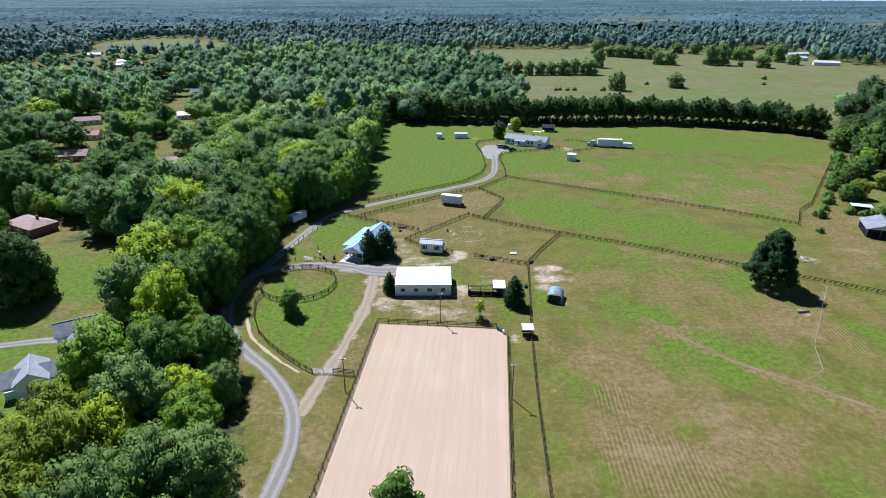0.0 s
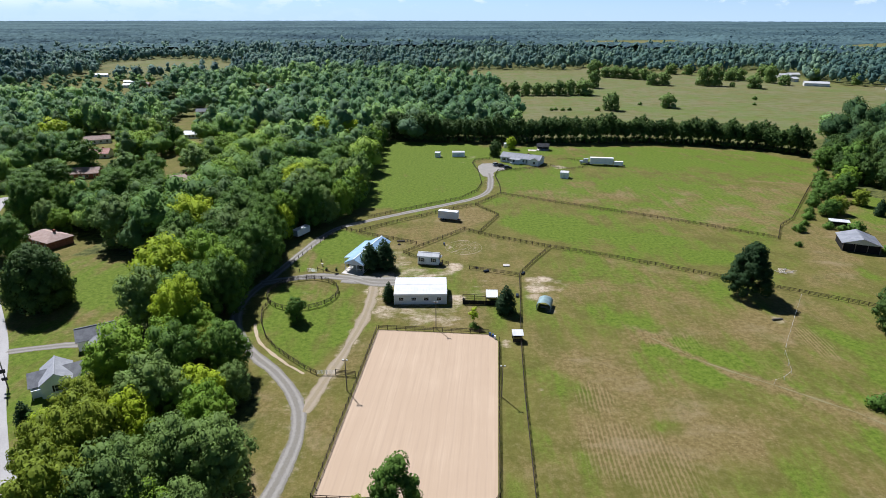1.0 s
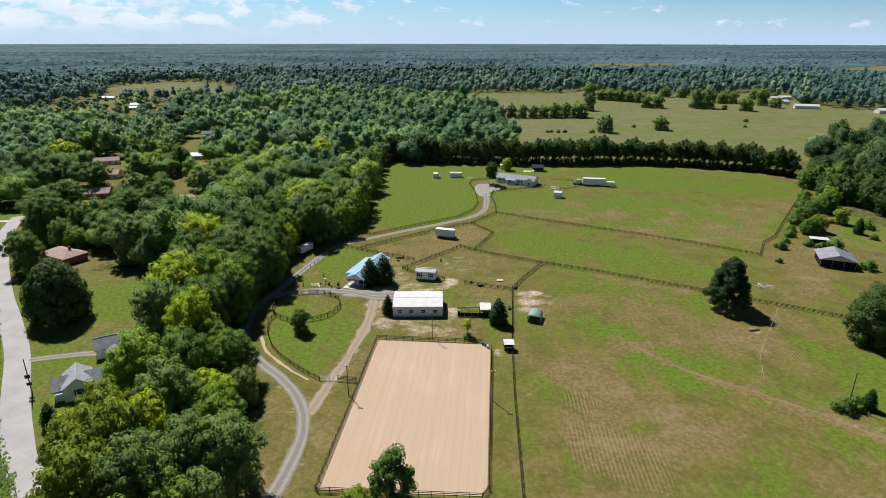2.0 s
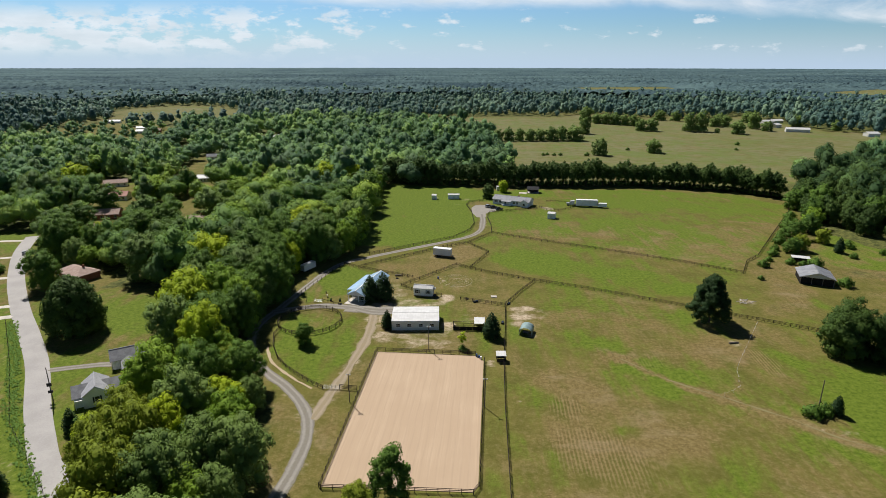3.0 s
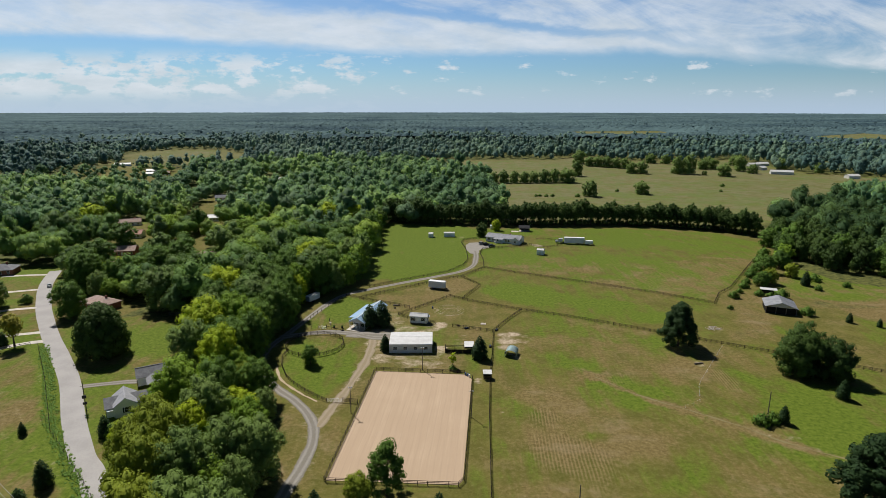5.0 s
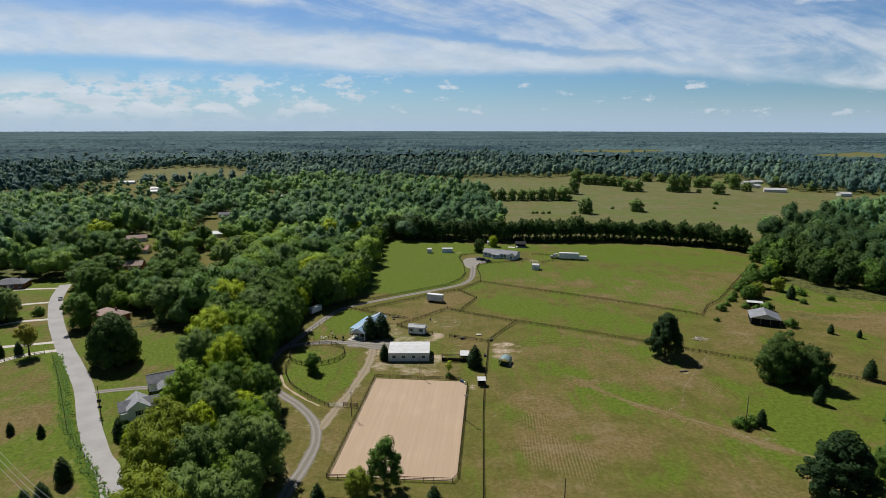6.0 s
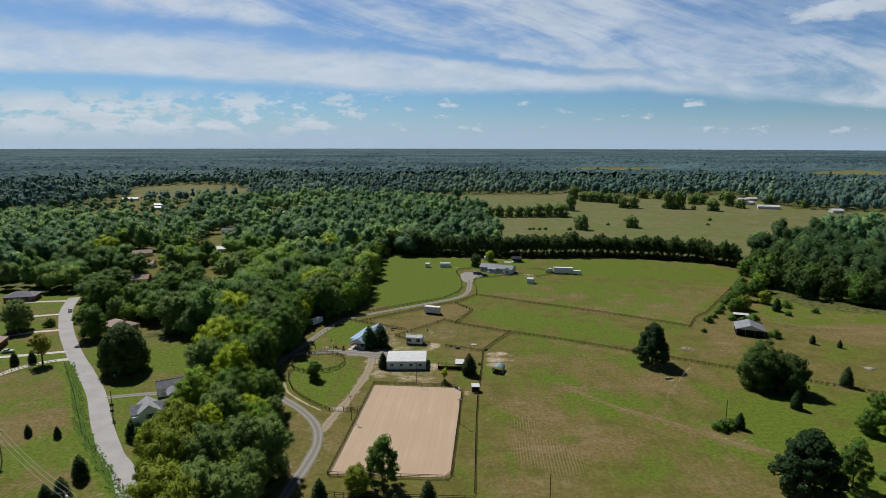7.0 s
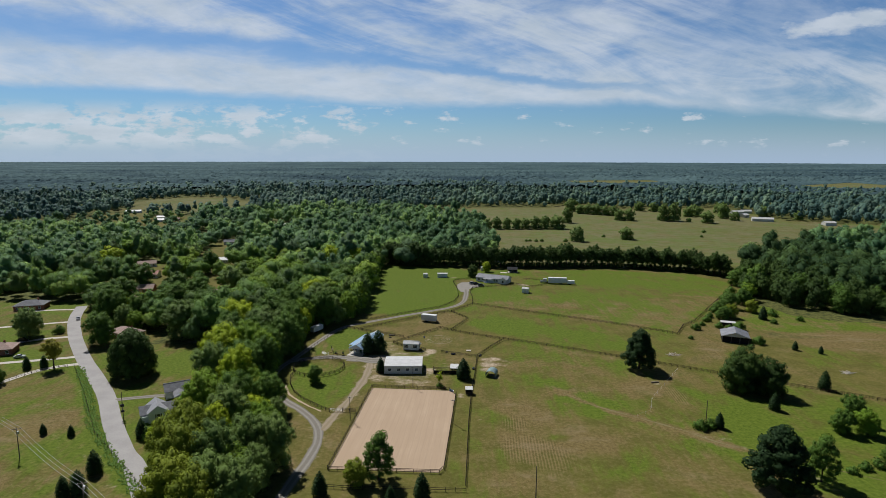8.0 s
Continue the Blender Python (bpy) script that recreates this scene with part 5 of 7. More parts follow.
def woodland(name, spots, templates, label, seed, mat=WOODS, lo=0.75, hi=1.2, bias=0.0):
    """All the trees at the given spots as one mesh."""
    rng = np.random.default_rng(seed)
    vs, fs, ns, tones, base = [], [], [], [], 0
    for (x, y), z in zip(spots, rise(spots[:, 0], spots[:, 1])):
        v, f, nor = templates[rng.integers(len(templates))]
        a, s, h = rng.uniform(0, 6.28), rng.uniform(lo, hi), rng.uniform(0.85, 1.15) * (1 + 0.28 * noise.noise(Vector((x / 170, y / 170, 7.0))) + 0.3 * noise.noise(Vector((x / 38, y / 38, 9.0))))
        ca, sa = math.cos(a) * s, math.sin(a) * s
        vs.append(np.stack([v[:, 0] * ca - v[:, 1] * sa + x, v[:, 0] * sa + v[:, 1] * ca + y, v[:, 2] * s * h + z], 1))
        fs.append(f + base)
        ns.append(np.stack([(nor[:, 0] * ca - nor[:, 1] * sa) / s, (nor[:, 0] * sa + nor[:, 1] * ca) / s, nor[:, 2]], 1))
        stand = noise.noise(Vector((x / 150, y / 150, 3.0))) + 0.7 * noise.noise(Vector((x / 45, y / 45, 1.0)))
        tones.append(np.full(len(v), min(1.0, max(0.0, rng.uniform(0, 1) ** 1.3 + 0.95 * stand + bias))))
        base += len(v)
    v, f = np.concatenate(vs), np.concatenate(fs)
    tri = f[:, 2] == f[:, 3]
    sizes = np.where(tri, 3, 4)
    starts = np.concatenate([[0], np.cumsum(sizes)[:-1]])
    flat = f.ravel()[np.stack([np.ones_like(tri), np.ones_like(tri), np.ones_like(tri), ~tri], 1).ravel()]
    me = bpy.data.meshes.new(name)
    me.vertices.add(len(v))
    me.vertices.foreach_set("co", v.ravel())
    me.loops.add(len(flat))
    me.loops.foreach_set("vertex_index", flat)
    me.polygons.add(len(f))
    me.polygons.foreach_set("loop_start", starts)
    me.update(calc_edges=True)
    me.polygons.foreach_set("use_smooth", np.ones(len(f), bool))
    me.normals_split_custom_set_from_vertices(np.concatenate(ns).astype(np.float32))
    me.attributes.new("tone", "FLOAT", "POINT").data.foreach_set("value", np.concatenate(tones).astype(np.float32))
    me.materials.append(mat)
    return tagged(new(name, me), label, "woods", kind="stuff")


STANDING = [(o.location.x, o.location.y, 5.2 * o.scale.x) for o in scene.objects if o.get("category") == "tree" and o.scale.x > 0.6]


def wooded(x, y):
    free = ~open_ground(x, y) & (near_line(x, y, ROAD) > 7)
    for tx, ty, r in STANDING:
        free &= np.hypot(x - tx, y - ty) > r
    return free


SIZES = [(15, 12), (17, 11), (12, 13), (19, 10), (10, 8), (17, 9), (15, 15), (17, 13)]
near_t = [wood_template(60 + i, 12, 0.48, 13, h, w, body=ROUGH) for i, (h, w) in enumerate(((16, 14), (18, 13), (14, 15), (19, 12), (13, 11), (17, 16)))]
mid_t = [wood_template(70 + i, 7, 0.75, 3.4, h, w * 1.1, body=ROUGH) for i, (h, w) in enumerate(SIZES)]
far_t = [wood_template(80 + i, 1, 1.3, 0.6, h, w * 1.3, body=ROUGH) for i, (h, w) in enumerate(SIZES)]
NEAR_WOOD = [(-66, 190), (-43, 221), (-38, 245), (-38, 285), (-42, 345), (-42, 392), (60, 385), (60, 430), (-60, 470), (-420, 470), (-420, 265), (-208, 262), (-188, 236), (-160, 204), (-150, 190), (-122, 182), (-100, 180)]
def gardens(x, y):
    return (x < -108) & (y < 400) & (x > -270)


HOMES = [(-145, 191.5), (-131, 275), (-186, 288), (-206, 335), (-229, 377), (-178, 255), (-163, 320)]


def before_homes(x, y):
    """The open front gardens south-east of the houses."""
    hit = np.zeros(x.shape, bool)
    for hx, hy in HOMES:
        n = math.hypot(hx, hy + 40)
        ux, uy = -hx / n, -(hy + 40) / n
        along, off = (x - hx) * ux + (y - hy) * uy, (x - hx) * uy - (y - hy) * ux
        hit |= (along > -9) & (along < 42) & (np.abs(off) < 10)
    return hit


woodland("woods_by_lane", scatter(NEAR_WOOD, 9.2, 7, lambda x, y: wooded(x, y) & ~before_homes(x, y) & (y < 330) & (x >= -108)), near_t, "mixed green woodland beside the lane", 1, NEAR_LEAVES, 0.8, 1.35, 0.22)
woodland("garden_trees", scatter(NEAR_WOOD, 10.0, 27, lambda x, y: wooded(x, y) & gardens(x, y) & ~before_homes(x, y)), near_t, "mixed green trees among the gardens", 6, NEAR_LEAVES, 0.5, 1.0, 0.1)
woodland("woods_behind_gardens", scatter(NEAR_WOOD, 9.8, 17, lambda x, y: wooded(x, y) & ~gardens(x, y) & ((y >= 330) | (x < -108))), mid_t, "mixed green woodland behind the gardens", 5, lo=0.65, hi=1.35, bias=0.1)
glade_spots = [q for i, gl in enumerate(GLADES[:7]) for q in scatter(gl, 12.5, 40 + i)]
glade_spots = np.array([q for q in glade_spots if min(math.hypot(q[0] - hx, q[1] - hy + 6) for hx, hy in HOMES) > 12.5])
glade_spots = glade_spots[~before_homes(glade_spots[:, 0], glade_spots[:, 1])]
woodland("lawn_trees", glade_spots, near_t, "single trees on the garden lawns", 31, NEAR_LEAVES, 0.5, 0.9)
RIGHT_WOOD = [(226, 332), (206, 292), (208, 262), (226, 238), (262, 226), (330, 218), (420, 215), (470, 420), (400, 470), (300, 420)]
EDGE_WOOD = [(226, 332), (206, 292), (208, 262), (226, 238), (262, 226), (318, 220), (318, 250), (270, 256), (246, 268), (236, 292), (250, 332)]
for x, y in scatter(EDGE_WOOD, 10.5, 28):
    plant(rnd.choice(("oak_far", "dark_far", "dark_far", "dark_far", "oak_far", "dark_far")), x, y, rnd.uniform(0.85, 1.3), tall=rnd.uniform(0.9, 1.2), group="trees at the edge of the wood")
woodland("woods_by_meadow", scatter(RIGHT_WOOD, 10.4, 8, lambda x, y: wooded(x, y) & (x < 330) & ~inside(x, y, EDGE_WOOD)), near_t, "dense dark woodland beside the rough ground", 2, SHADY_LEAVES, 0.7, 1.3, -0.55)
woodland("woods_behind_meadow", scatter(RIGHT_WOOD, 10.8, 18, lambda x, y: wooded(x, y) & (x >= 330)), mid_t, "dense woodland behind the rough ground", 12, lo=0.7, hi=1.3, bias=-0.35)
woodland("hamlet_trees", scatter(HAMLET, 24.0, 33), mid_t, "round trees scattered among distant gardens", 14, lo=0.45, hi=0.95)


def wedge(x, y, r0, r1):
    r = np.hypot(x, y)
    return wooded(x, y) & (r >= r0) & (r < r1) & (np.abs(x) < y * 0.95 + 60) & ~inside(x, y, NEAR_WOOD) & ~inside(x, y, RIGHT_WOOD)


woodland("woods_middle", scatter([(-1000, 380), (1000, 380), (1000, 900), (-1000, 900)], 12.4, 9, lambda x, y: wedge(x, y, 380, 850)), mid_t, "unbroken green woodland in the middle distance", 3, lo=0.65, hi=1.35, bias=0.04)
woodland("woods_far", scatter([(-1600, 500), (1600, 500), (1600, 1700), (-1600, 1700)], 16.6, 10, lambda x, y: wedge(x, y, 850, 1600)), far_t, "dark green woodland reaching far off, tinted blue for haze", 4, WOODS_BEYOND, 0.75, 1.3, -0.15)


def crown_field(x, y, cell, seed):
    """Round tree tops at jittered places: for each (x, y) the height share of the nearest crown and a number of its own."""
    best, own = np.full(x.shape, 9.0), np.zeros(x.shape)
    cx, cy = np.floor(x / cell), np.floor(y / cell)

    def dice(i, j, salt):
        return np.mod(np.sin(i * 127.1 + j * 311.7 + salt * 74.7 + seed) * 43758.5453, 1.0)

    for di in (-1, 0, 1):
        for dj in (-1, 0, 1):
            i, j = cx + di, cy + dj
            d = np.hypot(x - (i + 0.15 + 0.7 * dice(i, j, 1)) * cell, y - (j + 0.15 + 0.7 * dice(i, j, 2)) * cell) / (cell * (0.55 + 0.3 * dice(i, j, 3)))
            nearer = d < best
            best, own = np.where(nearer, d, best), np.where(nearer, dice(i, j, 4), own)
    return np.sqrt(np.clip(1 - best ** 2, 0, 1)), own


def far_canopy():
    """The closed tops of the farthest woods, up to the horizon."""
    ang = np.radians(np.linspace(-46, 46, 620))
    rad = np.geomspace(1400, 4870, 220)
    rr, aa = np.meshgrid(rad, ang, indexing="ij")
    r, x, y = rr.ravel(), (rr * np.sin(aa)).ravel(), (rr * np.cos(aa)).ravel()
    flat = np.clip((4200 - r) / 2200, 0.0, 1)
    knoll = np.array([noise.noise(Vector((a / 600, b / 260, 0))) for a, b in zip(x, y)])
    stand = np.array([noise.noise(Vector((a / 240, b / 130, 5))) for a, b in zip(x, y)])
    top, own = crown_field(x, y, 19.0, 3.0)
    clear = ~open_ground(x, y)
    low = 1 - np.clip(2 * np.maximum(soft_in(x, y, FAR_FIELD_B, 240), soft_in(x, y, FAR_FIELD_C, 240)), 0, 1)
    z = rise(x, y) + np.where(clear, (0.1 + 0.9 * low) * (7 + top * (6 + 5 * own) * (0.4 + 0.6 * flat) + (4 * stand + 6 * knoll) * flat), -1)
    nr, na = rr.shape
    i = (np.arange(nr - 1)[:, None] * na + np.arange(na - 1)[None]).ravel()
    q = np.stack([i, i + na, i + na + 1, i + 1], 1)
    me = bpy.data.meshes.new("woods_horizon")
    me.from_pydata(np.stack([x, y, z], 1).tolist(), [], q.tolist())
    me.attributes.new("tone", "FLOAT", "POINT").data.foreach_set("value", np.clip(0.5 * own + 0.25 + 0.7 * stand, 0, 1).astype(np.float32))
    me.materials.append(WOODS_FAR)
    return tagged(new("woods_horizon", me), "wooded land at the horizon, haze blue in its colour", "woods", kind="stuff")


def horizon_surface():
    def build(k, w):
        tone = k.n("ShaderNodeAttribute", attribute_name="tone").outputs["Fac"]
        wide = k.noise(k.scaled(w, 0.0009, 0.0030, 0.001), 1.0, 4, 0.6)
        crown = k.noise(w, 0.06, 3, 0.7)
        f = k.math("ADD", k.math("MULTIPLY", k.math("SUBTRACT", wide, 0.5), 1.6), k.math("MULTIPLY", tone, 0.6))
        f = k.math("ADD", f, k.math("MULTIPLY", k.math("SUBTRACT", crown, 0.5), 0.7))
        # Blue-grey tones: distance haze painted into the canopy's base colour.
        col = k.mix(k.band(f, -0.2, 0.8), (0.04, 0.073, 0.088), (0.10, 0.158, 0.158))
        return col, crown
    return material("hazed_distant_woods", build, 0.95, 0, 0.05)


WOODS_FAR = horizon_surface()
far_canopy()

# ---------------------------------------------------------------- buildings
def gable_house(name, label, category, at, turn, length, width, wall_h, ridge_h, wall, roof, over=0.35, ridge="x", group=""):
    """Walls with gable ends, a two-sided roof with thickness; local origin at the middle of the floor."""
    t = thing(name, label, category, at, turn, group)
    a, b = length / 2, width / 2
    th = 0.16
    if ridge == "x":
        part("wall", solid([(-b, -0.2), (b, -0.2), (b, wall_h), (0, ridge_h), (-b, wall_h)], "x", -a, a), wall, t)
        drop = (ridge_h - wall_h) / b * over
        part("roof", solid([(-b - over, wall_h - drop + 0.02), (0, ridge_h + 0.02), (b + over, wall_h - drop + 0.02), (b + over, wall_h - drop + th), (0, ridge_h + th), (-b - over, wall_h - drop + th)], "x", -a - over, a + over), roof, t)
        part("ridge_cap", boxes((-a - over, a + over, -0.16, 0.16, ridge_h + th - 0.02, ridge_h + th + 0.04)), roof, t)
    else:
        part("wall", solid([(-a, -0.2), (a, -0.2), (a, wall_h), (0, ridge_h), (-a, wall_h)], "y", -b, b), wall, t)
        drop = (ridge_h - wall_h) / a * over
        part("roof", solid([(-a - over, wall_h - drop + 0.02), (0, ridge_h + 0.02), (a + over, wall_h - drop + 0.02), (a + over, wall_h - drop + th), (0, ridge_h + th), (-a - over, wall_h - drop + th)], "y", -b - over, b + over), roof, t)
        part("ridge_cap", boxes((-0.16, 0.16, -b - over, b + over, ridge_h + th - 0.02, ridge_h + th + 0.04)), roof, t)
    return t


def hip_house(name, label, category, at, turn, length, width, wall_h, ridge_h, wall, roof, over=0.5):
    t = thing(name, label, category, at, turn)
    a, b = length / 2, width / 2
    part("wall", boxes((-a, a, -b, b, -0.2, wall_h)), wall, t)
    bm = bmesh.new()
    A, B = a + over, b + over
    lo = [bm.verts.new(p) for p in ((-A, -B, wall_h - 0.1), (A, -B, wall_h - 0.1), (A, B, wall_h - 0.1), (-A, B, wall_h - 0.1))]
    up = [bm.verts.new((p.co.x, p.co.y, wall_h + 0.06)) for p in lo]
    r0, r1 = bm.verts.new((-A + B, 0, ridge_h)), bm.verts.new((A - B, 0, ridge_h))
    bm.faces.new(lo[::-1])
    for i in range(4):
        bm.faces.new((lo[i], lo[(i + 1) % 4], up[(i + 1) % 4], up[i]))
    bm.faces.new((up[0], up[1], r1, r0))
    bm.faces.new((up[1], up[2], r1))
    bm.faces.new((up[2], up[3], r0, r1))
    bm.faces.new((up[3], up[0], r0))
    part("roof", bm, roof, t)
    return t


def window(parent, x, y, z, w, h, face="-y", shutters=None, muntin=True):
    """A framed window on a wall that faces -y, +x or -x: frame, pane, sill and, where asked, shutters."""
    turn = {"-y": 0, "+x": 90, "-x": -90, "+y": 180}[face]
    m = pose(x, y, z, 0, 0, turn)
    f = 0.08
    bars = [(-w / 2 - f, w / 2 + f, -0.06, 0.02, h / 2, h / 2 + f), (-w / 2 - f, w / 2 + f, -0.06, 0.02, -h / 2 - f, -h / 2), (-w / 2 - f, -w / 2, -0.06, 0.02, -h / 2, h / 2), (w / 2, w / 2 + f, -0.06, 0.02, -h / 2, h / 2)]
    if muntin:
        bars += [(-w / 2, w / 2, -0.04, -0.02, -0.025, 0.025)]
    win = part("window", boxes(*bars), TRIM, parent, "white-framed window", m)
    part("pane", boxes((-w / 2, w / 2, -0.018, 0.0, -h / 2, h / 2)), GLASS, win)
    part("sill", boxes((-w / 2 - 0.12, w / 2 + 0.12, -0.12, -0.06, -h / 2 - f - 0.05, -h / 2 - f)), TRIM, win)
    if shutters:
        for s in (-1, 1):
            c = s * (w / 2 + f + 0.2)
            part("shutter", boxes((c - 0.17, c + 0.17, -0.05, 0.0, -h / 2 - 0.05, h / 2 + 0.05)), shutters, win, "dark shutter")
    return win


def door(parent, x, y, z, w=0.95, h=2.05, mat=None, face="-y"):
    turn = {"-y": 0, "+x": 90, "-x": -90, "+y": 180}[face]
    d = part("door", boxes((-w / 2, w / 2, -0.05, 0.0, 0, h), bevel=0.01), mat or TRIM, parent, "", pose(x, y, z, 0, 0, turn))
    part("door_frame", boxes((-w / 2 - 0.1, -w / 2, -0.07, 0.0, 0, h + 0.1), (w / 2, w / 2 + 0.1, -0.07, 0.0, 0, h + 0.1), (-w / 2, w / 2, -0.07, 0.0, h, h + 0.1)), TRIM, d)
    part("handle", boxes((w / 2 - 0.14, w / 2 - 0.08, -0.1, -0.05, 1.0, 1.06)), GALV, d)
    return d


def build_barn():
    t = gable_house("barn", "low white metal-clad barn with a white ribbed roof", "barn", (-5.5, 147.9, 0), 0.8, 15.2, 11.4, 3.25, 3.75, OFFWHITE, WHITE_ROOF, 0.2)
    for u in (-5.6, -1.95, 1.75, 5.4):
        window(t, u, -5.7, 1.75, 1.3, 1.0)
    part("eave_trim", boxes((-7.8, 7.8, -5.98, -5.91, 3.02, 3.22)), TRIM, t)
    for s in (-1, 1):
        part("corner_trim", boxes((s * 7.6 - 0.08, s * 7.6 + 0.08, -5.76, -5.66, 0, 3.2)), TRIM, t)
    door(t, 7.62, 2.0, 0, 2.4, 2.5, DARK, "+x")


build_barn()


def build_stable():
    """Open-ended stable under a pale blue roof, with a lean-to and a concrete apron."""
    turn = math.degrees(math.atan2(-7.1, 21.7))
    t = thing("stable", "open stable with white posts and pale blue metal roof", "stable", (-24.6, 176.2, 0), turn)
    L, W, eave, top = 22.4, 6.6, 2.9, 4.5
    b, a = W / 2, L / 2
    part("roof", solid([(-b - 0.3, eave - 0.15), (0, top), (b + 0.3, eave - 0.15), (b + 0.3, eave), (0, top + 0.15), (-b - 0.3, eave)], "y", -a - 0.4, a + 0.4), BLUE_ROOF, t)
    part("ridge_cap", boxes((-0.18, 0.18, -a - 0.4, a + 0.4, top + 0.12, top + 0.2)), TRIM, t)
    part("lean_to_roof", solid([(-b - 0.2, eave - 0.25), (-b - 3.0, 2.25), (-b - 3.0, 2.35), (-b - 0.2, eave - 0.15)], "y", -a + 5, a - 0.5), BLUE_ROOF, t)
    part("wall", boxes((-b + 0.1, b - 0.1, -a + 6.5, a, -0.2, eave - 0.1)), WHITE, t)
    part("gable_board", solid([(-b, eave - 0.05), (0, top - 0.05), (b, eave - 0.05)], "y", -a, -a + 0.08), WHITE, t)
    part("beam", boxes((-b, b, -a, -a + 0.18, eave - 0.35, eave - 0.08)), TRIM, t)
    for y in (-a + 0.1, -a + 3.3):
        for x in (-b + 0.1, -0.9, 0.9, b - 0.1):
            part("post", boxes((x - 0.09, x + 0.09, y - 0.09, y + 0.09, -0.2, eave - 0.1)), TRIM, t)
    for y in np.linspace(-a + 5.2, a - 0.8, 5):
        part("post", boxes((-b - 2.9, -b - 2.75, y - 0.07, y + 0.07, -0.2, 2.27)), TRIM, t)
    part("apron", boxes((-b - 0.2, b + 0.2, -a - 2.6, -a + 6.4, -0.2, 0.14)), CONCRETE, t, "pale concrete apron")
    part("rail", boxes((-b, b, -a + 0.05, -a + 0.13, 0.9, 1.05)), TRIM, t)


build_stable()


def build_tiny_house():
    t = gable_house("tiny_house", "white tiny house on wheels with dark shutters", "tiny house", (-3.6, 172.6, 0.55), -10, 7.2, 3.0, 2.6, 3.5, WHITE, WHITE_ROOF, 0.18)
    for u in (-2.2, 1.9):
        window(t, u, -1.5, 1.4, 0.85, 1.3, shutters=BLACK_STEEL)
    door(t, -0.2, -1.5, 0.1, 0.85, 2.0, TRIM)
    window(t, 3.6, 0.0, 1.4, 0.8, 1.1, "+x", BLACK_STEEL)
    part("chassis", boxes((-3.5, 4.6, -1.2, 1.2, -0.35, -0.2)), BLACK_STEEL, t)
    for x in (-0.7, 0.4):
        for s in (-1, 1):
            part("wheel", rods(((x, s * 1.3, -0.2), (x, s * 1.08, -0.2), 0.36), n=16), RUBBER, t)
    part("skirt", boxes((-3.5, 3.5, -1.44, -1.36, -0.55, -0.2)), GREYWOOD, t)
    part("porch_roof", solid([(-1.0, 2.35), (1.0, 2.35), (0.0, 2.95)], "x", 3.75, 4.5), WHITE_ROOF, t)


build_tiny_house()


def box_trailer(at, turn, length, width, high, label, mat=WHITE):
    t = thing("trailer", label, "trailer", at, turn)
    part("box_body", boxes((-length / 2, length / 2, -width / 2, width / 2, 0.75, high), bevel=0.06), mat, t)
    part("roof_rim", boxes((-length / 2 - 0.02, length / 2 + 0.02, -width / 2 - 0.02, width / 2 + 0.02, high - 0.02, high + 0.03)), TRIM, t)
    part("chassis", boxes((-length / 2 + 0.2, length / 2 + 1.1, -0.5, 0.5, 0.5, 0.74)), BLACK_STEEL, t)
    part("jack", rods(((length / 2 + 0.9, 0, -0.05), (length / 2 + 0.9, 0, 0.7), 0.06)), BLACK_STEEL, t)
    for x in (-length * 0.22, -length * 0.22 + 0.9):
        for s in (-1, 1):
            part("wheel", rods(((x, s * width / 2, 0.38), (x, s * (width / 2 - 0.25), 0.38), 0.4), n=16), RUBBER, t)
    part("rear_door", boxes((-length / 2 - 0.05, -length / 2, -width / 2 + 0.1, width / 2 - 0.1, 0.85, high - 0.1)), GALV, t)
    return t


box_trailer((3.4, 219.0, 0), -18, 8.2, 2.6, 3.9, "white box trailer parked on dry grass")
box_trailer((-53.2, 200.0, 0), 62, 7.2, 2.5, 3.2, "white horse trailer parked under the trees")


def wheel_set(t, xs, half, r):
    for x in xs:
        for s in (-1, 1):
            w = part("wheel", rods(((x, s * half, r), (x, s * (half - 0.22), r), r), n=16), RUBBER, t)
            part("rim", rods(((x, s * (half + 0.01), r), (x, s * (half - 0.05), r), r * 0.6), n=12), GALV, w)


def car(at, turn, paint, label, suv=True):
    t = thing("car", label, "car", at, turn, "parked cars")
    h = 1.75 if suv else 1.45
    side = [(-2.2, 0.35), (2.2, 0.35), (2.25, 0.75), (2.1, 0.92), (1.0, 1.02), (-2.1, 1.02), (-2.25, 0.8)]
    bm = solid(side, "y", -0.9, 0.9)
    bmesh.ops.bevel(bm, geom=bm.edges[:], offset=0.07, segments=2, affect="EDGES")
    part("body", bm, paint, t)
    cab = [(-2.0 if suv else -1.5, 1.0), (0.95, 1.0), (0.3, h), (-1.75 if suv else -1.0, h)]
    part("glass_house", solid(cab, "y", -0.8, 0.8), GLASS, t)
    part("roof", boxes((-1.75 if suv else -1.0, 0.3, -0.78, 0.78, h - 0.03, h + 0.04), bevel=0.03), paint, t)
    wheel_set(t, (-1.4, 1.4), 0.92, 0.34)
    for s in (-0.65, 0.65):
        part("headlight", boxes((2.2, 2.27, s - 0.2, s + 0.2, 0.68, 0.82)), TRIM, t)
    return t


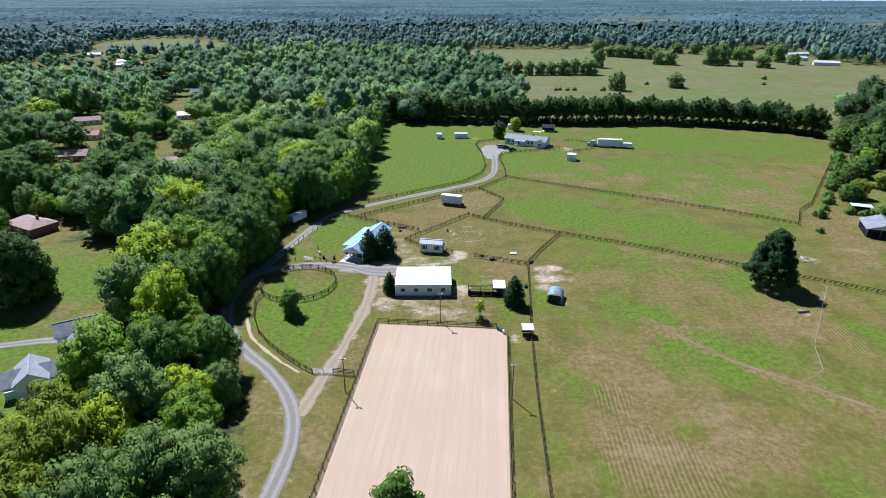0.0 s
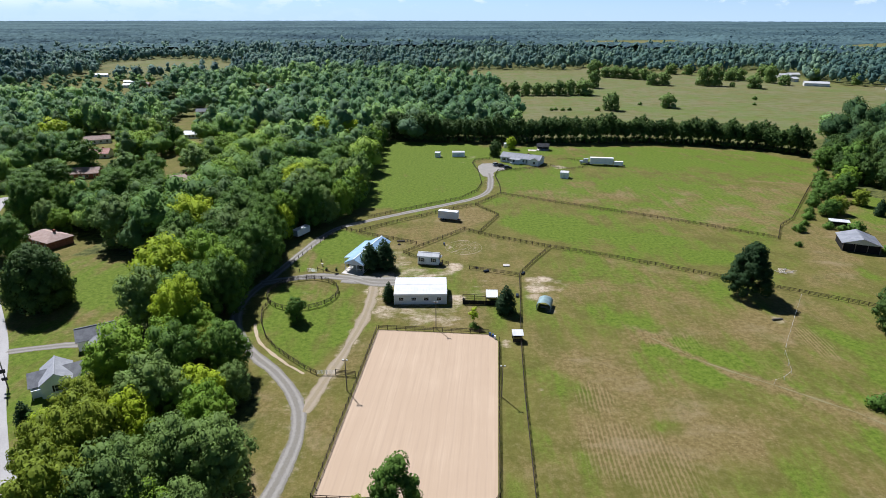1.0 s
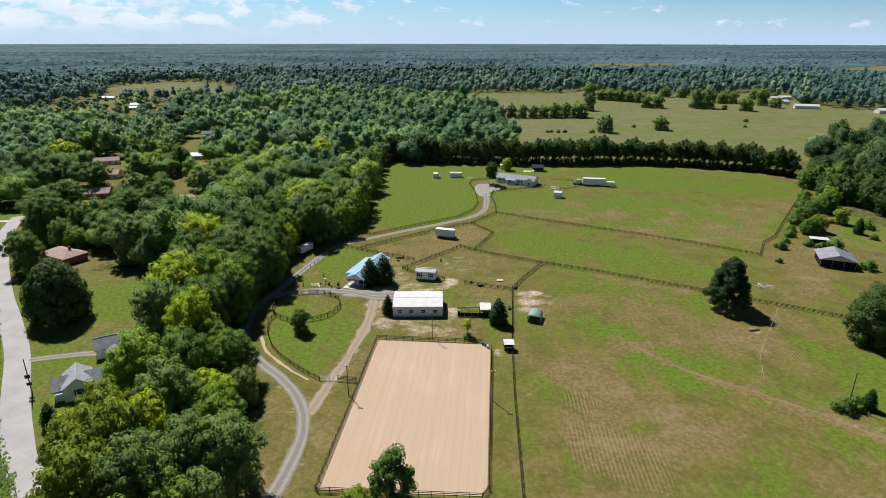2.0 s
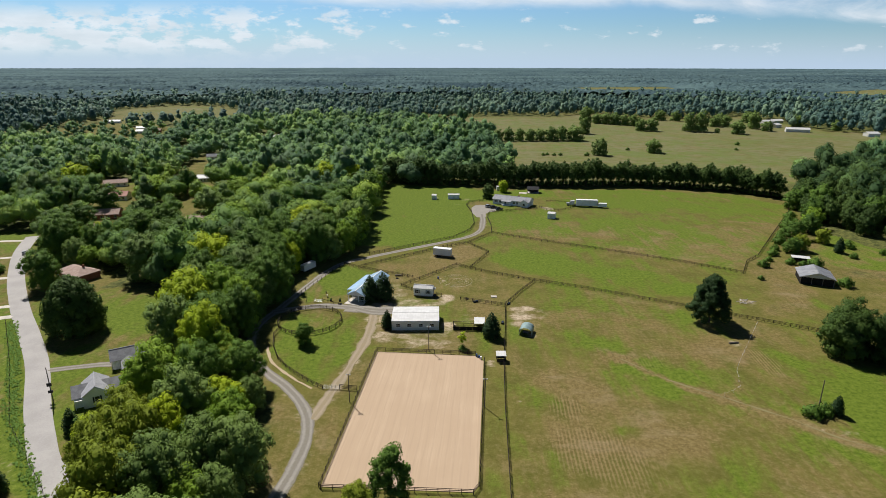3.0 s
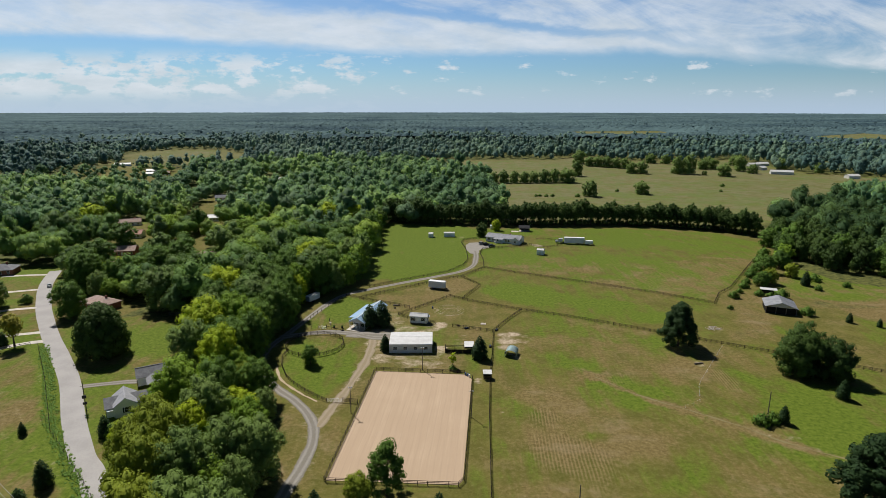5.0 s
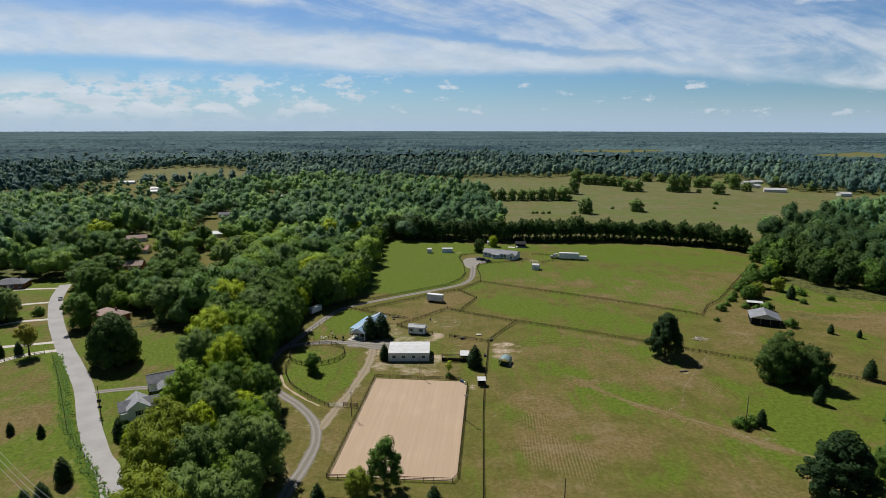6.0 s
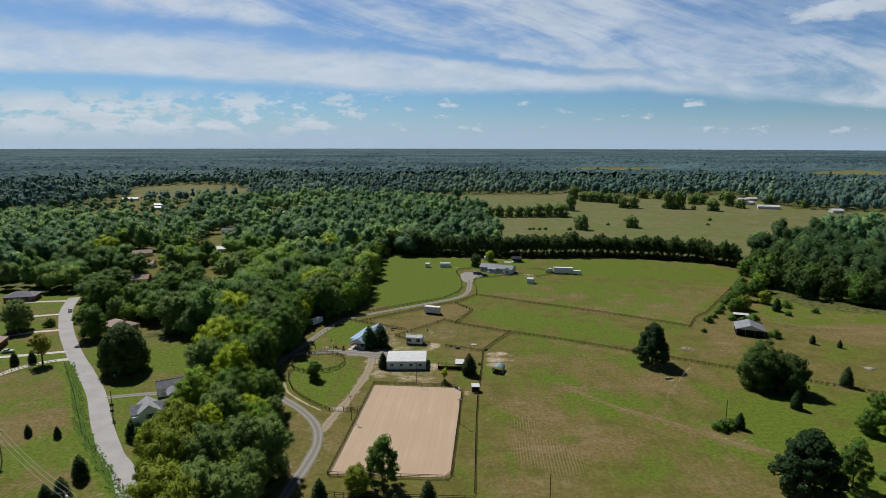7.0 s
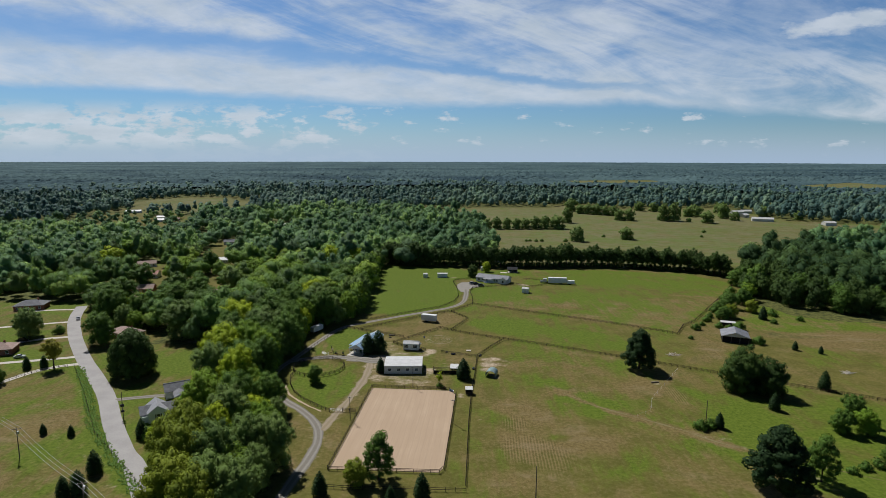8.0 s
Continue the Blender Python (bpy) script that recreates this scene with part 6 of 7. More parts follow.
def truck_cab(at, turn, paint, label):
    t = thing("truck", label, "truck", at, turn)
    part("hood", boxes((1.3, 3.0, -1.0, 1.0, 0.8, 1.9), bevel=0.1), paint, t)
    part("cab", solid([(-1.6, 0.8), (1.3, 0.8), (1.3, 2.0), (0.9, 2.9), (-1.6, 3.3)], "y", -1.15, 1.15), paint, t)
    part("windscreen", solid([(1.36, 2.02), (0.97, 2.86), (0.93, 2.84), (1.3, 2.0)], "y", -1.0, 1.0), GLASS, t)
    part("chassis", boxes((-4.0, 2.8, -0.5, 0.5, 0.55, 0.8)), BLACK_STEEL, t)
    wheel_set(t, (2.2, -2.4, -3.5), 1.15, 0.5)
    part("grille", boxes((3.0, 3.06, -0.7, 0.7, 0.9, 1.75)), GALV, t)
    return t


box_trailer((91.2, 315.6, 0), 172, 12.8, 2.6, 4.3, "long white trailer parked beside the garden fence")
truck_cab((82.6, 318.2, 0), 172, GALV, "grey truck parked at the head of the trailer")
box_trailer((100.0, 312.6, 0), -8, 5.0, 2.2, 2.8, "short white trailer behind the long one")
car((31.3, 313.5, 0.08), 30, SILVER_PAINT, "silver car parked on the gravel before the house")
car((34.0, 311.3, 0.08), 25, BLACK_PAINT, "black car parked on the gravel before the house")
car((37.0, 306.8, 0.08), 20, NAVY_PAINT, "dark blue car parked on the gravel before the house")


def build_white_house():
    t = gable_house("house", "long white house with grey shingle roof and front porch", "house", (47.0, 322.5, 0), -27, 23.5, 8.6, 3.1, 4.9, WHITE, PALE_SHINGLE, 0.4)
    for u in (-9.5, -6.5, 2.3, 4.2, 8.6, 10.2):
        window(t, u, -4.3, 1.75, 1.1, 1.4, shutters=BLACK_STEEL if u in (-9.5, -6.5) else None)
    door(t, -3.4, -4.3, 0.6, 0.95, 2.0, DARK)
    wing = part("wing", solid([(-2.4, -0.2), (2.4, -0.2), (2.4, 3.0), (0, 4.4), (-2.4, 3.0)], "y", -6.0, -4.2), WHITE, t, "", pose(9.2, 0, 0))
    part("wing_roof", solid([(-2.8, 2.8), (0, 4.45), (2.8, 2.8), (2.8, 2.95), (0, 4.62), (-2.8, 2.95)], "y", -6.4, -3.2), PALE_SHINGLE, wing)
    window(wing, 0, -6.0, 1.6, 1.3, 1.3)
    part("porch_floor", boxes((-5.2, 0.6, -6.6, -4.3, -0.2, 0.55)), TRIM, t)
    part("porch_roof", solid([(-4.2, 3.05), (-6.9, 2.55), (-6.9, 2.68), (-4.2, 3.2)], "x", -5.5, 0.9), PALE_SHINGLE, t)
    for x in (-5.0, -3.2, -1.4, 0.4):
        part("porch_post", boxes((x - 0.07, x + 0.07, -6.6, -6.46, 0.55, 2.6)), TRIM, t)
    part("porch_rail", boxes((-5.1, -3.9, -6.56, -6.5, 1.35, 1.45), (-2.4, 0.5, -6.56, -6.5, 1.35, 1.45)), TRIM, t)
    for i in range(4):
        part("step", boxes((-3.9, -2.5, -6.9 - 0.3 * i, -6.6 - 0.3 * i, -0.1, 0.48 - 0.14 * i)), TRIM, t)
    part("chimney", boxes((3.0, 3.7, 0.8, 1.5, 4.2, 5.6)), BRICK, t)


build_white_house()


def garden_shed(at, turn, l, w, h, label, wall=WHITE, roof=WHITE_ROOF, group=""):
    t = gable_house("shed", label, "shed", at, turn, l, w, h, h + w * 0.16, wall, roof, 0.12, group=group)
    door(t, 0, -w / 2, 0, 1.3, 1.9, OFFWHITE)
    part("skid", boxes((-l / 2, l / 2, -w / 2 + 0.1, -w / 2 + 0.3, -0.1, 0.05)), GREYWOOD, t)
    return t


garden_shed((65, 287.8, 0), -20, 4.2, 3.8, 2.9, "small white cube shed in the meadow")
garden_shed((10.4, 337.6, 0), 0, 7.4, 3.2, 2.6, "long white shed standing in the green meadow")
garden_shed((-2.0, 336.2, 0), -10, 3.0, 3.4, 2.6, "small white shed standing in the green meadow")
garden_shed((42.5, 364, 0), 0, 4.0, 3.0, 2.4, "white shed half hidden behind the trees")


def build_pavilion():
    """Open dark pavilion: posts under a black gable roof, a back wall and a concrete slab beside it."""
    t = thing("pavilion", "open dark pavilion with black gable roof behind the house", "pavilion", (64.5, 356.5, 0), -12)
    part("roof", solid([(-3.1, 2.35), (0, 4.0), (3.1, 2.35), (3.1, 2.5), (0, 4.18), (-3.1, 2.5)], "x", -4.0, 4.0), DARK_SHINGLE, t)
    for x in (-3.5, 0, 3.5):
        for y in (-2.6, 2.6):
            part("post", boxes((x - 0.1, x + 0.1, y - 0.1, y + 0.1, -0.2, 2.6)), GREYWOOD, t)
    for x in (-3.5, 3.5):
        part("gable_board", solid([(-2.8, 2.5), (2.8, 2.5), (0, 3.95)], "x", x - 0.05, x + 0.05), BLACK_STEEL, t)
    part("back_wall", boxes((-3.4, 3.4, 2.62, 2.7, 0.0, 2.5)), BLACK_STEEL, t)
    part("floor_slab", boxes((-3.8, 3.8, -2.9, 2.9, -0.2, 0.1)), CONCRETE, t)
    part("slab", boxes((-9.0, -3.85, -5.5, -1.5, -0.2, 0.12)), CONCRETE, t, "pale concrete slab")


build_pavilion()


def build_shelter():
    """Hooped metal shelter, open at the front."""
    t = thing("shelter", "open hooped livestock shelter with green-grey metal roof", "shelter", (30.6, 140.4, 0), -18)
    hoop = [(2.05 * math.cos(radians(a)), 1.35 + 1.35 * math.sin(radians(a))) for a in range(0, 181, 12)]
    inner = [(p * 0.975, 1.35 + (q - 1.35) * 0.97) for p, q in hoop]
    part("roof", solid(hoop + inner[::-1], "y", -2.4, 2.4), GREEN_ROOF, t)
    for s in (-1, 1):
        part("side_panel", boxes((s * 2.02 - 0.03, s * 2.02 + 0.03, -2.3, 2.3, 0.3, 1.35)), GREEN_ROOF, t)
        for y in (-2.25, 0, 2.25):
            part("post", rods(((s * 1.96, y, -0.2), (s * 1.96, y, 1.4), 0.05)), GALV, t)
    part("back_panel", solid([(p * 0.97, q * 0.98) for p, q in hoop] + [(-1.98, 0.9), (1.98, 0.9)], "y", 2.28, 2.34), GREEN_ROOF, t)
    part("trough", boxes((-0.9, 0.9, -0.4, 0.1, -0.05, 0.45)), GREYWOOD, t)


build_shelter()


def lean_to(at, turn, l, w, h, label):
    t = thing("run_in_shed", label, "shed", at, turn)
    part("roof", solid([(-w / 2 - 0.2, h - 0.35), (w / 2 + 0.2, h), (w / 2 + 0.2, h + 0.09), (-w / 2 - 0.2, h - 0.26)], "x", -l / 2 - 0.15, l / 2 + 0.15), WHITE_ROOF, t)
    for x in (-l / 2 + 0.06, l / 2 - 0.06):
        for y in (-w / 2 + 0.06, w / 2 - 0.06):
            part("post", boxes((x - 0.06, x + 0.06, y - 0.06, y + 0.06, -0.2, h - 0.2 + (0.1 if y > 0 else -0.12))), GREYWOOD, t)
    part("back_wall", boxes((-l / 2, l / 2, w / 2 - 0.06, w / 2, 0.1, h - 0.1)), DARK, t)
    part("front_board", boxes((-l / 2, l / 2, -w / 2, -w / 2 + 0.05, 0.1, 1.1)), FENCE, t)
    return t


lean_to((20.6, 121.9, 0), 0, 2.6, 2.2, 2.4, "small black-sided feed shed with white roof")
lean_to((15.6, 144.4, 0), -3, 3.2, 4.0, 2.6, "run-in shed with white roof at the pen")


def panel_pen():
    """Pen of black panels with three tall poles."""
    t = thing("panel_pen", "pen of solid black panels with tall posts", "animal pen", (7.0, 142.3, 0), -3)
    for i in range(5):
        part("panel", boxes((i * 2.1, i * 2.1 + 2.06, -0.04, 0.04, 0.05, 1.35)), DARK, t)
    for i in range(3):
        part("side_panel", boxes((-0.04, 0.04, 0.1 + i * 1.4, 0.1 + i * 1.4 + 1.36, 0.05, 1.35)), DARK, t)
    part("back_rail", boxes((0, 8.0, 4.3, 4.36, 1.0, 1.12), (0, 8.0, 4.3, 4.36, 0.5, 0.62)), FENCE, t)
    for x in (0, 3.4, 6.7):
        part("tall_post", boxes((x - 0.08, x + 0.08, 0.06, 0.22, -0.2, 3.2)), FENCE, t)


panel_pen()


def build_right_barn():
    # The near-black body stands for the shade inside the open bays.
    t = gable_house("pole_barn", "open pole barn with grey metal gable roof", "barn", (152.8, 188.2, 0), -22, 11.6, 11.0, 3.0, 5.0, DARK, GREY_ROOF, 0.5, ridge="y")
    for x in (-5.7, -1.9, 1.9, 5.7):
        part("post", boxes((x - 0.12, x + 0.12, -5.76, -5.56, -0.2, 3.0)), GREYWOOD, t)
    part("gable_board", solid([(-5.8, 2.95), (5.8, 2.95), (0, 4.9)], "y", -5.66, -5.54), GALV, t)
    t2 = lean_to((161.3, 212.4, 0), -20, 7.0, 2.5, 2.2, "low white-roofed shelter among the cedars")


build_right_barn()


def build_west_house():
    """White house with a front gable, grey roofs and a long wing."""
    t = gable_house("house", "white house with grey shingle roof and black shutters", "house", (-86.1, 101.3, 0), 31, 5.9, 8.0, 3.5, 5.6, WHITE, PALE_SHINGLE, 0.35, ridge="y")
    window(t, 0.1, -4.0, 2.0, 1.1, 1.5, shutters=BLACK_STEEL)
    wing = part("wing", solid([(-3.3, -0.2), (3.3, -0.2), (3.3, 2.9), (0, 4.6), (-3.3, 2.9)], "x", -5.0, 9.5), WHITE, t, "", pose(0, 0.7, 0))
    part("wing_roof", solid([(-3.7, 2.7), (0, 4.62), (3.7, 2.7), (3.7, 2.85), (0, 4.8), (-3.7, 2.85)], "x", -5.4, 9.9), SHINGLE, wing)
    part("porch_roof", boxes((-4.9, -2.9, -3.6, -1.6, 2.3, 2.42)), TRIM, t, "white porch roof")
    for x in (-4.8, -3.1):
        part("porch_post", boxes((x - 0.06, x + 0.06, -3.55, -3.43, -0.2, 2.3)), TRIM, t)
    g = gable_house("garage", "white garage with grey shingle roof behind the house", "garage", (-88.0, 120.9, 0), 30, 8.6, 6.6, 2.9, 4.8, WHITE, SHINGLE, 0.4)
    link = part("breezeway_roof", solid([(-2.0, 2.5), (0, 3.3), (2.0, 2.5), (2.0, 2.62), (0, 3.44), (-2.0, 2.62)], "y", -9.5, -3.0), SHINGLE, g)
    window(g, -2.0, -3.25, 1.5, 1.0, 1.1)
    door(g, 1.5, -3.25, 0, 0.95, 2.0)


build_west_house()


def brick_house(at, turn, l, w, label, wall=BRICK, roof=BROWN_SHINGLE, hip=False):
    build = hip_house if hip else gable_house
    t = build("house", label, "house", at, turn, l, w, 2.8, 2.8 + w * 0.24, wall, roof)
    for i in range(4):
        window(t, -l / 2 + l * (i + 0.5) / 4, -w / 2, 1.5, 1.1, 1.3)
    door(t, 0, -w / 2, 0.1)
    part("chimney", boxes((l * 0.2, l * 0.2 + 0.7, 0.4, 1.1, 2.8, 2.8 + w * 0.24 + 0.7)), BRICK, t)
    return t


brick_house((-145, 191.5, 0), -28, 15, 9, "brick house with brown shingle roof under trees", hip=True)
brick_house((-131, 275, 0), -8, 14, 9, "brick house with brown hipped roof among trees", hip=True)
brick_house((-186, 288, 0), 12, 14, 9, "brick house with reddish roof and front porch", roof=BROWN_SHINGLE)
brick_house((-206, 335, 0), 8, 15, 9, "white house with red shingle roof", wall=WHITE, roof=RED_SHINGLE)
brick_house((-229, 377, 0), 25, 15, 8, "white house with pale brown roof", wall=WHITE, roof=BROWN_SHINGLE)
brick_house((-178, 255, 0), 30, 12, 8, "low brick house with pale roof among trees")
brick_house((-229, 245, 0), 15, 15, 10, "low house with grey hipped roof across the road", wall=BRICK, roof=SHINGLE, hip=True)
brick_house((-190, 166, 0), 18, 15, 9, "brick house with brown roof beside its drive", hip=True)
brick_house((-243, 212, 0), 20, 14, 9, "grey house with dark roof beside the lawns", roof=SHINGLE)
for (x, y), l, roof, wall in (((-372, 708), 16, WHITE_ROOF, WHITE), ((-480, 836), 22, WHITE_ROOF, WHITE), ((-192, 650), 16, WHITE_ROOF, WHITE), ((-204.6, 501), 14, SHINGLE, WHITE), ((-265, 552), 14, SHINGLE, WHITE), ((-174, 396), 9, WHITE_ROOF, WHITE), ((-390, 745), 16, WHITE_ROOF, WHITE), ((-360, 716), 12, BROWN_SHINGLE, BRICK)):
    brick_house((x, y, 0), 15, l, 8, "distant pale house in a clearing of the woods", wall, roof)
for x, y, l, turn in ((460, 730, 27, -20), (478, 838, 18, 10), (498, 850, 16, 0), (463, 787, 12, 30), (522, 682, 14, 0), (1000, 1300, 16, 0)):
    gable_house("farm_building", "distant white-roofed farm building in the meadow", "farm building", (x, y, float(rise(x, y))), turn, l, 10, 3.5, 5.5, OFFWHITE, WHITE_ROOF)

# drives across the road
ribbon("garden_drive", [(-142, 153.5), (-150, 150.3), (-157.6, 143.7), (-163, 131.5), (-172, 114), (-190, 87)], 3.4, 0.03, CONCRETE, "sandy drive running along the pasture fence", "drive", 0.15)
ribbon("garden_drive", [(-147, 163), (-153, 161), (-162.5, 158), (-171, 155.7), (-180, 153)], 2.8, 0.03, CONCRETE, "pale drive to the brick house", "drive", 0.1)
ribbon("garden_drive", [(-169, 192), (-173.8, 190.2), (-182.5, 187.4), (-193.8, 180.4), (-215, 170)], 2.8, 0.03, CONCRETE, "pale concrete drive beside the lawn", "drive", 0.1)
ribbon("garden_drive", [(-184, 217.5), (-188.8, 217), (-204.7, 211.5), (-218.6, 206.2), (-240, 198)], 2.8, 0.03, CONCRETE, "pale concrete drive beside the lawn", "drive", 0.1)
ribbon("garden_drive", [(-198, 243), (-202, 242.7), (-214, 241.3), (-223.7, 238.8)], 2.8, 0.03, CONCRETE, "pale concrete drive to the grey house", "drive", 0.1)
ribbon("garden_drive", [(-112, 114.5), (-104, 117), (-96, 119), (-91, 119.5)], 3.2, 0.03, GRAVEL, "grey gravel drive to the garage", "drive", 0.1)
car((-175.4, 160.4, 0), 15, SILVER_PAINT, "silver car parked beside the brick house", False)
car((-190, 183.3, 0.05), 15, BLACK_PAINT, "black car parked on a drive", True)
car((-199, 178.2, 0.05), 15, BLACK_PAINT, "dark car parked on a drive", False)
car((-232, 205, 0.03), 15, BLACK_PAINT, "black car parked before the grey house", True)
car((-187.5, 221.5, 0.07), 120, SILVER_PAINT, "silver car at the side of the road", False)


# ---------------------------------------------------------------- poles and small things
def lamp_pole(x, y, high=8.2, turn=0):
    t = thing("light_pole", "tall wooden arena pole with flood lamps", "light pole", (x, y, 0), turn, "arena light poles")
    part("pole", rods(((0, 0, -0.3), (0, 0, high), 0.13, 0.09)), GREYWOOD, t)
    part("cross_arm", boxes((-0.5, 0.5, -0.05, 0.05, high - 0.35, high - 0.25)), GREYWOOD, t)
    for s in (-0.42, 0.42):
        part("flood_lamp", boxes((s - 0.16, s + 0.16, -0.25, 0.02, high - 0.25, high + 0.02), bevel=0.03), GALV, t)


for x, y in ((-20.4, 99.7), (-0.7, 127.9), (14.2, 97.5)):
    lamp_pole(x, y)


def power_pole(x, y, high, label, arms=True):
    t = thing("utility_pole", label, "utility pole", (x, y, 0), 20, "utility poles")
    part("pole", rods(((0, 0, -0.3), (0, 0, high), 0.16, 0.1)), GREYWOOD, t)
    if arms:
        part("cross_arm", boxes((-1.1, 1.1, -0.06, 0.06, high - 0.7, high - 0.55)), GREYWOOD, t)
        for s in (-1, 0, 1):
            part("insulator", rods(((s, 0, high - 0.55), (s, 0, high - 0.35), 0.06)), GALV, t)
        part("transformer", rods(((0.3, 0, high - 2.2), (0.3, 0, high - 1.3), 0.25), n=12), GALV, t)
    return t


power_pole(-97.2, 100.4, 9.5, "brown utility pole with dark boxes beside the road", False)
power_pole(-113.6, 74.4, 9.5, "weathered utility pole standing in the pasture")
power_pole(-77, 46, 9.5, "weathered utility pole standing in the pasture")
power_pole(97.5, 95.5, 9.0, "bare utility pole standing behind the bushes", False)
power_pole(35.0, 54.2, 9.0, "bare utility pole standing in the pasture", False)
power_pole(-131, 205, 11, "weathered utility pole among the trees")
wires = thing("power_lines", "thin power lines between the pasture poles", "power line")
for s in (-1.0, 0.0, 1.0):
    bm = bmesh.new()
    pts = [Vector((-190, 128 + s, 9)), Vector((-113.6 + s * 0.5, 74.4 + s, 9)), Vector((-77 + s * 0.5, 46 + s, 9)), Vector((-30, 10 + s, 9))]
    for a, b in zip(pts[:-1], pts[1:]):
        prev = a
        for i in range(1, 9):
            q = a.lerp(b, i / 8) + Vector((0, 0, -1.2 * 4 * (i / 8) * (1 - i / 8)))
            rod(bm, prev, q, 0.025, 0.025, 5)
            prev = q
    part("wire", bm, GALV, wires)


def gate(x, y, turn, l, label):
    t = thing("gate", label, "gate", (x, y, 0), turn)
    for z in (0.25, 0.5, 0.75, 1.0, 1.25):
        part("bar", rods(((0, 0, z), (l, 0, z), 0.03)), GALV, t)
    for u in (0, l / 2, l):
        part("upright", rods(((u, 0, 0.05), (u, 0, 1.3), 0.035)), GALV, t)


gate(-28.4, 106.0, 0, 2.2, "grey steel farm gate at the track")
gate(-26.1, 106.0, 0, 2.0, "grey steel farm gate at the track")


def barrel(x, y, mat, label):
    t = thing("barrel", label, "barrel", (x, y, 0))
    part("drum", rods(((0, 0, -0.02), (0, 0, 0.3), 0.28, 0.3), ((0, 0, 0.3), (0, 0, 0.6), 0.3, 0.3), ((0, 0, 0.6), (0, 0, 0.9), 0.3, 0.28), n=16), mat, t)
    part("rim", rods(((0, 0, 0.88), (0, 0, 0.92), 0.29), n=16), mat, t)


for x, y in ((13.6, 124.2), (14.3, 123.4), (-6.2, 178.2), (1.6, 190.0)):
    barrel(x, y, BLUE_PLASTIC, "blue plastic barrel standing on the ground")
barrel(14.8, 122.6, TRIM, "white plastic barrel at the arena corner")


def log(x, y, turn, l, r, label="weathered log lying in the grass"):
    t = thing("log", label, "log", (x, y, 0), turn)
    part("stem", rods(((-l / 2, 0, r * 0.8), (0, 0.05, r * 0.85), r, r * 0.95), ((0, 0.05, r * 0.85), (l / 2, 0, r * 0.75), r * 0.95, r * 0.75), n=10), GREYWOOD, t)
    part("stub", rods(((l * 0.2, 0, r), (l * 0.26, 0.3, r * 2.2), r * 0.35, r * 0.2)), GREYWOOD, t)


log(94.3, 133.0, 10, 3.2, 0.3)
log(-14.5, 193.2, 0, 3.0, 0.4)


def labyrinth(x, y):
    """Rings of pale stones set in the grass."""
    t = thing("stone_labyrinth", "rings of pale stones laid in the grass", "stone circle", (x, y, 0))
    stone = None
    for r, gap in ((1.4, 40), (2.7, 200), (4.0, 80), (5.3, 300), (6.6, 150)):
        n = int(r * 13)
        for i in range(n):
            a = 6.2832 * i / n
            if abs(math.degrees(a) - gap) < 14 / r * 3:
                continue
            w, h = rnd.uniform(0.09, 0.17), rnd.uniform(0.04, 0.09)
            at = pose(math.cos(a) * r, math.sin(a) * r, -0.01, rz=math.degrees(a)) @ Matrix.Diagonal((w * 1.1, w, h * 1.1, 1))
            if stone is None:
                bm = bmesh.new()
                bmesh.ops.create_icosphere(bm, subdivisions=1, radius=1.0)
                stone = part("stone", bm, STONE, t, at=at).data
            else:
                part("stone", stone, STONE, t, at=at)


labyrinth(8.7, 187.7)


def tape_fence():
    """White electric tape on thin stakes."""
    t = thing("tape_fence", "white electric tape fence on thin stakes", "fence")
    pts = smooth_line([(108.8, 147.0), (97, 130.3), (86.7, 115.3), (83.3, 106.4), (77.5, 102.7)], 4.0)
    bm = bmesh.new()
    for a, b in zip(pts[:-1], pts[1:]):
        rod(bm, (*a, 0.95), (*b, 0.95), 0.013, 0.013, 5)
    part("tape", bm, TRIM, t)
    stake = None
    for p in pts:
        if stake is None:
            stake = part("stake", rods(((0, 0, -0.2), (0, 0, 1.1), 0.035), n=6), TRIM, t, at=pose(*p, 0)).data
        else:
            part("stake", stake, TRIM, t, at=pose(*p, 0))


tape_fence()


def trough(x, y, turn, label="black rubber water trough beside the fence"):
    t = thing("trough", label, "trough", (x, y, 0), turn)
    bm = boxes((-0.9, 0.9, -0.4, 0.4, -0.02, 0.6), bevel=0.08)
    part("tub", bm, RUBBER, t)
    part("water", boxes((-0.8, 0.8, -0.3, 0.3, 0.58, 0.605)), GLASS, t)


trough(27.4, 164.0, 60)
trough(23.6, 147.6, 80)
trough(15.5, 165.8, 20)


def platform(x, y):
    t = thing("wooden_platform", "low pale wooden platform on the grass", "platform", (x, y, 0), -5)
    for i in range(6):
        part("board", boxes((-1.1, 1.1, -0.85 + i * 0.29, -0.59 + i * 0.29, 0.2, 0.26)), CONCRETE, t)
    for u in (-0.9, 0.9):
        part("bearer", boxes((u - 0.06, u + 0.06, -0.85, 0.9, -0.02, 0.2)), GREYWOOD, t)


platform(22.6, 170.8)


def tyre(x, y):
    t = thing("tyre", "old black tyre lying on the grass", "tyre", (x, y, 0), 0, "old tyres")
    bm = bmesh.new()
    ring = [(0.45 + 0.17 * math.cos(radians(a)), 0.17 + 0.17 * math.sin(radians(a))) for a in range(0, 360, 45)]
    rows = [[bm.verts.new((p * math.cos(6.2832 * i / 14), p * math.sin(6.2832 * i / 14), q)) for p, q in ring] for i in range(14)]
    for i in range(14):
        for j in range(8):
            bm.faces.new((rows[i][j], rows[(i + 1) % 14][j], rows[(i + 1) % 14][(j + 1) % 8], rows[i][(j + 1) % 8]))
    part("casing", bm, RUBBER, t)


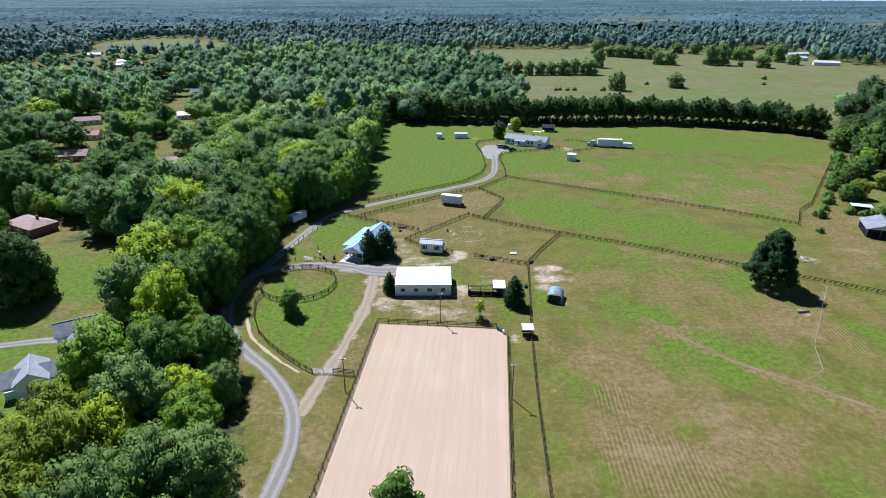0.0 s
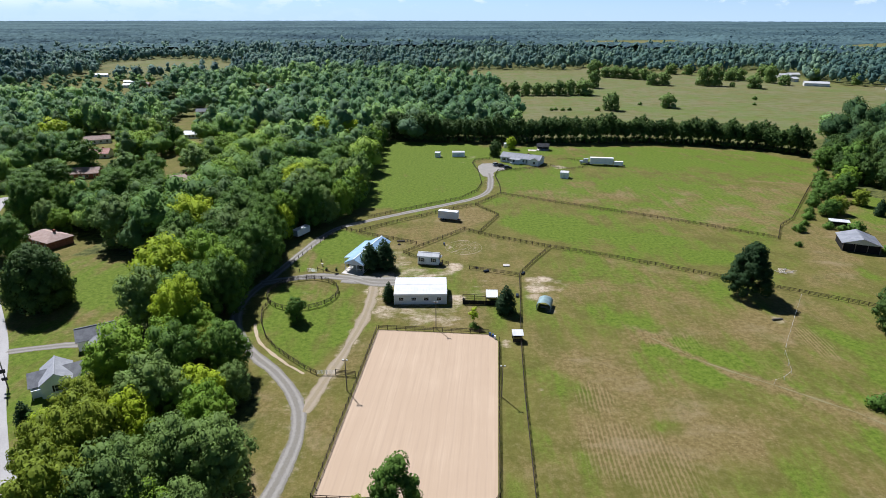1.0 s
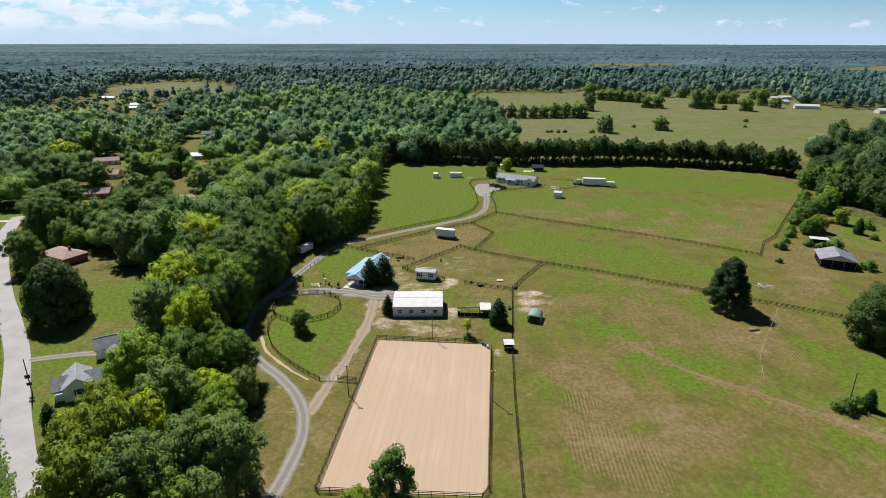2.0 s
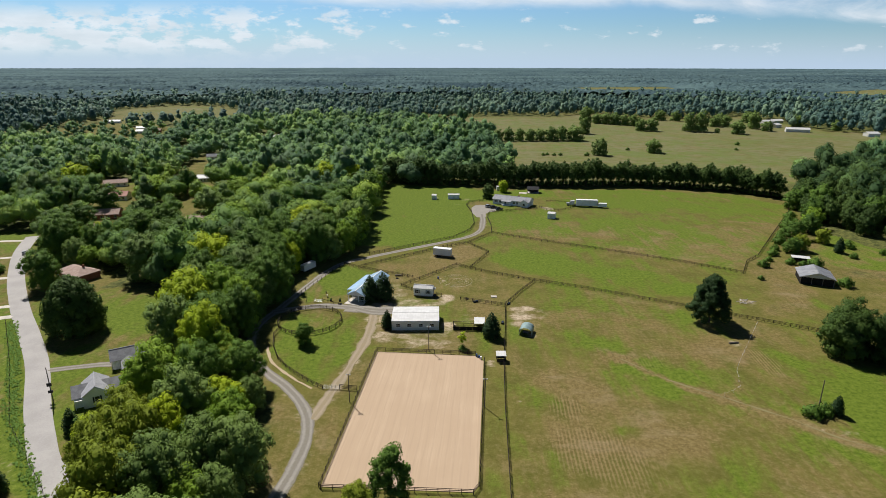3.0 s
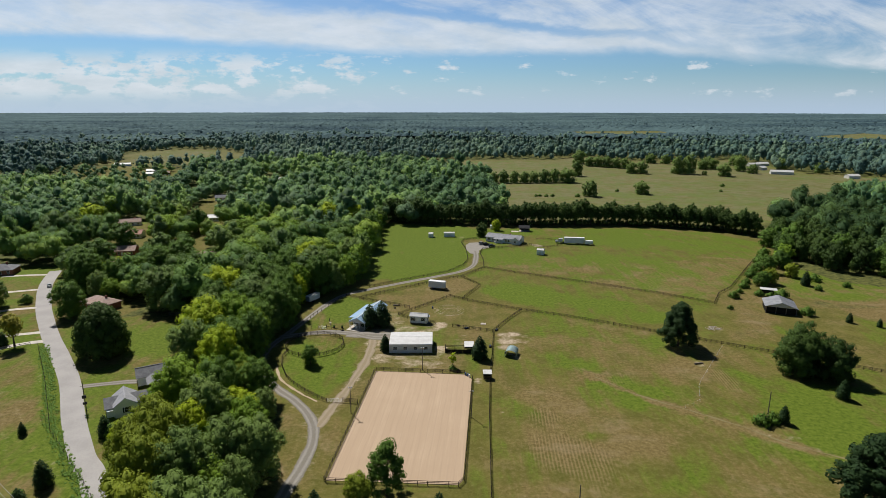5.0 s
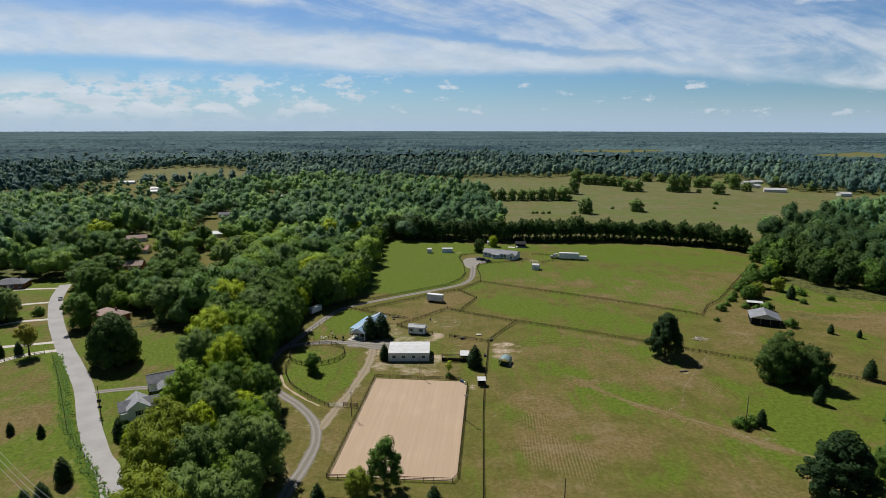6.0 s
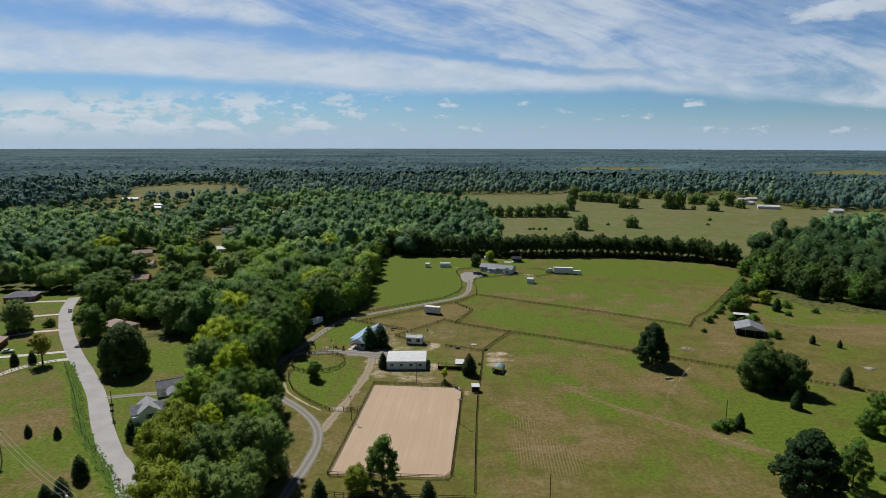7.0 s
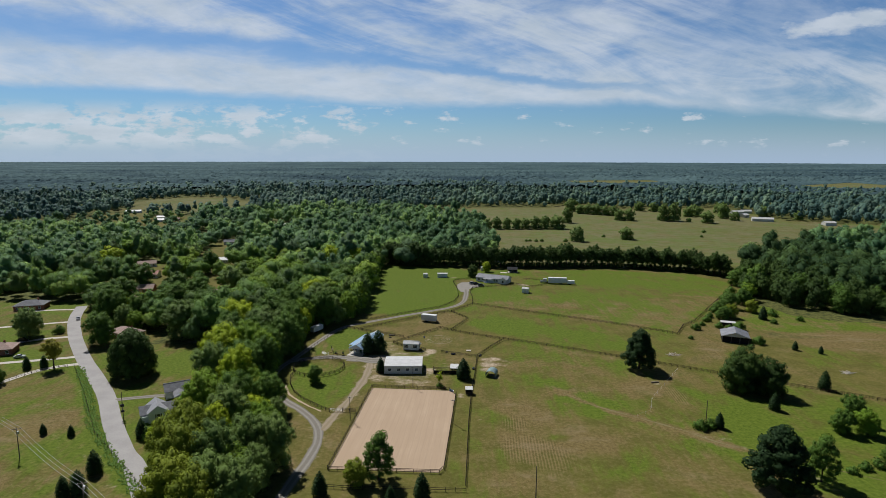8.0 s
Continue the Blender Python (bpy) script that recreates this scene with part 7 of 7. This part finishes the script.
for q in ((-20.0, 196.0), (-22.3, 196.6), (-15.0, 190.2), (12.5, 168.9), (-33.5, 163.6)):
    tyre(*q)


def garden_pieces():
    """Small things on the lawn beside the stable."""
    t = thing("bird_bath", "pale stone bird bath on the lawn", "bird bath", (-39.6, 170.4, 0))
    part("foot", rods(((0, 0, -0.05), (0, 0, 0.75), 0.18, 0.1), n=12), CONCRETE, t)
    part("bowl", rods(((0, 0, 0.75), (0, 0, 0.9), 0.2, 0.42), n=14), CONCRETE, t)
    t = thing("garden_figure", "dark garden ornament standing on the lawn", "ornament", (-40.8, 174.5, 0))
    part("base", rods(((0, 0, -0.05), (0, 0, 0.3), 0.25, 0.2), n=10), GREYWOOD, t)
    part("body", rods(((0, 0, 0.3), (0, 0, 1.2), 0.2, 0.08), n=10), GREYWOOD, t)
    gate(-43.5, 165.6, -12, 3.2, "white steel gate before the lawn")
    for q in ((-37.5, 166.6), (-34.2, 166.4)):
        t = thing("planter", "dark planter with a small shrub", "planter", (*q, 0))
        part("tub", rods(((0, 0, -0.02), (0, 0, 0.6), 0.35, 0.45), n=12), BLACK_STEEL, t)
        v, f, nor = leaf_cloud(int(-q[0] * 9), [(0, 0, 0.85, 0.42), (0.2, 0.1, 1.05, 0.3)], 0.14, 120, body=ROUGH)
        part("shrub", mesh_of("shrub", v, f, OAK, True, nor), None, t)


garden_pieces()


def debris(x, y, n, label, spread=2.0):
    """A heap of bleached boards and branches."""
    t = thing("wood_pile", label, "wood pile", (x, y, 0))
    r2 = random.Random(n)
    for i in range(n):
        a, l = r2.uniform(0, 6.28), r2.uniform(0.8, 2.0)
        c = Vector((r2.uniform(-spread, spread), r2.uniform(-spread, spread) * 0.7, r2.uniform(0.08, 0.3)))
        d = Vector((math.cos(a) * l, math.sin(a) * l, r2.uniform(-0.05, 0.12)))
        part("board", rods((c - d, c + d, 0.09, 0.06), n=6), CONCRETE, t)


debris(178, 144.5, 16, "heap of bleached boards beside the rough ground")
debris(114.6, 166.4, 14, "heap of bleached branches on the dry grass", 2.6)


def pole_boxes():
    t = thing("meter_boxes", "dark utility boxes fixed to a pole", "utility box", (-97.2, 100.4, 0), 20)
    for z, h in ((4.3, 0.9), (2.4, 0.7)):
        part("box_body", boxes((-0.55, 0.55, -0.5, -0.14, z, z + h), bevel=0.05), BLACK_STEEL, t)


pole_boxes()
